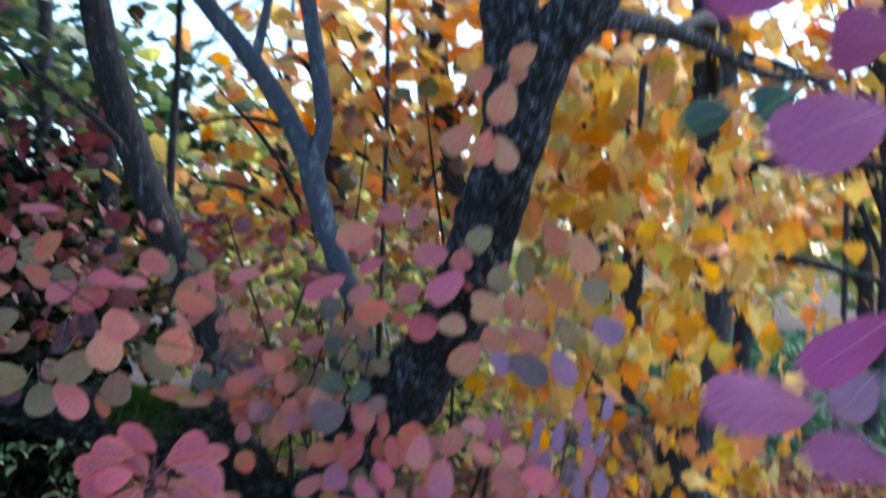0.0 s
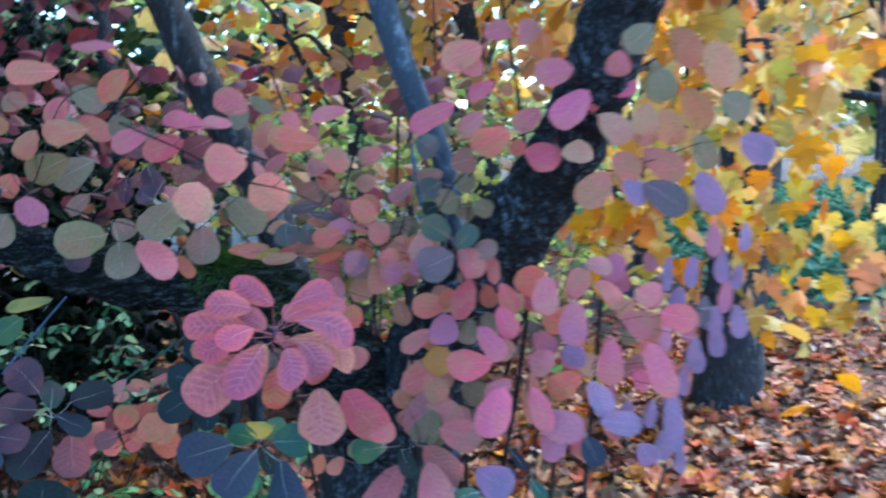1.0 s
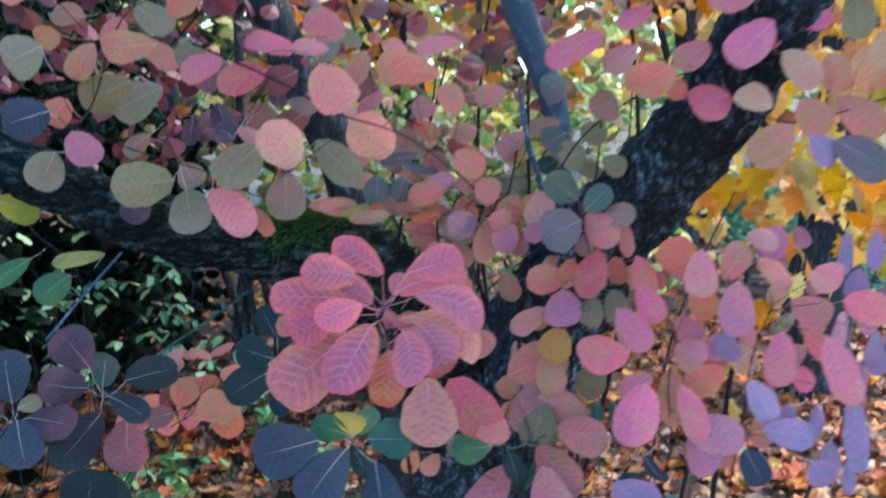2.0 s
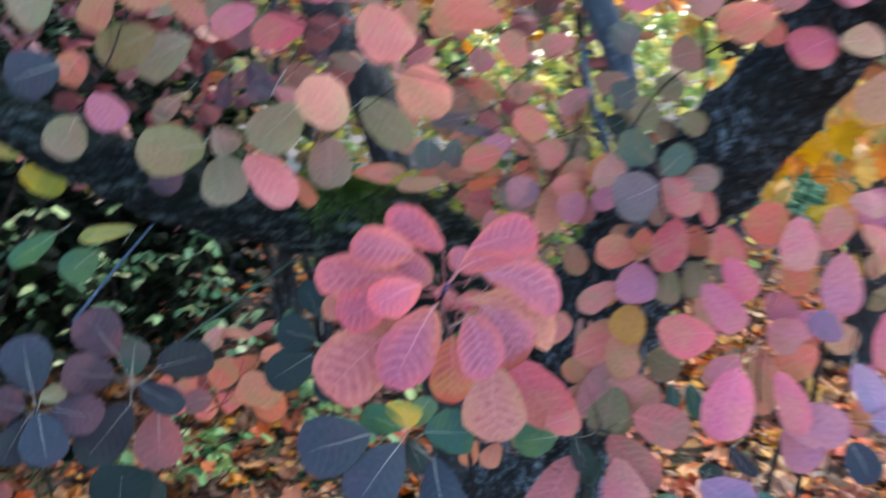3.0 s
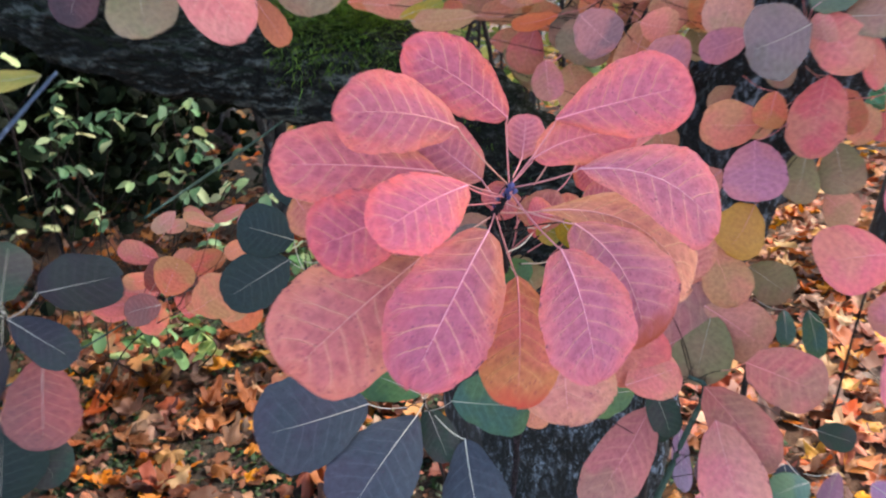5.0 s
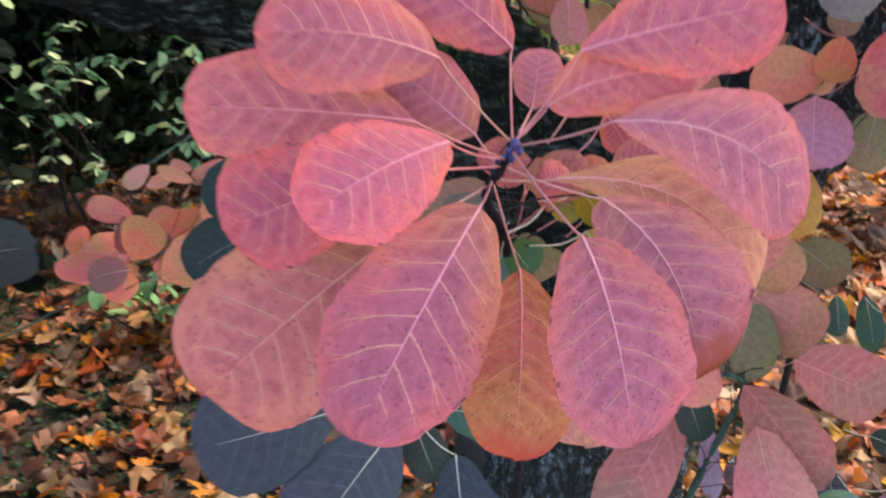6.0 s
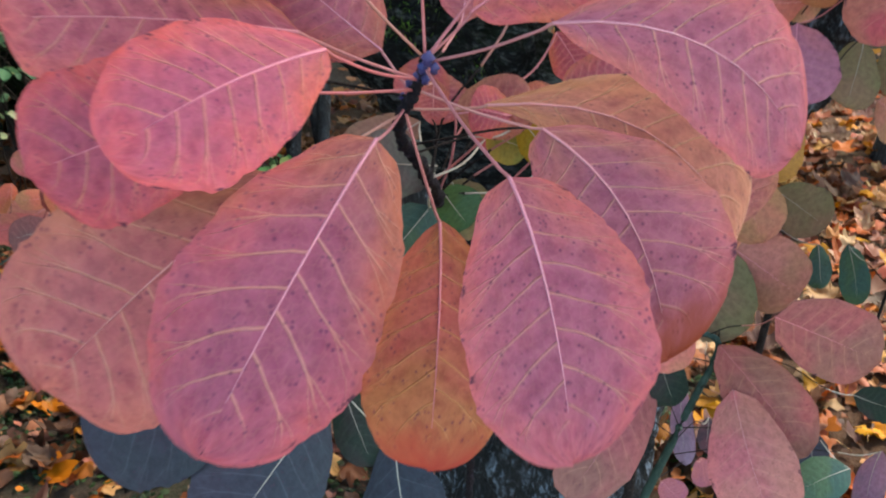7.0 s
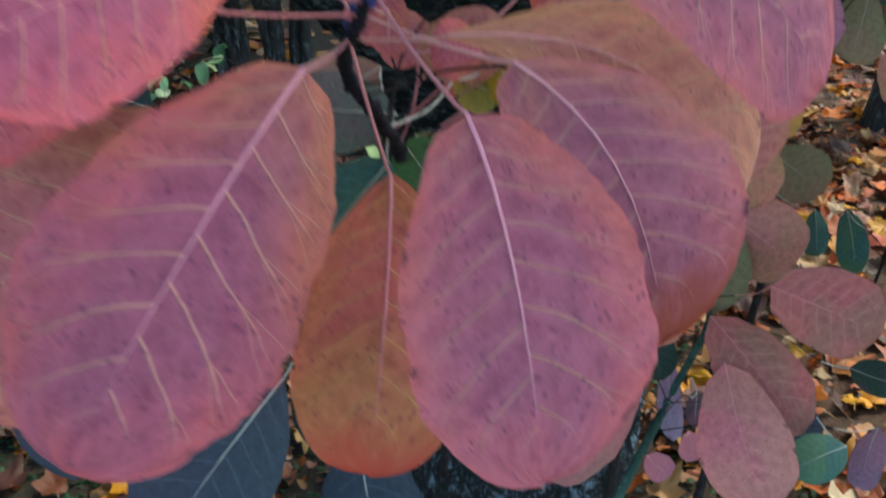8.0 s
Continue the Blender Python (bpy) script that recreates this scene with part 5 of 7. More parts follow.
leaf(twig, "coral", (-0.412, 2.082, 1.456), (-0.454, 2.078, 1.465), 0.0352, -29, 0.05)
leaf(twig, "olivepink", (-0.395, 2.068, 1.474), (-0.411, 2.032, 1.424), 0.0603, -12, 0.05)
leaf(twig, "greygreen", (-0.533, 1.983, 1.539), (-0.534, 1.971, 1.493), 0.0474, -18, 0.05)
leaf(twig, "greygreen", (-0.488, 1.988, 1.537), (-0.499, 1.976, 1.494), 0.0360, -24, 0.05)
leaf(twig, "coral", (-0.657, 2.005, 1.488), (-0.571, 1.996, 1.488), 0.0270, 11, 0.05)
leaf(twig, "yellow", (-0.594, 1.958, 1.475), (-0.546, 1.968, 1.488), 0.0163, 31, 0.05)
leaf(twig, "rust", (-0.322, 1.968, 1.370), (-0.309, 1.957, 1.320), 0.0376, 26, 0.05)
leaf(twig, "tan", (-0.410, 2.070, 1.406), (-0.392, 2.060, 1.357), 0.0528, -5, 0.05)
leaf(twig, "coral", (-0.513, 2.071, 1.465), (-0.463, 2.079, 1.473), 0.0352, 7, 0.05)
leaf(twig, "coral", (-0.564, 2.064, 1.465), (-0.530, 2.069, 1.469), 0.0317, 41, 0.05)
leaf(twig, "coral", (-0.362, 2.230, 1.605), (-0.407, 2.220, 1.588), 0.0471, -24, 0.05)
leaf(twig, "softrose", (-0.468, 2.196, 1.526), (-0.424, 2.209, 1.553), 0.0471, 19, 0.05)
leaf(twig, "coral", (-0.279, 2.129, 1.571), (-0.321, 2.120, 1.559), 0.0440, -34, 0.05)
twig = sprig([(-0.168, 1.877, 1.340), (-0.188, 1.893, 1.411), (-0.199, 1.876, 1.475), (-0.173, 1.925, 1.532), (-0.161, 1.948, 1.617)], 0.001, 0.0016)
leaf(twig, "greymauve", (-0.207, 1.833, 1.474), (-0.272, 1.789, 1.456), 0.0687, -15, 0.05)
leaf(twig, "sage", (-0.209, 1.860, 1.501), (-0.258, 1.843, 1.541), 0.0487, -16, 0.06)
leaf(twig, "sage", (-0.201, 1.857, 1.484), (-0.162, 1.851, 1.522), 0.0416, 9, 0.06)
leaf(twig, "softcoral", (-0.194, 1.867, 1.479), (-0.157, 1.830, 1.435), 0.0504, 20, 0.06)
leaf(twig, "olivepink", (-0.171, 1.859, 1.477), (-0.126, 1.835, 1.481), 0.0428, 9, 0.06)
leaf(twig, "softpink", (-0.180, 1.855, 1.424), (-0.204, 1.804, 1.358), 0.0547, 21, 0.06)
leaf(twig, "softcoral", (-0.227, 1.897, 1.369), (-0.290, 1.870, 1.376), 0.0502, -36, 0.06)
leaf(twig, "coral", (-0.212, 1.923, 1.380), (-0.233, 1.894, 1.356), 0.0232, -2, 0.06)
leaf(twig, "mauvepink", (-0.232, 1.893, 1.354), (-0.236, 1.858, 1.300), 0.0639, 20, 0.06)
leaf(twig, "olive", (-0.179, 1.897, 1.340), (-0.196, 1.863, 1.298), 0.0426, -8, 0.06)
leaf(twig, "olive", (-0.150, 1.903, 1.349), (-0.145, 1.871, 1.303), 0.0472, 22, 0.06)
leaf(twig, "coral", (-0.260, 1.902, 1.321), (-0.316, 1.866, 1.292), 0.0402, 7, 0.06)
leaf(twig, "ochre", (-0.231, 1.877, 1.291), (-0.263, 1.842, 1.252), 0.0548, 4, 0.06)
leaf(twig, "coral", (-0.148, 1.896, 1.404), (-0.140, 1.886, 1.360), 0.0347, 26, 0.06)
leaf(twig, "softcoral", (-0.121, 1.850, 1.412), (-0.102, 1.837, 1.352), 0.0405, 5, 0.06)
leaf(twig, "softcoral", (-0.136, 1.892, 1.463), (-0.132, 1.858, 1.410), 0.0250, 13, 0.06)
leaf(twig, "greygreen", (-0.219, 1.937, 1.603), (-0.258, 1.927, 1.585), 0.0453, -35, 0.06)
leaf(twig, "olive", (-0.210, 2.031, 1.557), (-0.249, 2.023, 1.550), 0.0327, -12, 0.06)
leaf(twig, "olive", (-0.202, 1.978, 1.551), (-0.156, 1.979, 1.529), 0.0314, 20, 0.06)
leaf(twig, "olive", (-0.154, 1.947, 1.610), (-0.190, 1.937, 1.589), 0.0453, -20, 0.06)
twig = sprig([(-0.091, 1.729, 1.288), (-0.091, 1.754, 1.224), (-0.081, 1.777, 1.143), (-0.094, 1.769, 1.078), (-0.107, 1.794, 0.978)], 0.001, 0.0016)
leaf(twig, "magenta", (-0.176, 1.696, 1.366), (-0.138, 1.657, 1.316), 0.0442, 37, 0.06)
leaf(twig, "magenta", (-0.138, 1.738, 1.389), (-0.114, 1.708, 1.340), 0.0405, 33, 0.06)
leaf(twig, "softpink", (-0.155, 1.712, 1.298), (-0.231, 1.673, 1.305), 0.0599, 4, 0.06)
leaf(twig, "magenta", (-0.142, 1.655, 1.270), (-0.178, 1.583, 1.209), 0.0601, 10, 0.06)
leaf(twig, "softrose", (-0.123, 1.718, 1.263), (-0.167, 1.705, 1.232), 0.0400, 0, 0.06)
leaf(twig, "coral", (-0.080, 1.784, 1.254), (-0.084, 1.761, 1.165), 0.0422, 23, 0.06)
leaf(twig, "magenta", (-0.093, 1.660, 1.264), (-0.074, 1.615, 1.199), 0.0384, 18, 0.06)
leaf(twig, "softrose", (-0.088, 1.723, 1.303), (-0.054, 1.692, 1.287), 0.0507, 13, 0.06)
leaf(twig, "softcoral", (-0.102, 1.802, 1.420), (-0.044, 1.790, 1.423), 0.0603, 16, 0.06)
leaf(twig, "mauvepink", (-0.072, 1.694, 1.179), (-0.057, 1.635, 1.146), 0.0515, 8, 0.06)
leaf(twig, "lilac", (-0.197, 1.597, 1.150), (-0.145, 1.565, 1.121), 0.0607, 5, 0.06)
leaf(twig, "slate", (-0.132, 1.727, 1.137), (-0.101, 1.720, 1.094), 0.0290, 32, 0.06)
leaf(twig, "teal", (-0.097, 1.717, 1.078), (-0.074, 1.711, 1.042), 0.0263, 31, 0.06)
leaf(twig, "coral", (-0.049, 1.796, 1.367), (-0.014, 1.791, 1.328), 0.0484, 29, 0.06)
leaf(twig, "mauvepink", (-0.068, 1.803, 1.324), (-0.037, 1.797, 1.284), 0.0422, 22, 0.06)
leaf(twig, "teal", (-0.147, 1.936, 1.150), (-0.134, 1.924, 1.096), 0.0278, 7, 0.06)
twig = sprig([(-0.296, 1.823, 1.125), (-0.280, 1.818, 1.112), (-0.303, 1.809, 1.050), (-0.329, 1.798, 0.983), (-0.352, 1.789, 0.922)], 0.0022, 0.0042, TWIG_GREEN)
leaf(twig, "dustypink", (-0.284, 1.801, 1.125), (-0.228, 1.736, 1.072), 0.0581, -6, 0.06)
leaf(twig, "softpink", (-0.278, 1.770, 1.105), (-0.258, 1.697, 1.039), 0.0641, 4, 0.06)
leaf(twig, "dustypink", (-0.329, 1.843, 1.079), (-0.400, 1.743, 1.019), 0.0603, 21, 0.06)
leaf(twig, "dustypink", (-0.253, 1.778, 1.164), (-0.182, 1.750, 1.142), 0.0598, 19, 0.08)
leaf(twig, "rust", (-0.243, 1.944, 1.139), (-0.192, 1.922, 1.132), 0.0496, 2, 0.06)
leaf(twig, "olive", (-0.277, 1.875, 1.092), (-0.247, 1.892, 1.123), 0.0392, -0, 0.06)
leaf(twig, "darkgreen", (-0.297, 1.917, 1.043), (-0.318, 1.880, 1.015), 0.0331, 21, 0.06)
leaf(twig, "lilac", (-0.279, 1.941, 0.997), (-0.282, 1.875, 0.952), 0.0232, 19, 0.06)
leaf(twig, "mauve", (-0.247, 1.946, 0.955), (-0.253, 1.915, 0.937), 0.0194, 21, 0.06)
leaf(twig, "darkgreen", (-0.149, 1.861, 1.042), (-0.114, 1.840, 1.040), 0.0308, 11, 0.06)
leaf(twig, "teal", (-0.189, 1.751, 1.049), (-0.233, 1.725, 1.048), 0.0347, 14, 0.06)
leaf(twig, "lilac", (-0.145, 1.800, 1.029), (-0.170, 1.755, 1.008), 0.0277, 35, 0.06)
leaf(twig, "mauvepink", (-0.237, 1.994, 0.869), (-0.231, 1.981, 0.840), 0.0277, 2, 0.05)
leaf(twig, "mauvepink", (-0.280, 1.981, 0.847), (-0.255, 1.973, 0.825), 0.0314, -2, 0.05)
leaf(twig, "olive", (-0.268, 1.865, 1.178), (-0.291, 1.825, 1.116), 0.0649, 13, 0.06)
leaf(twig, "rust", (-0.213, 1.881, 1.171), (-0.313, 1.869, 1.176), 0.0440, -2, 0.06)
leaf(twig, "coral", (-0.324, 1.896, 1.210), (-0.243, 1.895, 1.245), 0.0729, 1, 0.06)
leaf(twig, "olive", (-0.2040, 1.9800, 1.1850), (-0.1580, 1.9650, 1.1540), 0.0520, 10, 0.05)
leaf(twig, "olive", (-0.352, 1.799, 1.128), (-0.422, 1.771, 1.135), 0.0404, -1, 0.06)
leaf(twig, "orange", (-0.438, 1.805, 1.114), (-0.459, 1.776, 1.092), 0.0304, -1, 0.06)
leaf(twig, "orange", (-0.472, 1.802, 1.121), (-0.488, 1.773, 1.097), 0.0274, -23, 0.06)
leaf(twig, "darkgreen", (-0.330, 1.839, 1.109), (-0.311, 1.809, 1.061), 0.0340, 7, 0.06)
leaf(twig, "tan", (-0.307, 1.908, 1.206), (-0.334, 1.896, 1.173), 0.0402, -12, 0.06)
leaf(twig, "tan", (-0.292, 1.915, 1.143), (-0.315, 1.904, 1.112), 0.0409, 6, 0.06)
leaf(twig, "slate", (-0.170, 1.890, 0.981), (-0.161, 1.882, 0.942), 0.0327, 9, 0.06)
twig = sprig([(-1.268, 2.102, 1.575), (-1.157, 2.034, 1.455), (-1.061, 1.979, 1.393), (-1.086, 2.045, 1.254)], 0.001, 0.0014)
leaf(twig, "green", (-1.054, 1.938, 1.391), (-1.099, 1.903, 1.356), 0.0526, -20, 0.06)
leaf(twig, "green", (-1.138, 1.974, 1.414), (-1.213, 1.954, 1.372), 0.0370, -27, 0.06)
leaf(twig, "yellow", (-1.013, 1.992, 1.416), (-1.106, 1.977, 1.407), 0.0282, -13, 0.06)
leaf(twig, "yellow", (-1.221, 2.040, 1.511), (-1.147, 2.041, 1.479), 0.0529, 5, 0.06)
leaf(twig, "yellow", (-1.303, 2.090, 1.548), (-1.244, 2.095, 1.535), 0.0283, 24, 0.06)
leaf(twig, "yellow", (-1.138, 2.094, 1.476), (-1.087, 2.095, 1.454), 0.0245, 19, 0.06)
twig = sprig([(0.051, 1.760, 1.746), (-0.008, 1.752, 1.696), (-0.084, 1.778, 1.681), (-0.197, 1.886, 1.599), (-0.268, 1.969, 1.463)], 0.0008, 0.0016)
leaf(twig, "magenta", (-0.191, 1.702, 1.744), (-0.271, 1.695, 1.708), 0.0475, -15, 0.06)
leaf(twig, "softrose", (-0.143, 1.721, 1.726), (-0.189, 1.716, 1.695), 0.0375, -27, 0.06)
leaf(twig, "magenta", (-0.122, 1.728, 1.777), (-0.168, 1.723, 1.753), 0.0357, -13, 0.06)
leaf(twig, "coral", (-0.107, 1.659, 1.696), (-0.167, 1.633, 1.667), 0.0628, -9, 0.06)
leaf(twig, "softrose", (-0.049, 1.704, 1.726), (-0.096, 1.699, 1.698), 0.0440, -14, 0.06)
leaf(twig, "softpink", (0.004, 1.673, 1.788), (-0.063, 1.660, 1.782), 0.0477, -15, 0.06)
leaf(twig, "magenta", (0.031, 1.690, 1.751), (-0.035, 1.661, 1.700), 0.0534, 1, 0.06)
leaf(twig, "softpink", (-0.018, 1.717, 1.657), (-0.073, 1.693, 1.638), 0.0603, -21, 0.06)
leaf(twig, "tan", (-0.020, 1.696, 1.649), (0.036, 1.699, 1.652), 0.0458, 27, 0.06)
leaf(twig, "softcoral", (-0.137, 1.714, 1.836), (-0.210, 1.709, 1.813), 0.0546, -43, 0.06)
leaf(twig, "softcoral", (-0.143, 1.708, 1.789), (-0.176, 1.711, 1.824), 0.0440, -15, 0.06)
leaf(twig, "softrose", (-0.070, 1.736, 1.835), (-0.047, 1.742, 1.877), 0.0402, 25, 0.06)
leaf(twig, "coral", (0.099, 1.718, 1.801), (0.043, 1.715, 1.795), 0.0458, -32, 0.06)
leaf(twig, "magenta", (0.065, 1.711, 1.751), (0.117, 1.714, 1.762), 0.0440, 34, 0.06)
leaf(twig, "olive", (0.088, 1.742, 1.838), (0.140, 1.743, 1.836), 0.0428, 43, 0.06)
leaf(twig, "olive", (0.148, 1.718, 1.795), (0.150, 1.710, 1.723), 0.0475, 26, 0.06)
leaf(twig, "tan", (0.047, 1.705, 1.710), (0.101, 1.703, 1.669), 0.0510, 20, 0.06)
leaf(twig, "softpink", (0.043, 1.726, 1.715), (0.040, 1.731, 1.758), 0.0321, -5, 0.06)
leaf(twig, "coral", (-0.076, 1.715, 1.655), (-0.101, 1.717, 1.673), 0.0321, -25, 0.06)
leaf(twig, "rust", (-0.202, 1.790, 1.641), (-0.156, 1.792, 1.648), 0.0519, 32, 0.06)
leaf(twig, "greygreen", (-0.262, 1.894, 1.689), (-0.224, 1.893, 1.663), 0.0603, 22, 0.06)
leaf(twig, "softrose", (-0.135, 1.767, 1.859), (-0.082, 1.770, 1.870), 0.0410, 38, 0.06)
twig = sprig([(0.211, 1.704, 1.652), (0.134, 1.699, 1.630), (0.070, 1.716, 1.615), (0.027, 1.797, 1.632)], 0.0008, 0.0014)
leaf(twig, "rosefade", (0.060, 1.695, 1.614), (0.005, 1.688, 1.565), 0.0546, 0, 0.06)
leaf(twig, "rosefade", (0.070, 1.699, 1.645), (0.107, 1.695, 1.599), 0.0493, 33, 0.06)
leaf(twig, "rosefade", (0.119, 1.701, 1.648), (0.185, 1.697, 1.598), 0.0510, 40, 0.06)
leaf(twig, "lilac", (0.083, 1.694, 1.598), (0.121, 1.691, 1.563), 0.0440, 12, 0.06)
leaf(twig, "greymauve", (0.117, 1.694, 1.592), (0.183, 1.671, 1.545), 0.0577, 17, 0.06)
leaf(twig, "lilac", (0.199, 1.659, 1.608), (0.224, 1.641, 1.539), 0.0477, 25, 0.06)
leaf(twig, "tan", (0.154, 1.709, 1.714), (0.177, 1.703, 1.654), 0.0528, 33, 0.06)
leaf(twig, "tan", (0.197, 1.715, 1.746), (0.229, 1.708, 1.677), 0.0528, 20, 0.06)
leaf(twig, "olive", (0.212, 1.706, 1.669), (0.235, 1.700, 1.609), 0.0440, 35, 0.06)
leaf(twig, "tan", (0.116, 1.728, 1.708), (0.141, 1.722, 1.655), 0.0491, 32, 0.06)
leaf(twig, "tan", (0.243, 1.725, 1.821), (0.274, 1.717, 1.743), 0.0616, 15, 0.06)
leaf(twig, "tan", (0.191, 1.746, 1.851), (0.223, 1.739, 1.781), 0.0536, 30, 0.06)
leaf(twig, "olive", (0.256, 1.714, 1.727), (0.307, 1.713, 1.700), 0.0528, 27, 0.06)
leaf(twig, "lilac", (0.268, 1.657, 1.659), (0.324, 1.654, 1.624), 0.0509, 19, 0.06)
twig = sprig([(-0.341, 2.019, 1.481), (-0.360, 2.009, 1.397), (-0.379, 1.999, 1.313), (-0.386, 2.033, 1.172)], 0.0014, 0.0024)
leaf(twig, "coral", (-0.385, 1.753, 1.366), (-0.407, 1.756, 1.403), 0.0471, -19, 0.06)
twig = sprig([(-0.091, 1.729, 1.288), (-0.091, 1.754, 1.224), (-0.081, 1.777, 1.143), (-0.094, 1.769, 1.078), (-0.107, 1.794, 0.978)], 0.001, 0.0016)
twig = sprig([(0.063, 1.766, 1.349), (0.033, 1.756, 1.277), (0.021, 1.748, 1.205), (0.008, 1.781, 1.058)], 0.001, 0.0016)
leaf(twig, "softpink", (-0.052, 1.722, 1.443), (-0.060, 1.694, 1.378), 0.0471, 1, 0.06)
leaf(twig, "mauvepink", (-0.009, 1.689, 1.403), (-0.018, 1.660, 1.329), 0.0496, -2, 0.06)
leaf(twig, "softrose", (0.025, 1.776, 1.450), (0.075, 1.776, 1.439), 0.0358, 11, 0.06)
leaf(twig, "softrose", (0.042, 1.773, 1.418), (0.084, 1.750, 1.379), 0.0393, 5, 0.06)
leaf(twig, "softpink", (0.146, 1.725, 1.413), (0.105, 1.721, 1.384), 0.0419, -6, 0.06)
leaf(twig, "softpink", (0.135, 1.690, 1.371), (0.194, 1.670, 1.354), 0.0479, 16, 0.06)
leaf(twig, "magenta", (0.051, 1.683, 1.331), (0.037, 1.654, 1.259), 0.0443, 15, 0.06)
leaf(twig, "magenta", (0.113, 1.684, 1.322), (0.145, 1.654, 1.231), 0.0479, 22, 0.06)
leaf(twig, "softrose", (0.084, 1.748, 1.361), (0.128, 1.725, 1.328), 0.0462, 12, 0.06)
leaf(twig, "mauvepink", (-0.092, 1.664, 1.208), (-0.010, 1.644, 1.186), 0.0585, 26, 0.06)
leaf(twig, "lilac", (0.012, 1.703, 1.256), (0.042, 1.677, 1.199), 0.0471, -3, 0.06)
leaf(twig, "lilac", (0.021, 1.666, 1.195), (0.088, 1.648, 1.190), 0.0443, 7, 0.06)
leaf(twig, "lilac", (0.148, 1.676, 1.246), (0.140, 1.624, 1.145), 0.0334, 8, 0.06)
leaf(twig, "slate", (-0.010, 1.643, 1.177), (0.009, 1.618, 1.133), 0.0419, 10, 0.06)
leaf(twig, "lilac", (0.014, 1.755, 1.269), (-0.021, 1.758, 1.306), 0.0377, -31, 0.06)
leaf(twig, "lilac", (0.083, 1.644, 1.157), (0.107, 1.641, 1.122), 0.0405, 29, 0.06)
leaf(twig, "magenta", (0.109, 1.805, 1.242), (0.136, 1.802, 1.204), 0.0351, 15, 0.06)
leaf(twig, "mauvepink", (0.151, 1.760, 1.272), (0.164, 1.756, 1.236), 0.0321, 3, 0.06)
leaf(twig, "softrose", (-0.009, 1.768, 1.388), (0.025, 1.775, 1.441), 0.0434, 5, 0.06)
leaf(twig, "lilac", (0.217, 1.766, 1.306), (0.206, 1.759, 1.252), 0.0283, 0, 0.06)
leaf(twig, "lilac", (0.255, 1.773, 1.359), (0.249, 1.767, 1.305), 0.0283, 19, 0.06)
twig = sprig([(0.124, 1.395, 2.128), (0.097, 1.396, 2.057), (0.069, 1.396, 1.969), (0.053, 1.447, 1.894), (0.034, 1.448, 1.812)], 0.0008, 0.0012)
leaf(twig, "tan", (0.138, 1.365, 2.099), (0.096, 1.345, 2.072), 0.0355, -38, 0.06)
leaf(twig, "coral", (0.125, 1.365, 2.064), (0.094, 1.366, 2.052), 0.0268, -32, 0.06)
leaf(twig, "tan", (0.093, 1.346, 2.044), (0.075, 1.326, 1.980), 0.0472, 11, 0.06)
leaf(twig, "coral", (0.063, 1.366, 1.974), (0.047, 1.347, 1.920), 0.0372, 5, 0.06)
leaf(twig, "tan", (0.076, 1.366, 1.965), (0.096, 1.346, 1.911), 0.0390, 13, 0.06)
leaf(twig, "rosefade", (0.039, 1.396, 1.987), (-0.006, 1.397, 1.944), 0.0419, -14, 0.06)
leaf(twig, "olive", (0.068, 1.397, 1.823), (0.030, 1.398, 1.793), 0.0383, -17, 0.06)
leaf(twig, "coral", (0.070, 1.396, 2.075), (0.035, 1.396, 2.040), 0.0365, -31, 0.06)
leaf(twig, "softrose", (0.023, 1.398, 1.793), (0.018, 1.398, 1.758), 0.0365, -15, 0.06)
leaf(twig, "tan", (0.058, 1.398, 1.722), (0.049, 1.398, 1.678), 0.0365, 1, 0.06)
leaf(twig, "olive", (0.076, 1.398, 1.766), (0.084, 1.398, 1.722), 0.0401, 12, 0.06)
twig = sprig([(0.323, 0.624, 1.992), (0.307, 0.605, 1.861), (0.304, 0.586, 1.722), (0.350, 0.647, 1.588)], 0.003, 0.006)
leaf(twig, "violet", (0.304, 0.605, 1.885), (0.210, 0.566, 1.852), 0.0603, -9, 0.06)
leaf(twig, "violet", (0.251, 0.607, 1.671), (0.163, 0.577, 1.684), 0.0454, -5, 0.06)
leaf(twig, "violet", (0.308, 0.606, 1.736), (0.233, 0.587, 1.694), 0.0368, -2, 0.06)
leaf(twig, "violet", (0.309, 0.607, 1.623), (0.237, 0.587, 1.648), 0.0347, -29, 0.06)
leaf(twig, "violet", (0.248, 0.625, 1.976), (0.177, 0.606, 1.967), 0.0379, -29, 0.06)
leaf(twig, "violet", (0.302, 0.585, 1.933), (0.247, 0.565, 1.921), 0.0475, -55, 0.06)
leaf(twig, "teal", (0.219, 0.686, 1.898), (0.176, 0.666, 1.882), 0.0303, -44, 0.06)
leaf(twig, "teal", (0.271, 0.685, 1.912), (0.230, 0.666, 1.889), 0.0330, -20, 0.06)
leaf(twig, "lilac", (0.322, 0.666, 1.688), (0.291, 0.667, 1.653), 0.0362, 8, 0.06)
twig = sprig([(0.065, 1.983, 1.492), (0.006, 2.015, 1.340), (-0.035, 2.045, 1.180), (-0.058, 2.068, 0.943)], 0.0012, 0.002)
leaf(twig, "coral", (0.074, 1.826, 1.170), (0.059, 1.801, 1.126), 0.0336, -3, 0.06)
leaf(twig, "tan", (0.010, 1.816, 1.275), (0.047, 1.793, 1.244), 0.0429, 22, 0.06)
leaf(twig, "mauvepink", (0.108, 1.879, 1.450), (0.080, 1.853, 1.401), 0.0450, 18, 0.06)
leaf(twig, "dustypink", (0.195, 1.913, 1.368), (0.160, 1.888, 1.337), 0.0297, -4, 0.06)
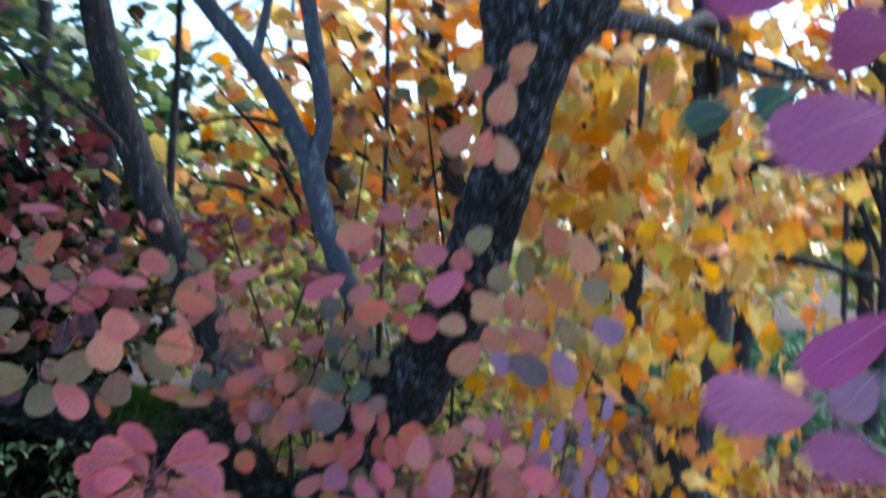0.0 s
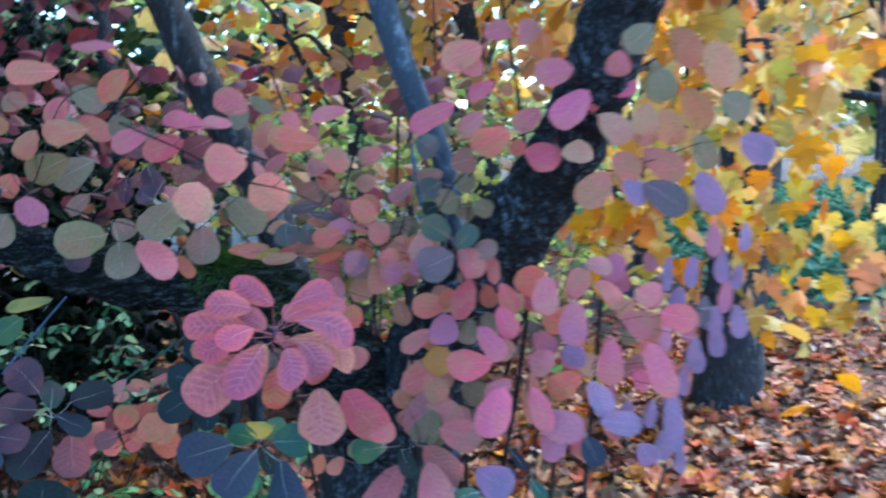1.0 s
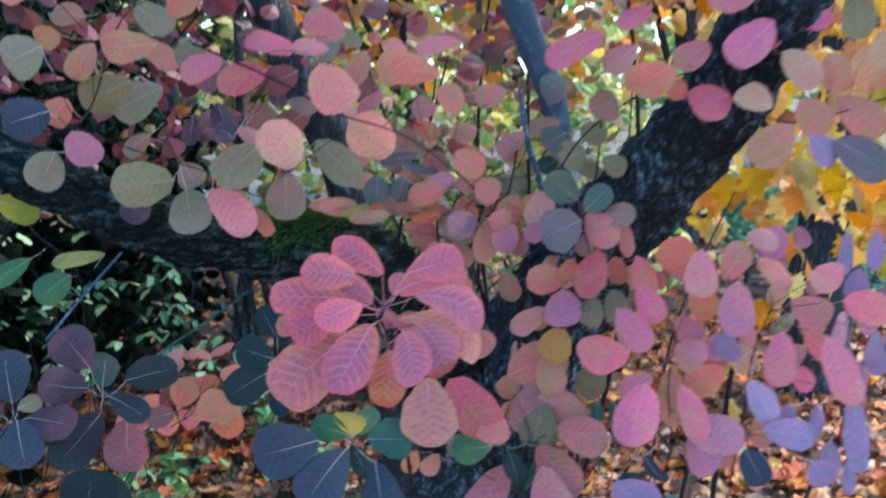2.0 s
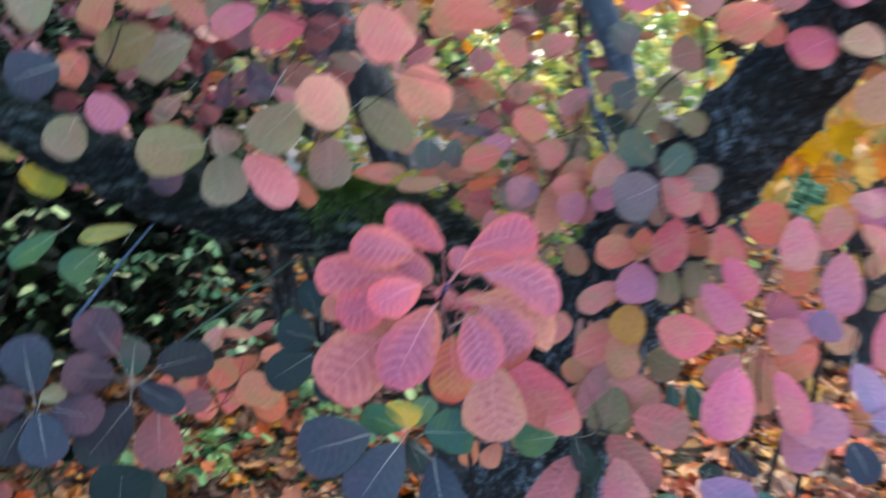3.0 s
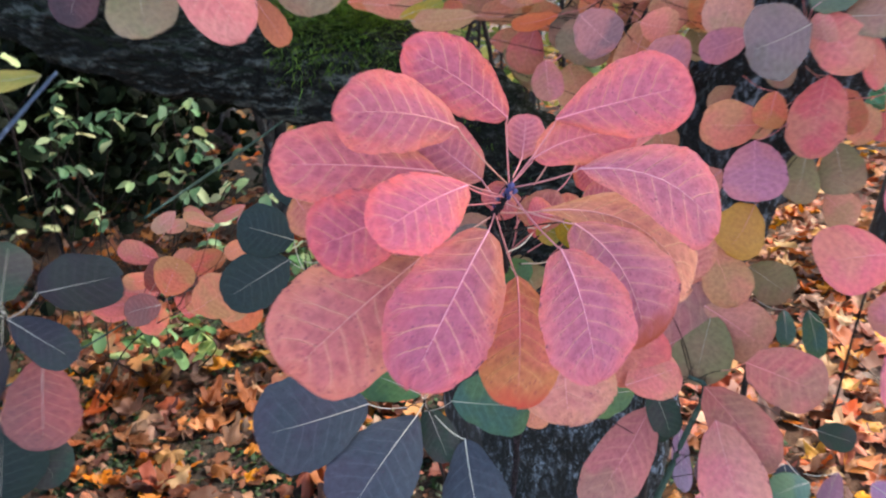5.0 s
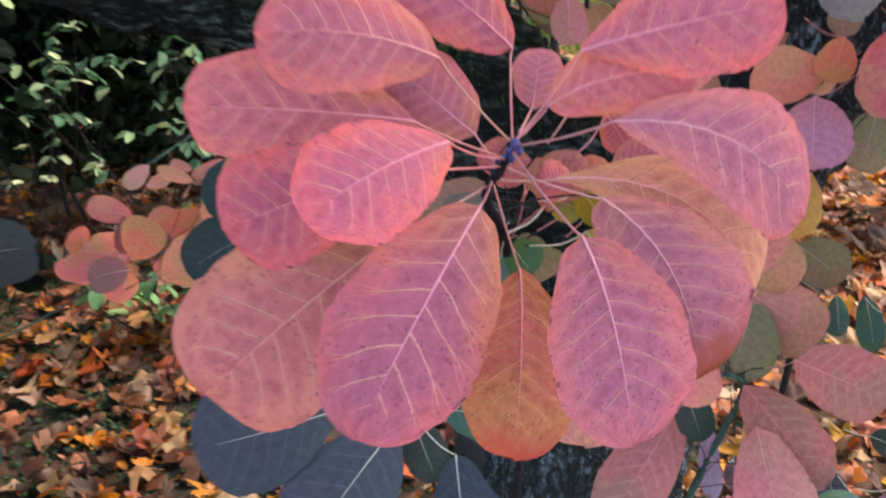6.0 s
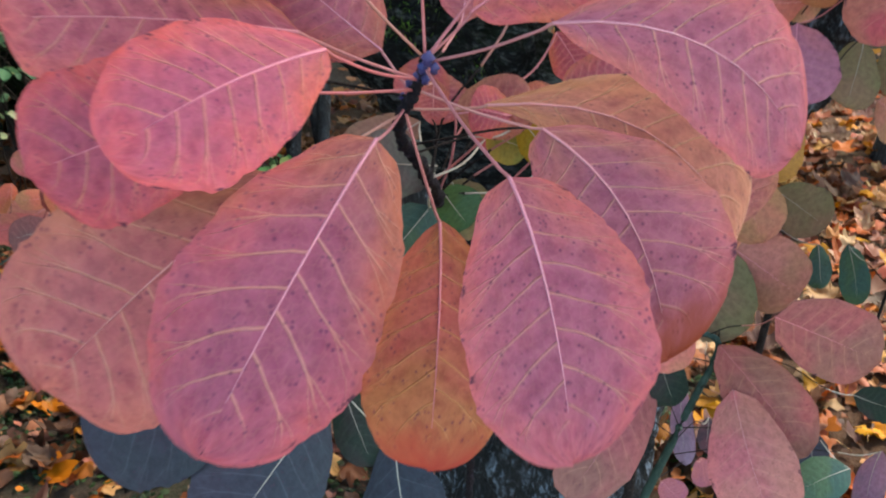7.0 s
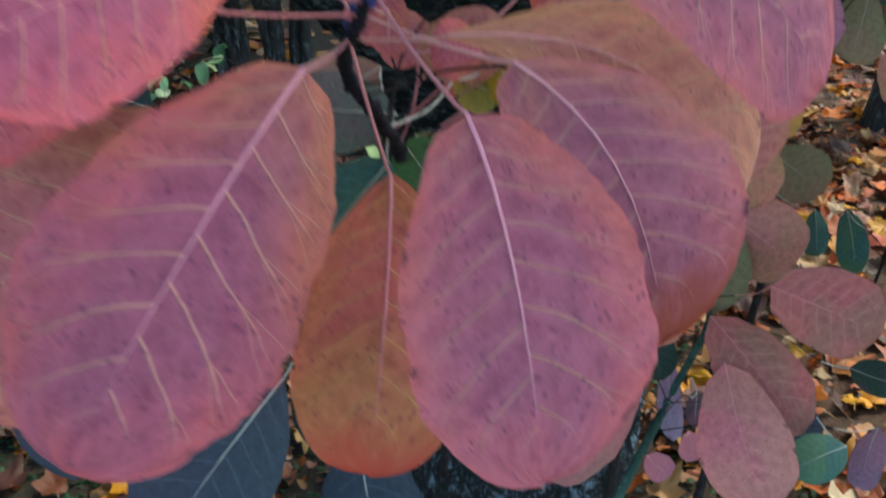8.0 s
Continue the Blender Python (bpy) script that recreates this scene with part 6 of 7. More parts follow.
leaf(twig, "softpink", (-0.066, 2.083, 1.341), (-0.032, 2.061, 1.318), 0.0330, 16, 0.06)
leaf(twig, "softcoral", (0.002, 1.951, 1.223), (0.043, 1.930, 1.204), 0.0382, 6, 0.06)
leaf(twig, "softrose", (0.126, 2.108, 1.240), (0.122, 2.082, 1.195), 0.0359, 4, 0.06)
leaf(twig, "softrose", (0.114, 1.807, 1.346), (0.158, 1.786, 1.321), 0.0414, 38, 0.06)
leaf(twig, "mauvepink", (0.040, 1.926, 1.262), (-0.002, 1.901, 1.232), 0.0397, -7, 0.06)
leaf(twig, "mauvepink", (0.207, 2.090, 1.415), (0.215, 2.066, 1.379), 0.0328, 37, 0.06)
leaf(twig, "softcoral", (0.121, 1.792, 1.302), (0.156, 1.769, 1.262), 0.0420, 35, 0.06)
leaf(twig, "dustypink", (-0.003, 1.900, 1.399), (-0.065, 1.876, 1.379), 0.0356, -10, 0.06)
leaf(twig, "mauvepink", (0.123, 1.965, 1.406), (0.127, 1.940, 1.362), 0.0327, 7, 0.06)
leaf(twig, "dustypink", (0.065, 1.880, 1.117), (0.094, 1.859, 1.095), 0.0328, 32, 0.06)
leaf(twig, "softcoral", (0.021, 1.861, 1.223), (-0.044, 1.836, 1.201), 0.0523, -7, 0.06)
leaf(twig, "dustypink", (0.163, 1.908, 1.246), (0.114, 1.883, 1.212), 0.0361, -3, 0.06)
leaf(twig, "softcoral", (0.190, 1.916, 1.310), (0.159, 1.890, 1.266), 0.0412, -0, 0.06)
leaf(twig, "olive", (0.160, 1.963, 1.287), (0.120, 1.938, 1.257), 0.0297, 17, 0.06)
leaf(twig, "softrose", (0.003, 1.857, 1.108), (0.020, 1.833, 1.070), 0.0395, 12, 0.06)
leaf(twig, "tan", (0.144, 1.939, 1.348), (0.108, 1.915, 1.317), 0.0355, -8, 0.06)
twig = sprig([(-0.837, 1.989, 1.805), (-0.644, 2.034, 1.694), (-0.437, 2.080, 1.599), (-0.335, 2.114, 1.425)], 0.0012, 0.002)
leaf(twig, "dustyred", (-0.630, 1.928, 1.651), (-0.685, 1.903, 1.623), 0.0464, -30, 0.06)
leaf(twig, "dustyred", (-0.632, 1.845, 1.712), (-0.678, 1.820, 1.688), 0.0438, -46, 0.06)
leaf(twig, "coral", (-0.499, 1.881, 1.731), (-0.491, 1.856, 1.686), 0.0377, 1, 0.06)
leaf(twig, "olive", (-0.842, 1.955, 1.769), (-0.805, 1.929, 1.711), 0.0511, -4, 0.06)
leaf(twig, "olive", (-1.007, 2.132, 1.780), (-0.959, 2.111, 1.754), 0.0278, 8, 0.06)
leaf(twig, "mauve", (-0.914, 1.926, 1.535), (-0.927, 1.899, 1.479), 0.0490, -16, 0.06)
leaf(twig, "olive", (-0.621, 2.187, 1.800), (-0.572, 2.165, 1.765), 0.0331, 31, 0.06)
leaf(twig, "softrose", (-0.577, 1.952, 1.665), (-0.552, 1.927, 1.621), 0.0303, -14, 0.06)
leaf(twig, "softrose", (-0.752, 1.942, 1.628), (-0.698, 1.919, 1.588), 0.0376, 11, 0.06)
leaf(twig, "mauve", (-0.805, 2.015, 1.668), (-0.779, 1.990, 1.614), 0.0468, -13, 0.06)
leaf(twig, "dustyred", (-0.726, 2.052, 1.790), (-0.764, 2.028, 1.772), 0.0363, -20, 0.06)
leaf(twig, "coral", (-0.551, 2.063, 1.573), (-0.606, 2.039, 1.551), 0.0481, -16, 0.06)
leaf(twig, "olivepink", (-0.926, 2.016, 1.619), (-0.962, 1.991, 1.585), 0.0350, -42, 0.06)
leaf(twig, "softrose", (-0.469, 2.083, 1.727), (-0.484, 2.058, 1.687), 0.0302, -24, 0.06)
leaf(twig, "softrose", (-0.895, 1.944, 1.774), (-0.841, 1.920, 1.724), 0.0539, -6, 0.06)
leaf(twig, "olive", (-0.603, 1.985, 1.791), (-0.603, 1.958, 1.729), 0.0496, 6, 0.06)
leaf(twig, "tan", (-0.535, 1.922, 1.742), (-0.558, 1.895, 1.691), 0.0377, -28, 0.06)
leaf(twig, "coral", (-0.474, 2.081, 1.624), (-0.430, 2.059, 1.595), 0.0371, 22, 0.06)
leaf(twig, "dustyred", (-0.933, 1.900, 1.669), (-0.966, 1.877, 1.654), 0.0255, -36, 0.06)
leaf(twig, "rust", (-0.775, 2.086, 1.661), (-0.716, 2.063, 1.620), 0.0509, 18, 0.06)
leaf(twig, "olivepink", (-0.517, 2.137, 1.590), (-0.456, 2.116, 1.566), 0.0384, 24, 0.06)
leaf(twig, "olive", (-0.891, 1.899, 1.824), (-0.829, 1.876, 1.782), 0.0483, 22, 0.06)
leaf(twig, "tan", (-0.459, 2.171, 1.611), (-0.446, 2.147, 1.572), 0.0260, -11, 0.06)
leaf(twig, "softrose", (-0.515, 1.965, 1.676), (-0.554, 1.940, 1.642), 0.0304, -17, 0.06)
leaf(twig, "dustyred", (-0.820, 1.951, 1.730), (-0.784, 1.928, 1.689), 0.0407, -4, 0.06)
leaf(twig, "olivepink", (-0.655, 1.869, 1.669), (-0.608, 1.849, 1.653), 0.0288, 23, 0.06)
leaf(twig, "softrose", (-0.934, 1.957, 1.810), (-0.952, 1.930, 1.758), 0.0417, -38, 0.06)
leaf(twig, "mauve", (-0.676, 1.882, 1.697), (-0.664, 1.858, 1.659), 0.0310, -15, 0.06)
leaf(twig, "softrose", (-0.833, 2.073, 1.743), (-0.794, 2.051, 1.715), 0.0257, 14, 0.06)
leaf(twig, "mauve", (-0.861, 2.061, 1.648), (-0.865, 2.035, 1.596), 0.0324, -23, 0.06)
leaf(twig, "dustyred", (-0.824, 2.074, 1.656), (-0.852, 2.049, 1.628), 0.0281, -36, 0.06)
leaf(twig, "dustyred", (-0.583, 2.129, 1.720), (-0.550, 2.104, 1.663), 0.0483, 15, 0.06)
leaf(twig, "olivepink", (-0.792, 2.054, 1.740), (-0.822, 2.028, 1.697), 0.0431, -27, 0.06)
twig = sprig([(-0.298, 2.075, 1.517), (-0.332, 2.069, 1.475), (-0.359, 2.108, 1.381), (-0.377, 2.141, 1.235)], 0.0012, 0.002)
leaf(twig, "olive", (-0.478, 2.136, 1.393), (-0.414, 2.115, 1.369), 0.0388, -1, 0.06)
leaf(twig, "softrose", (-0.449, 2.053, 1.452), (-0.467, 2.027, 1.405), 0.0459, -21, 0.06)
leaf(twig, "softrose", (-0.440, 1.950, 1.429), (-0.435, 1.925, 1.391), 0.0338, -5, 0.06)
twig = sprig([(0.319, 1.851, 1.582), (0.278, 1.839, 1.490), (0.237, 1.826, 1.388), (0.213, 1.838, 1.230), (0.183, 1.834, 1.032)], 0.0008, 0.0016)
leaf(twig, "lilac", (0.182, 1.801, 1.450), (0.167, 1.774, 1.391), 0.0218, 28, 0.06)
leaf(twig, "lilac", (0.199, 1.795, 1.394), (0.180, 1.770, 1.350), 0.0332, 26, 0.06)
leaf(twig, "mauvepink", (0.211, 1.789, 1.339), (0.200, 1.764, 1.300), 0.0266, 17, 0.06)
leaf(twig, "lilac", (0.223, 1.783, 1.283), (0.214, 1.758, 1.241), 0.0313, -1, 0.06)
leaf(twig, "mauvepink", (0.268, 1.810, 1.502), (0.257, 1.783, 1.447), 0.0294, 27, 0.06)
leaf(twig, "lilac", (0.280, 1.805, 1.456), (0.269, 1.778, 1.397), 0.0304, 15, 0.06)
leaf(twig, "mauvepink", (0.287, 1.799, 1.400), (0.267, 1.772, 1.345), 0.0256, 18, 0.06)
leaf(twig, "lilac", (0.311, 1.803, 1.427), (0.292, 1.777, 1.386), 0.0237, 22, 0.06)
leaf(twig, "lilac", (0.153, 1.765, 1.138), (0.144, 1.739, 1.089), 0.0323, 19, 0.06)
leaf(twig, "lilac", (0.180, 1.762, 1.110), (0.173, 1.737, 1.063), 0.0209, 15, 0.06)
leaf(twig, "mauvepink", (0.064, 1.773, 1.234), (0.048, 1.746, 1.180), 0.0266, 25, 0.06)
leaf(twig, "lilac", (0.092, 1.769, 1.196), (0.079, 1.744, 1.152), 0.0323, 7, 0.06)
leaf(twig, "greymauve", (0.245, 1.795, 1.374), (0.226, 1.768, 1.323), 0.0275, 10, 0.06)
leaf(twig, "lilac", (0.258, 1.789, 1.323), (0.253, 1.762, 1.266), 0.0313, 31, 0.06)
leaf(twig, "lilac", (0.328, 1.812, 1.500), (0.312, 1.786, 1.453), 0.0237, 6, 0.06)
leaf(twig, "lilac", (0.299, 1.794, 1.354), (0.297, 1.767, 1.298), 0.0323, 13, 0.06)
leaf(twig, "lilac", (0.199, 1.780, 1.256), (0.186, 1.753, 1.201), 0.0247, 27, 0.06)
leaf(twig, "mauvepink", (0.174, 1.787, 1.331), (0.159, 1.761, 1.284), 0.0256, -3, 0.06)
leaf(twig, "lilac", (0.136, 1.771, 1.194), (0.120, 1.745, 1.150), 0.0228, 24, 0.06)
leaf(twig, "lilac", (0.229, 1.803, 1.449), (0.212, 1.776, 1.394), 0.0247, 21, 0.06)
twig = sprig([(-0.414, 2.096, 1.466), (-0.389, 2.125, 1.487), (-0.355, 2.137, 1.445), (-0.320, 2.147, 1.394), (-0.293, 2.147, 1.310)], 0.0008, 0.0012)
leaf(twig, "coral", (-0.363, 2.128, 1.561), (-0.399, 2.117, 1.535), 0.0539, -20, 0.05)
leaf(twig, "coral", (-0.403, 2.027, 1.514), (-0.363, 2.033, 1.520), 0.0337, 16, 0.05)
leaf(twig, "coral", (-0.375, 2.053, 1.485), (-0.333, 2.064, 1.510), 0.0471, 27, 0.05)
leaf(twig, "rosefade", (-0.489, 2.071, 1.477), (-0.443, 2.085, 1.510), 0.0418, 33, 0.05)
leaf(twig, "mauvepink", (-0.436, 2.053, 1.505), (-0.409, 2.062, 1.530), 0.0361, 3, 0.05)
leaf(twig, "coral", (-0.401, 1.993, 1.466), (-0.368, 2.001, 1.483), 0.0498, 17, 0.05)
leaf(twig, "olive", (-0.326, 2.057, 1.484), (-0.299, 2.071, 1.524), 0.0456, 8, 0.05)
leaf(twig, "tan", (-0.353, 2.078, 1.456), (-0.310, 2.089, 1.481), 0.0434, 15, 0.05)
leaf(twig, "olivepink", (-0.386, 1.996, 1.472), (-0.404, 1.979, 1.419), 0.0619, -9, 0.05)
leaf(twig, "rosefade", (-0.351, 2.011, 1.441), (-0.296, 2.013, 1.429), 0.0460, 9, 0.05)
leaf(twig, "dustypink", (-0.312, 2.036, 1.441), (-0.290, 2.023, 1.388), 0.0405, 18, 0.05)
leaf(twig, "tan", (-0.288, 2.001, 1.456), (-0.235, 2.015, 1.488), 0.0528, 24, 0.05)
leaf(twig, "olive", (-0.277, 2.022, 1.454), (-0.256, 2.014, 1.420), 0.0445, 3, 0.05)
leaf(twig, "coral", (-0.580, 2.075, 1.447), (-0.533, 2.086, 1.469), 0.0245, 11, 0.05)
leaf(twig, "rosefade", (-0.541, 2.088, 1.480), (-0.497, 2.089, 1.468), 0.0327, 33, 0.05)
leaf(twig, "tan", (-0.489, 2.110, 1.466), (-0.433, 2.111, 1.453), 0.0365, 32, 0.05)
leaf(twig, "coral", (-0.501, 2.079, 1.434), (-0.446, 2.083, 1.429), 0.0343, 27, 0.05)
leaf(twig, "olive", (-0.454, 2.079, 1.418), (-0.477, 2.071, 1.399), 0.0490, -32, 0.05)
leaf(twig, "yellow", (-0.432, 2.116, 1.396), (-0.416, 2.110, 1.368), 0.0421, 19, 0.05)
leaf(twig, "yellow", (-0.299, 2.233, 1.544), (-0.261, 2.244, 1.568), 0.0458, 35, 0.05)
leaf(twig, "olivepink", (-0.544, 2.163, 1.559), (-0.498, 2.162, 1.542), 0.0475, 42, 0.05)
leaf(twig, "coral", (-0.519, 2.168, 1.534), (-0.465, 2.168, 1.517), 0.0376, 31, 0.05)
leaf(twig, "tan", (-0.602, 2.153, 1.508), (-0.556, 2.160, 1.519), 0.0342, 8, 0.05)
leaf(twig, "mauve", (-0.470, 2.224, 1.568), (-0.431, 2.223, 1.551), 0.0387, 37, 0.05)
leaf(twig, "tan", (-0.204, 2.036, 1.368), (-0.253, 2.030, 1.364), 0.0409, -26, 0.05)
leaf(twig, "coral", (-0.281, 1.996, 1.292), (-0.247, 1.994, 1.273), 0.0437, 22, 0.05)
leaf(twig, "coral", (-0.266, 2.021, 1.225), (-0.224, 2.014, 1.187), 0.0483, 31, 0.05)
leaf(twig, "dustypink", (-0.297, 1.999, 1.158), (-0.231, 1.996, 1.127), 0.0531, 19, 0.05)
leaf(twig, "rosefade", (-0.134, 1.963, 1.274), (-0.097, 1.958, 1.245), 0.0468, 7, 0.05)
leaf(twig, "coral", (-0.114, 2.011, 1.361), (-0.069, 2.007, 1.332), 0.0460, 16, 0.05)
twig = sprig([(-0.910, 2.050, 1.096), (-0.950, 2.060, 1.073), (-1.004, 2.074, 1.029), (-1.068, 2.095, 0.940)], 0.0008, 0.0012)
leaf(twig, "dustyred", (-0.935, 2.050, 1.105), (-0.986, 2.042, 1.094), 0.0440, 4, 0.05)
leaf(twig, "coral", (-0.931, 2.054, 1.117), (-0.910, 2.068, 1.162), 0.0581, 7, 0.05)
leaf(twig, "coral", (-0.893, 2.051, 1.096), (-0.836, 2.046, 1.135), 0.0629, 20, 0.05)
leaf(twig, "coral", (-0.877, 2.081, 1.122), (-0.825, 2.076, 1.087), 0.0661, -5, 0.05)
leaf(twig, "softcoral", (-0.976, 2.063, 1.090), (-0.937, 2.060, 1.069), 0.0428, -16, 0.05)
leaf(twig, "coral", (-0.877, 2.169, 1.138), (-0.827, 2.177, 1.151), 0.0245, 18, 0.05)
leaf(twig, "coral", (-0.895, 2.177, 1.174), (-0.941, 2.177, 1.188), 0.0207, -23, 0.05)
leaf(twig, "rosefade", (-0.950, 2.177, 1.193), (-0.982, 2.167, 1.167), 0.0245, -35, 0.05)
twig = sprig([(-0.251, 2.003, 1.157), (-0.283, 1.995, 1.176), (-0.296, 1.983, 1.176), (-0.302, 1.998, 1.083), (-0.310, 2.028, 0.971)], 0.0012, 0.002)
leaf(twig, "softpink", (-0.415, 1.711, 1.265), (-0.350, 1.689, 1.187), 0.0709, 2, 0.05)
leaf(twig, "softcoral", (-0.377, 1.686, 1.187), (-0.330, 1.696, 1.200), 0.0448, -10, 0.05)
leaf(twig, "green", (-0.358, 1.760, 1.142), (-0.414, 1.752, 1.137), 0.0481, -21, 0.05)
leaf(twig, "rosefade", (-0.270, 1.881, 1.244), (-0.247, 1.850, 1.191), 0.0510, 13, 0.05)
leaf(twig, "dustypink", (-0.321, 1.858, 1.138), (-0.229, 1.863, 1.192), 0.0873, 13, 0.05)
leaf(twig, "rosefade", (-0.276, 1.866, 1.185), (-0.214, 1.843, 1.145), 0.0634, 25, 0.05)
leaf(twig, "tan", (-0.302, 1.898, 1.165), (-0.325, 1.888, 1.135), 0.0483, -14, 0.05)
leaf(twig, "dustypink", (-0.235, 1.918, 1.146), (-0.192, 1.916, 1.127), 0.0453, 8, 0.05)
leaf(twig, "teal", (-0.177, 1.926, 1.155), (-0.171, 1.915, 1.116), 0.0241, 8, 0.05)
leaf(twig, "olive", (-0.254, 1.944, 1.098), (-0.216, 1.955, 1.123), 0.0452, 2, 0.05)
leaf(twig, "softcoral", (-0.269, 1.980, 1.229), (-0.230, 1.951, 1.188), 0.0603, 14, 0.05)
leaf(twig, "rosefade", (-0.308, 2.000, 1.239), (-0.280, 1.967, 1.186), 0.0566, 28, 0.05)
twig = sprig([(-0.388, 1.984, 1.466), (-0.365, 2.017, 1.503), (-0.332, 2.048, 1.525), (-0.291, 2.078, 1.540), (-0.263, 2.135, 1.588)], 0.00064, 0.0012)
leaf(twig, "rust", (-0.469, 2.060, 1.607), (-0.513, 2.049, 1.585), 0.0390, -31, 0.05)
leaf(twig, "greymauve", (-0.468, 2.050, 1.567), (-0.533, 2.039, 1.556), 0.0238, -43, 0.05)
leaf(twig, "greymauve", (-0.500, 2.052, 1.551), (-0.432, 2.058, 1.536), 0.0188, 32, 0.05)
leaf(twig, "dustypink", (-0.278, 2.084, 1.598), (-0.326, 2.068, 1.563), 0.0356, -32, 0.05)
leaf(twig, "rust", (-0.213, 2.096, 1.613), (-0.270, 2.086, 1.603), 0.0424, -22, 0.05)
leaf(twig, "coral", (-0.420, 1.971, 1.514), (-0.480, 1.960, 1.502), 0.0418, -24, 0.05)
leaf(twig, "mauvepink", (-0.404, 1.999, 1.534), (-0.454, 1.986, 1.511), 0.0343, -8, 0.05)
leaf(twig, "tan", (-0.296, 1.984, 1.499), (-0.320, 1.969, 1.454), 0.0434, -4, 0.05)
leaf(twig, "rosefade", (-0.254, 1.909, 1.510), (-0.274, 1.892, 1.453), 0.0498, 3, 0.05)
leaf(twig, "mauvepink", (-0.245, 1.897, 1.458), (-0.293, 1.886, 1.442), 0.0347, -26, 0.05)
leaf(twig, "slaterose", (-0.411, 1.881, 1.482), (-0.376, 1.877, 1.449), 0.0498, 19, 0.05)
leaf(twig, "tan", (-0.337, 1.940, 1.471), (-0.362, 1.917, 1.396), 0.0424, -13, 0.05)
leaf(twig, "softcoral", (-0.349, 1.907, 1.470), (-0.311, 1.910, 1.463), 0.0399, 32, 0.05)
leaf(twig, "mauvepink", (-0.345, 1.881, 1.448), (-0.303, 1.882, 1.432), 0.0468, 22, 0.05)
leaf(twig, "tan", (-0.512, 1.969, 1.474), (-0.581, 1.959, 1.470), 0.0262, -36, 0.05)
leaf(twig, "orange", (-0.426, 1.980, 1.472), (-0.476, 1.971, 1.462), 0.0196, -32, 0.05)
leaf(twig, "coral", (-0.636, 1.977, 1.489), (-0.572, 1.985, 1.485), 0.0299, 18, 0.05)
leaf(twig, "softcoral", (-0.399, 1.968, 1.574), (-0.355, 1.964, 1.537), 0.0475, 30, 0.05)
leaf(twig, "coral", (-0.368, 1.938, 1.523), (-0.330, 1.938, 1.501), 0.0483, 11, 0.05)
leaf(twig, "rust", (-0.175, 2.002, 1.427), (-0.189, 1.991, 1.388), 0.0327, 10, 0.05)
leaf(twig, "coral", (-0.217, 1.887, 1.404), (-0.227, 1.877, 1.369), 0.0332, 9, 0.05)
leaf(twig, "softpink", (-0.181, 1.850, 1.446), (-0.196, 1.857, 1.480), 0.0246, -33, 0.05)
leaf(twig, "darkgreen", (-0.228, 2.007, 1.554), (-0.259, 1.999, 1.539), 0.0354, -14, 0.05)
leaf(twig, "olive", (-0.189, 1.934, 1.574), (-0.229, 1.924, 1.557), 0.0528, -35, 0.05)
leaf(twig, "olive", (-0.163, 1.933, 1.557), (-0.123, 1.933, 1.539), 0.0377, 15, 0.05)


# ---- fallen leaves ----
def dry_leaf(seed, points, rings, curl):
    """A dry, curled, five-lobed leaf, about one across, as vertices and faces; broad, bluntly toothed lobes."""
    rng = random.Random(seed)
    lobes = [(0.0, 0.62), (0.95, 0.54), (-0.95, 0.54), (1.9, 0.36), (-1.9, 0.36)]
    lobes = [(a + 0.15 * (rng.random() - 0.5), r * (0.9 + 0.2 * rng.random())) for a, r in lobes]
    ox, oy = rng.random() * 50, rng.random() * 50
    lean, cup = rng.random() * 6.28, 0.5 + rng.random()

    def edge(w):
        r = 0.24 + max((q - 0.24) * math.exp(-((w - a) / 0.43) ** 2) for a, q in lobes)
        return r * (1 + 0.1 * math.sin(11 * w + ox) + 0.06 * math.sin(23 * w + oy))

    def lift(x, y):
        d = x * math.cos(lean) + y * math.sin(lean)
        return curl * (cup * 0.6 * d * d + 0.35 * (x * x + y * y) + 0.22 * noise.noise(Vector((x * 3 + ox, y * 3 + oy, 0.0))))

    verts, faces = [(0.0, 0.0, lift(0, 0))], []
    for k in range(1, rings + 1):
        for i in range(points):
            w = -math.pi + 2 * math.pi * i / points
            r = edge(w) * k / rings
            x, y = r * math.cos(w), r * math.sin(w)
            verts.append((x, y, lift(x, y)))
    for i in range(points):
        j = (i + 1) % points
        faces.append((0, 1 + i, 1 + j))
        for k in range(rings - 1):
            a, b = 1 + k * points, 1 + (k + 1) * points
            faces += [(a + i, b + i, b + j), (a + i, b + j, a + j)]
    n = len(verts)
    verts += [(-0.2, 0.012, lift(-0.2, 0)), (-0.2, -0.012, lift(-0.2, 0)), (-0.62, 0.05, 0.05 * curl)]
    faces.append((n, n + 1, n + 2))
    return verts, faces


def scatter(name, parent, mat, places, rng, shapes, size, tilt):
    """One mesh of many dry leaves lying about; kind stuff."""
    vs, fs, o = [], [], 0
    for p in places:
        v, f = shapes[rng.integers(0, len(shapes))]
        s = size * (0.55 + 0.9 * rng.random())
        m = np.array((pose(0, 0, 0, rng.normal() * tilt + (180 if rng.random() < 0.4 else 0), rng.normal() * tilt, rng.random() * 360)).to_3x3()) * s
        vs.append(np.asarray(v) @ m.T + p)
        fs += [tuple(q + o for q in face) for face in f]
        o += len(v)
    ob = mesh_object(name, np.concatenate(vs).tolist(), fs, [mat], parent)
    return tagged(ob, kind="stuff")


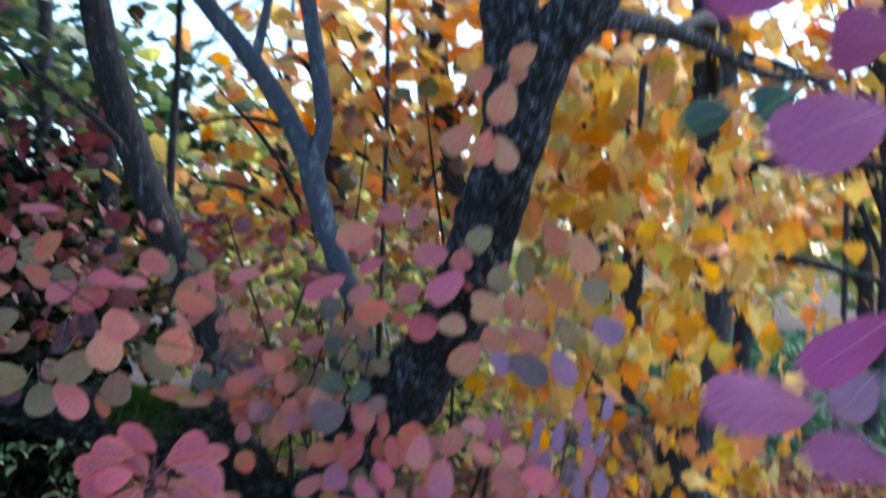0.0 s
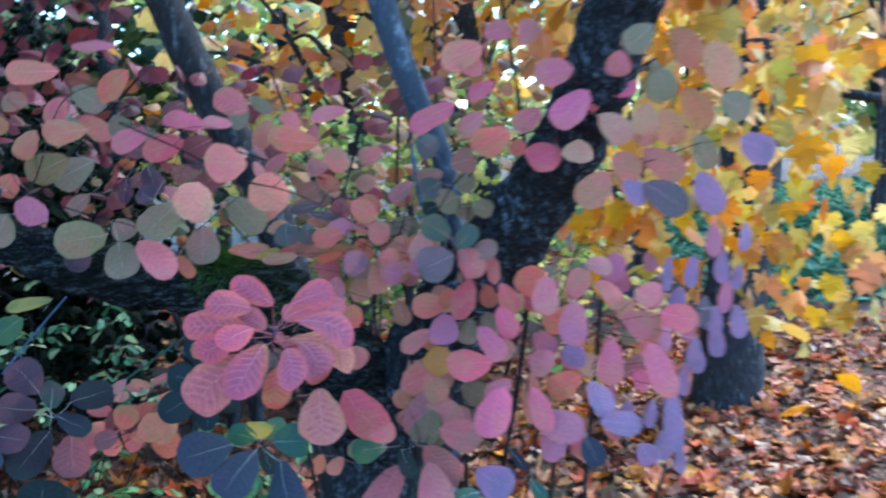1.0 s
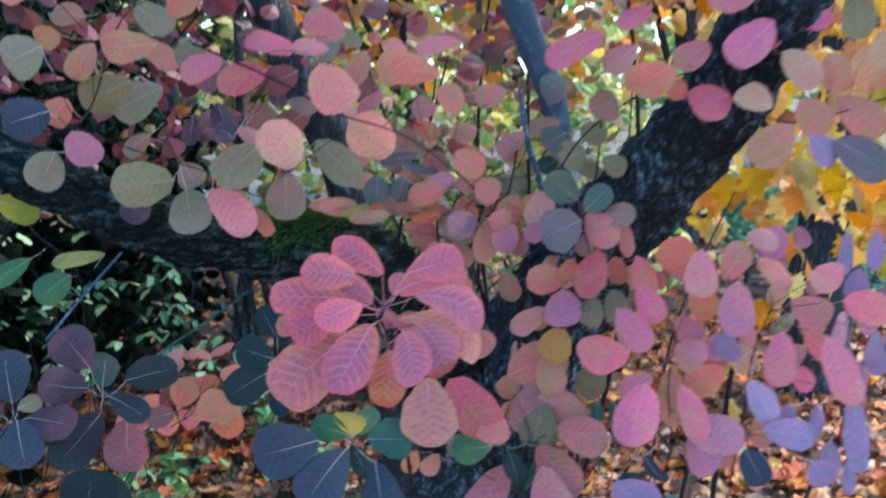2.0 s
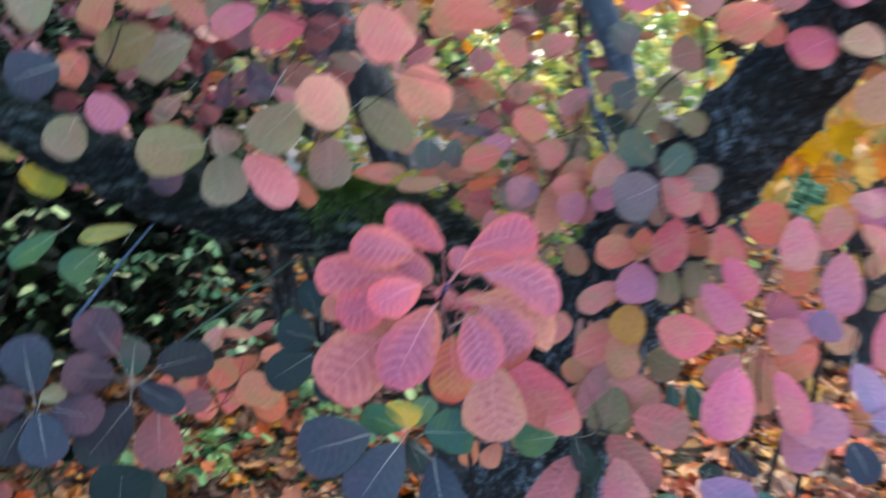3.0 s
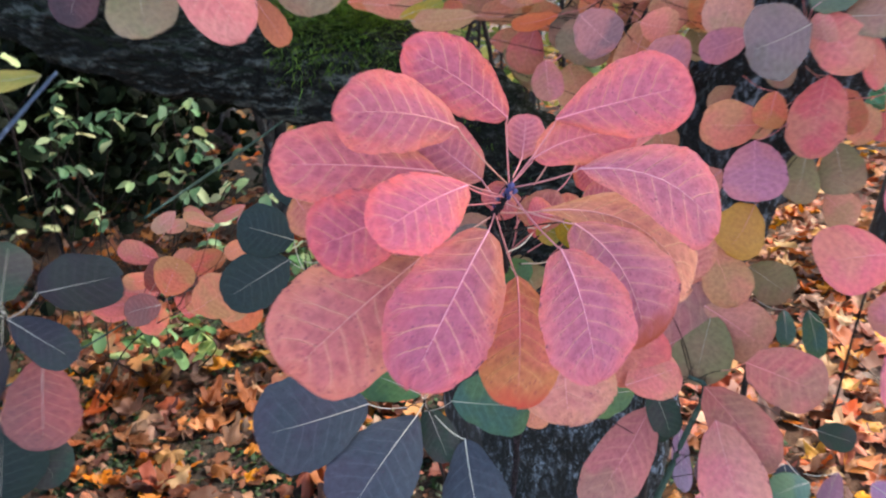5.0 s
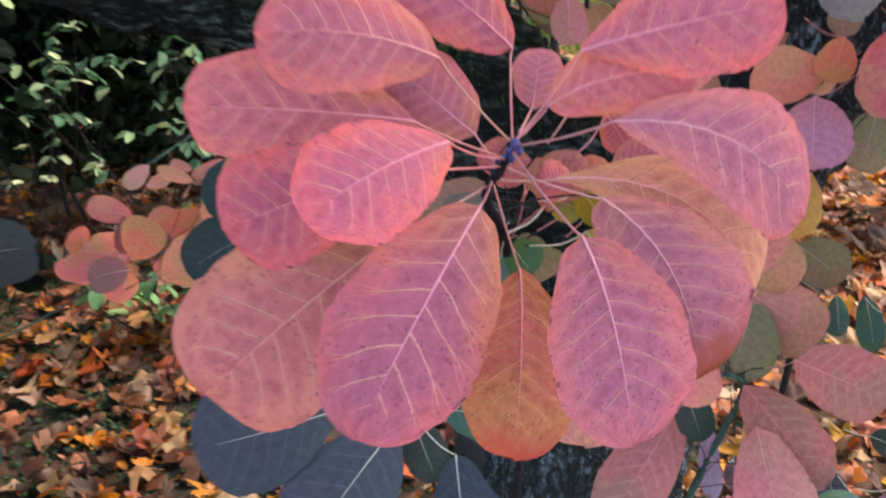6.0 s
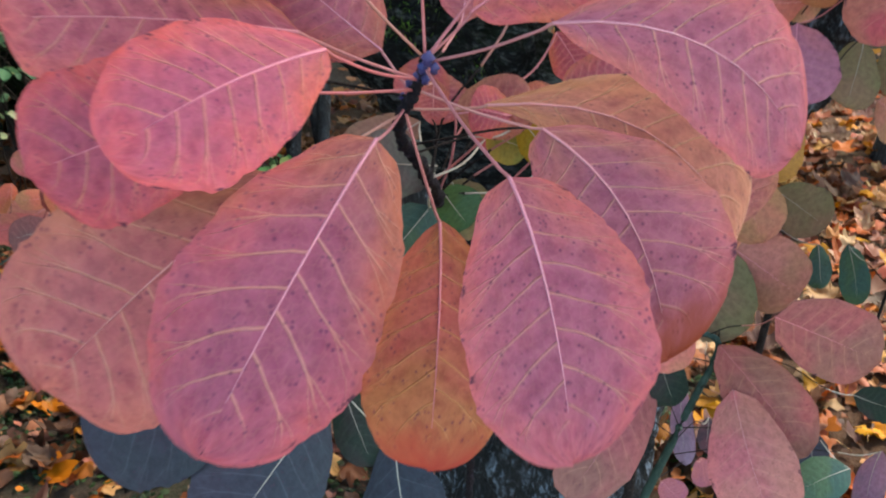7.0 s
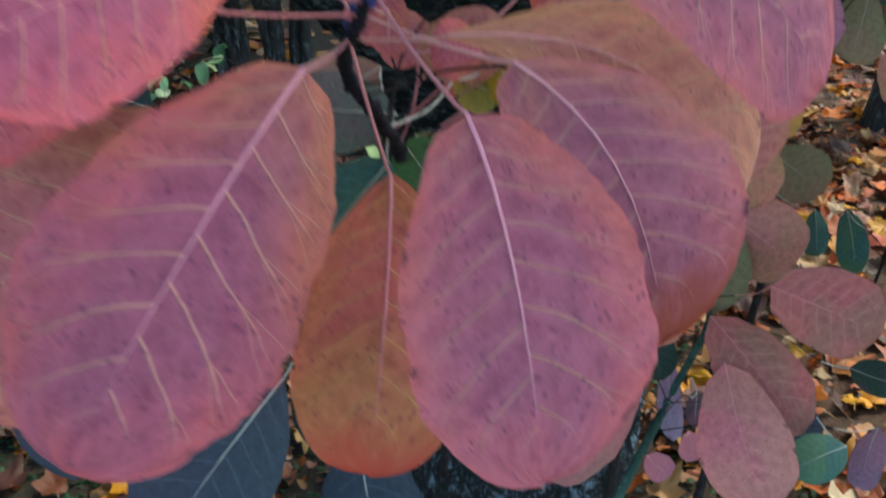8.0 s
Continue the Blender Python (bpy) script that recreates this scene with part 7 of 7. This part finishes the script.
def fallen_leaves():
    rng = np.random.default_rng(91)
    ob = thing("leaf_litter", (-0.5, 4.0, 0.05), "thick scatter of orange and brown fallen maple leaves", "leaf litter")
    shapes = []
    for s in range(9):
        v, f = dry_leaf(20 + s, 48, 4, 0.5 + 0.14 * s)
        me = bpy.data.meshes.new("fallen_leaf")
        me.from_pydata(v, [], f)
        me.materials.append(LITTER)
        me.polygons.foreach_set("use_smooth", [True] * len(f))
        me.update()
        shapes.append(me)
    spots = [(-2.3 + 2.3 * rng.random(), 2.9 + 1.7 * rng.random()) for _ in range(200)] + [(0.0 + 1.7 * rng.random(), 2.9 + 2.2 * rng.random()) for _ in range(95)]
    for x, y in spots:
        lf = new("leaf", shapes[rng.integers(0, 9)])
        lf.parent = ob
        lf.matrix_parent_inverse = ob.matrix_world.inverted()
        s = 0.08 + 0.065 * rng.random()
        lf.matrix_basis = pose(x, y, ground_z(x, y) + 0.022 + 0.02 * rng.random(), rng.normal() * 13 + (180 if rng.random() < 0.4 else 0), rng.normal() * 12, rng.random() * 360) @ Matrix.Diagonal((s, s, s, 1))
    plain = [dry_leaf(70 + s, 24, 2, 0.5 + 0.15 * s) for s in range(8)]
    lie = lambda n, x0, x1, y0, y1, up: np.array([(x, y, ground_z(x, y) + 0.006 + up * rng.random()) for x, y in np.stack([x0 + (x1 - x0) * rng.random(n), y0 + (y1 - y0) * rng.random(n)], 1)])
    scatter("fallen_leaves", ob, LITTER_SHADE, lie(2700, -3.2, 0.0, 2.2, 6.2, 0.02), rng, plain, 0.085, 12)
    scatter("fallen_leaves", ob, LITTER_FAR, lie(5600, 0.0, 4.5, 2.2, 6.4, 0.025), rng, plain, 0.085, 12)
    scatter("leaf_scraps", ob, LITTER_SHADE, lie(5200, -3.0, 1.6, 2.4, 5.2, 0.006), rng, [dry_leaf(90 + s, 9, 1, 0.8) for s in range(5)], 0.026, 18)
    leaf_mass("fallen_leaves", ob, LITTER_FAR, np.concatenate([lie(9000, -5.5, 6.5, -4.5, 2.2, 0.02), lie(1500, 4.5, 8.0, 2.2, 6.4, 0.02), lie(900, -6.0, -3.2, 2.2, 6.2, 0.02)]), rng, 0.085, 0.5, 0.16, True, "", 0.9)
    far = lie(8500, -6.0, 8.0, 6.2, 12.2, 0.03)
    leaf_mass("fallen_leaves", ob, LITTER_FAR, far[~((far[:, 0] > 2.2) & (far[:, 1] > 6.8))], rng, 0.085, 0.5, 0.16, True, "", 0.9)


fallen_leaves()


def ground_cover():
    """Dark green moss and low weeds between the fallen leaves."""
    rng = np.random.default_rng(97)
    pl = clumps(rng, 15000, (-1.4, 3.5, 0.0), (1.6, 1.1, 0.0), 190, 0.11)
    pl[:, 2] = [ground_z(x, y) + 0.004 + 0.012 * h for x, y, h in np.column_stack([pl[:, 0], pl[:, 1], rng.random(len(pl))])]
    ob = leaf_mass("ground_cover", None, WEED, pl, rng, 0.022, 0.4, 0.1, False, "", 1.2)
    tagged(ob, "dark green moss and low weeds between fallen leaves", "moss", "", "stuff")


ground_cover()


def lawn():
    rng = np.random.default_rng(95)
    pl = np.array([(x, y, ground_z(x, y)) for x, y in np.stack([2.0 + 9 * rng.random(15000), 6.8 + 9 * rng.random(15000)], 1)])
    ob = leaf_mass("grass", None, LAWN, pl, rng, 0.19, 0.16, -0.5, False)
    tagged(ob, "pale blue-green lawn beyond the trees", "grass", "", "stuff")


lawn()
